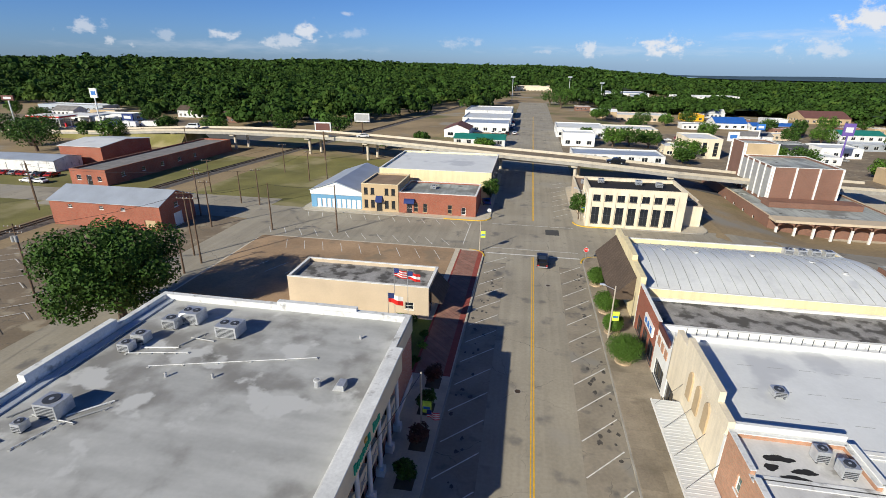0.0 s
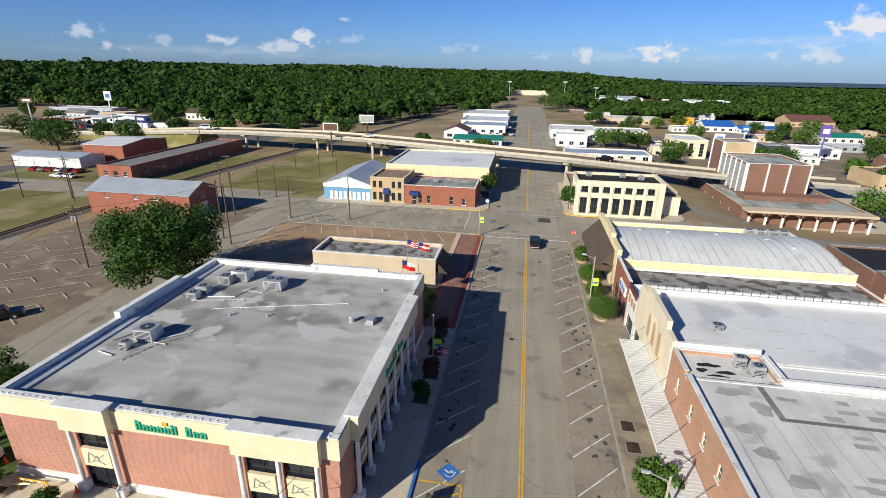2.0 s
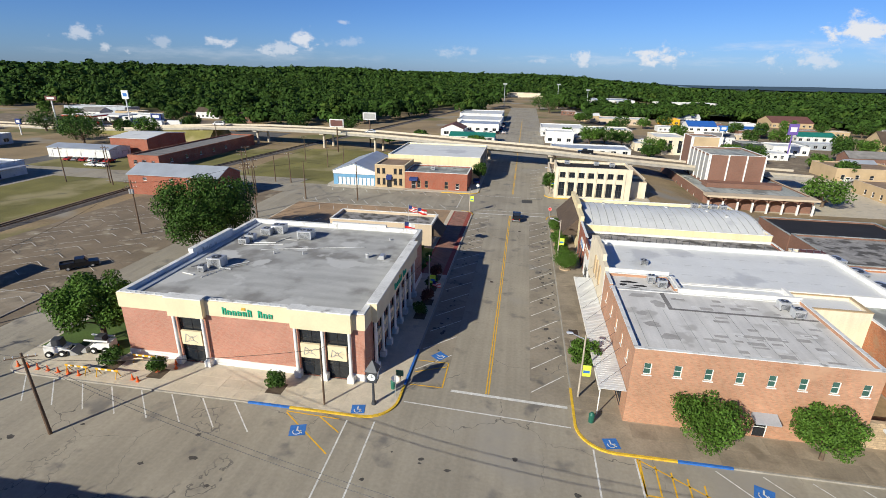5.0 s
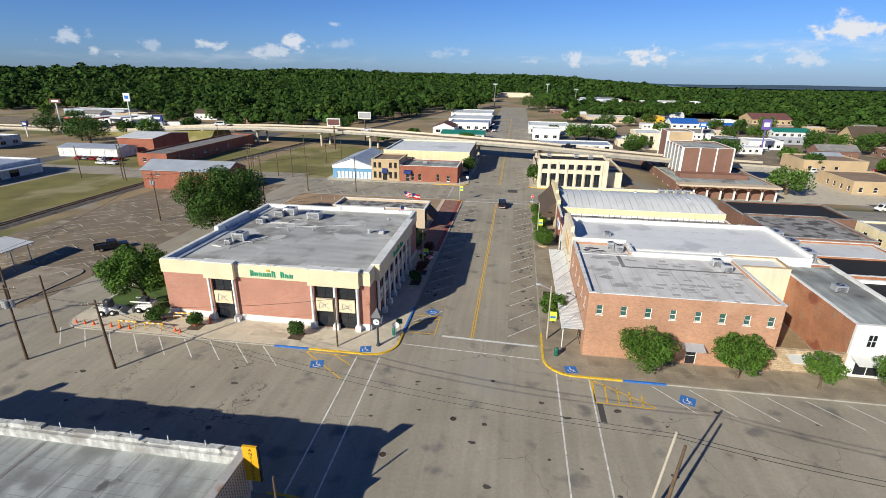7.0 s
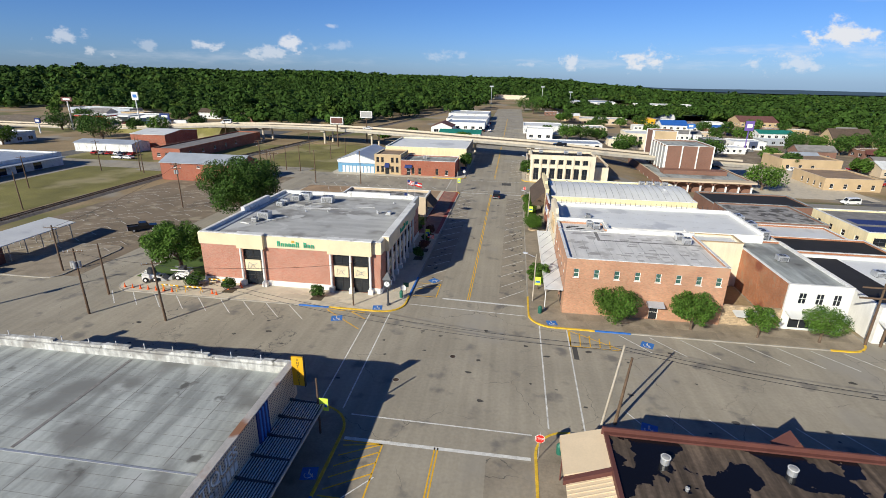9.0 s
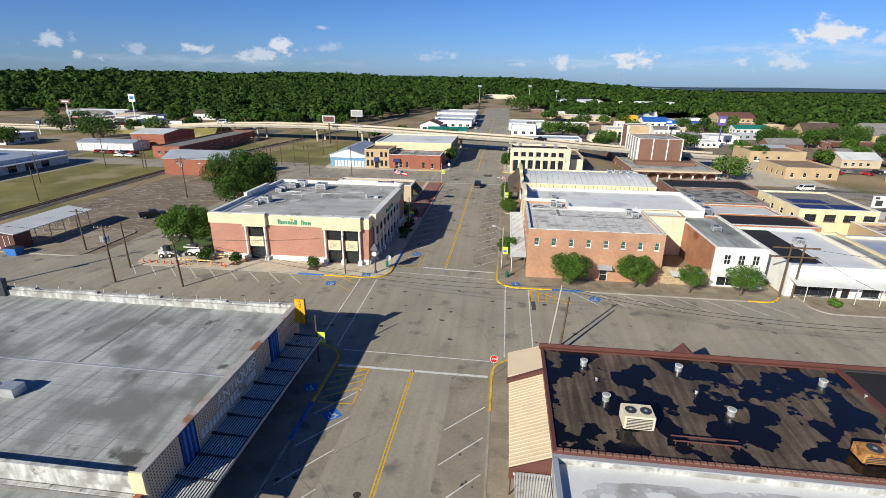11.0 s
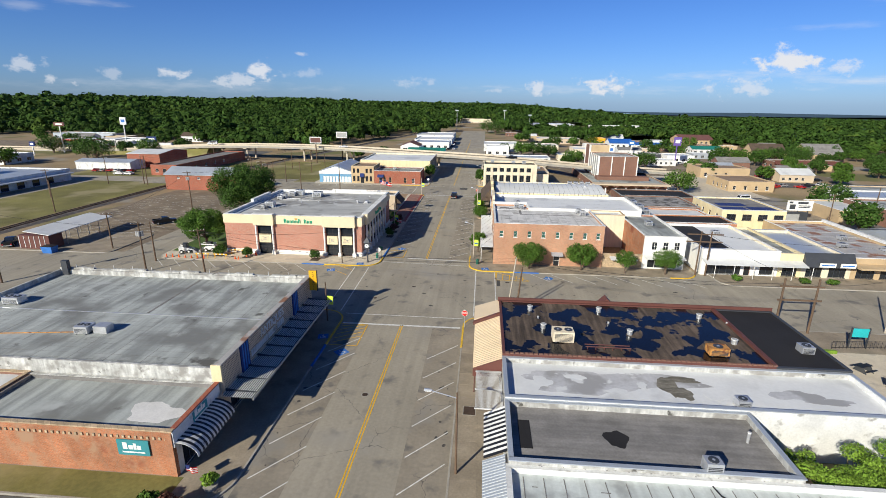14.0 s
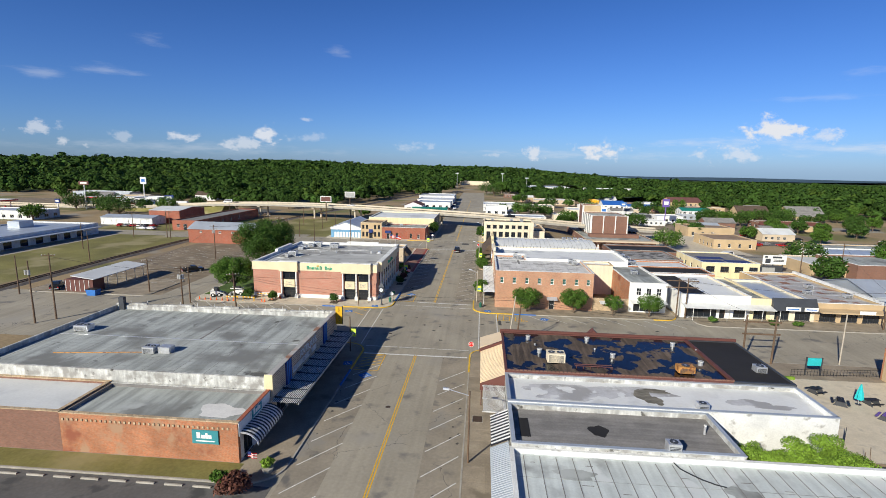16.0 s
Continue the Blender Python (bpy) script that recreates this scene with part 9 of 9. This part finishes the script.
rng = np.random.default_rng(5)
for r0, r1, step, rad, hgt in ((190, 520, 12.0, 6.9, 9.4), (520, 1150, 15.5, 8.4, 9.5), (1150, 3600, 34, 17.0, 12)):
    pts = []
    k = int(r1 / step) + 1
    for i in range(-k, k + 1):
        for j in range(0, k + 1):
            x, y = (i + rng.uniform(-0.48, 0.48)) * step, (j + rng.uniform(-0.48, 0.48)) * step
            d = math.hypot(x, y)
            if r0 <= d < r1 and abs(x) < y * 1.25 + 60 and wooded(x, y):
                pts.append((x, y))
    n = len(pts)
    lobes, leaves = {12.0: (9, 38), 15.5: (7, 18), 34: (6, 10)}[step]
    per = lobes * leaves
    th, tr = hgt * np.where(rng.random(n) < 0.12, 1.5, 1.0) * rng.uniform(0.55, 1.25, n), rad * rng.uniform(0.6, 1.3, n)
    base = np.array([(x, y, hill(x, y) + drop(x, y)) for x, y in pts])
    # rounded lobes of foliage round each crown
    ld = rng.normal(size=(n, lobes, 3))
    ld[:, :, 2] = np.abs(ld[:, :, 2]) * 0.9 - 0.1
    ld /= np.linalg.norm(ld, axis=2)[:, :, None]
    lc = base[:, None, :] + ld * np.stack([tr * 0.62, tr * 0.62, th * 0.34], axis=1)[:, None, :]
    lc[:, :, 2] += (th * 0.5)[:, None]
    lr = tr[:, None] * rng.uniform(0.34, 0.56, (n, lobes))
    lc, lr = np.repeat(lc.reshape(-1, 3), leaves, axis=0), np.repeat(lr.ravel(), leaves)
    d = rng.normal(size=(n * per, 3))
    d[:, 2] = np.abs(d[:, 2]) * 1.1 - 0.3
    d /= np.linalg.norm(d, axis=1)[:, None]
    p = lc + d * (lr * rng.uniform(0.8, 1.08, n * per))[:, None]
    nrm = d + rng.normal(size=d.shape) * 0.16
    nrm /= np.linalg.norm(nrm, axis=1)[:, None]
    a = np.cross(nrm, rng.normal(size=d.shape))
    a /= np.linalg.norm(a, axis=1)[:, None]
    b = np.cross(nrm, a)
    s = (lr * {12.0: 0.31, 15.5: 0.40, 34: 0.50}[step] * rng.uniform(0.7, 1.3, n * per))[:, None]
    q = np.stack([p - a * s, p - b * s * 0.8, p + a * s, p + b * s * 0.8], axis=1).reshape(-1, 3)
    me = bpy.data.meshes.new("woodland")
    me.vertices.add(len(q))
    me.vertices.foreach_set("co", q.astype(np.float32).ravel())
    me.loops.add(len(q))
    me.loops.foreach_set("vertex_index", np.arange(len(q), dtype=np.int32))
    me.polygons.add(n * per)
    me.polygons.foreach_set("loop_start", np.arange(0, len(q), 4, dtype=np.int32))
    me.update(calc_edges=True)
    me.materials.append(M["forest"])
    tagged(new("woodland", me), "dense dark green woodland reaching the horizon", "woods", "", "stuff")
# dark floor under the woods; shade between the crowns is put into its green
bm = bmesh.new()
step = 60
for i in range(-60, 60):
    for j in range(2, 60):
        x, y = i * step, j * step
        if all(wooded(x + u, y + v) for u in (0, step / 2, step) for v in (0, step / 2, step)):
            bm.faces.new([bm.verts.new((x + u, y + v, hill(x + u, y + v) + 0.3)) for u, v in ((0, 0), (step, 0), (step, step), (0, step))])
solid("woodland_floor", bm, "forest_floor", "dark green woods floor with shade in its colour", "ground")
# land past the woods; its colour carries the distance haze
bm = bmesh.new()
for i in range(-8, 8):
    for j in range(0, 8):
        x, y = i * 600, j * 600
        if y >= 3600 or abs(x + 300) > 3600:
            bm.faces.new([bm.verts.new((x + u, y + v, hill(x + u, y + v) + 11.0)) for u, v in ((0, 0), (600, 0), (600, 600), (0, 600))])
solid("backdrop", bm, "distant_hills", "wooded hills at the horizon with blue haze in their colour", "backdrop")

# ---- oil stains, manholes, drain covers ----
rng = np.random.default_rng(9)
bm = bmesh.new()
for i in range(150):
    side = 1 if i % 2 else -1
    y = rng.uniform(-120, -36) if i % 3 == 0 else rng.uniform(2, 64)
    x = side * rng.uniform(6.2, 8.2)
    n = 10
    r = rng.uniform(0.08, 0.32)
    bm.faces.new([bm.verts.new((x + r * math.cos(2 * math.pi * k / n) * rng.uniform(0.5, 1.2), y + 1.3 * r * math.sin(2 * math.pi * k / n) * rng.uniform(0.5, 1.2), 0.0045 + i * 1e-6)) for k in range(n)])
for i in range(46):
    x, y = rng.uniform(-50, 50), rng.uniform(-25, -8)
    n = 9
    r = rng.uniform(0.1, 0.35)
    bm.faces.new([bm.verts.new((x + 1.5 * r * math.cos(2 * math.pi * k / n) * rng.uniform(0.5, 1.2), y + r * math.sin(2 * math.pi * k / n) * rng.uniform(0.5, 1.2), 0.0045 + i * 1e-6)) for k in range(n)])
solid("oil_stain", bm, "oil", "dark oil spots in the parking bays", "stain", "stuff")
for x, y in ((-0.4, -15.3), (-1.6, 30), (-1.2, -48), (2.4, 58), (-6, -21)):
    mh = thing("manhole_cover", "round iron manhole cover in the road", "manhole", (x, y, 0), "manhole covers", "structure")
    part("ring", rod((x, y, 0.0), (x, y, 0.009), 0.42, n=20), "kerb", mh)
    part("lid", rod((x, y, 0.0095), (x, y, 0.014), 0.33, n=20), "steel_dark", mh)
for x, y in ((10.2, 12.5), (10.2, 15.4), (10.3, -50)):
    gr = thing("cellar_hatch", "dark metal hatch in the pavement", "hatch", (x, y, 0.15), "pavement hatches", "structure")
    part("plate", box(x - 0.6, y - 0.7, 0.15, x + 0.6, y + 0.7, 0.172), "steel_dark", gr)
    part("rim", box(x - 0.68, y - 0.78, 0.149, x + 0.68, y + 0.78, 0.16), "kerb", gr)

# ---- pavement slabs ----
def slabs(x0, x1, y0, y1, sx, sy, material, skip=()):
    """Separate slabs with open joints, sharing one mesh."""
    bm = bmesh.new()
    B(bm, -sx / 2 + 0.012, -sy / 2 + 0.012, 0, sx / 2 - 0.012, sy / 2 - 0.012, 0.018)
    me = mesh_of("slab", bm, material)
    host = thing("slab_field", "concrete slab field of the pavement", "pavement", (x0, y0, 0.135), "", "structure")
    ny, nx = int(round((y1 - y0) / sy)), int(round((x1 - x0) / sx))
    for j in range(ny):
        for i in range(nx):
            cx, cy = x0 + (i + 0.5) * sx, y0 + (j + 0.5) * sy
            if any(a < cx < b and c < cy < d for a, b, c, d in skip):
                continue
            ob = new("slab", me)
            ob.parent = host
            ob.location = (cx - x0, cy - y0, 0)


slabs(-42.0, -14.4, -5.3, -0.85, 2.3, 1.48, "concrete")
slabs(-12.9, -9.15, 1.0, 31.0, 1.25, 1.5, "concrete")
slabs(8.98, 13.4, -0.5, 72, 2.2, 2.4, "concrete_brown")
slabs(14, 50, -5.9, -1.6, 2.4, 2.1, "concrete_brown")
slabs(8.98, 13.4, -74, -31, 2.2, 2.4, "concrete_brown")

# things on the falling ground stand on it
for ob in [o for o in scene.objects if o.parent is None and o.type == "EMPTY"]:
    if ob not in (of, tw, tw2):
        ob.location.z += drop(ob.location.x, ob.location.y)
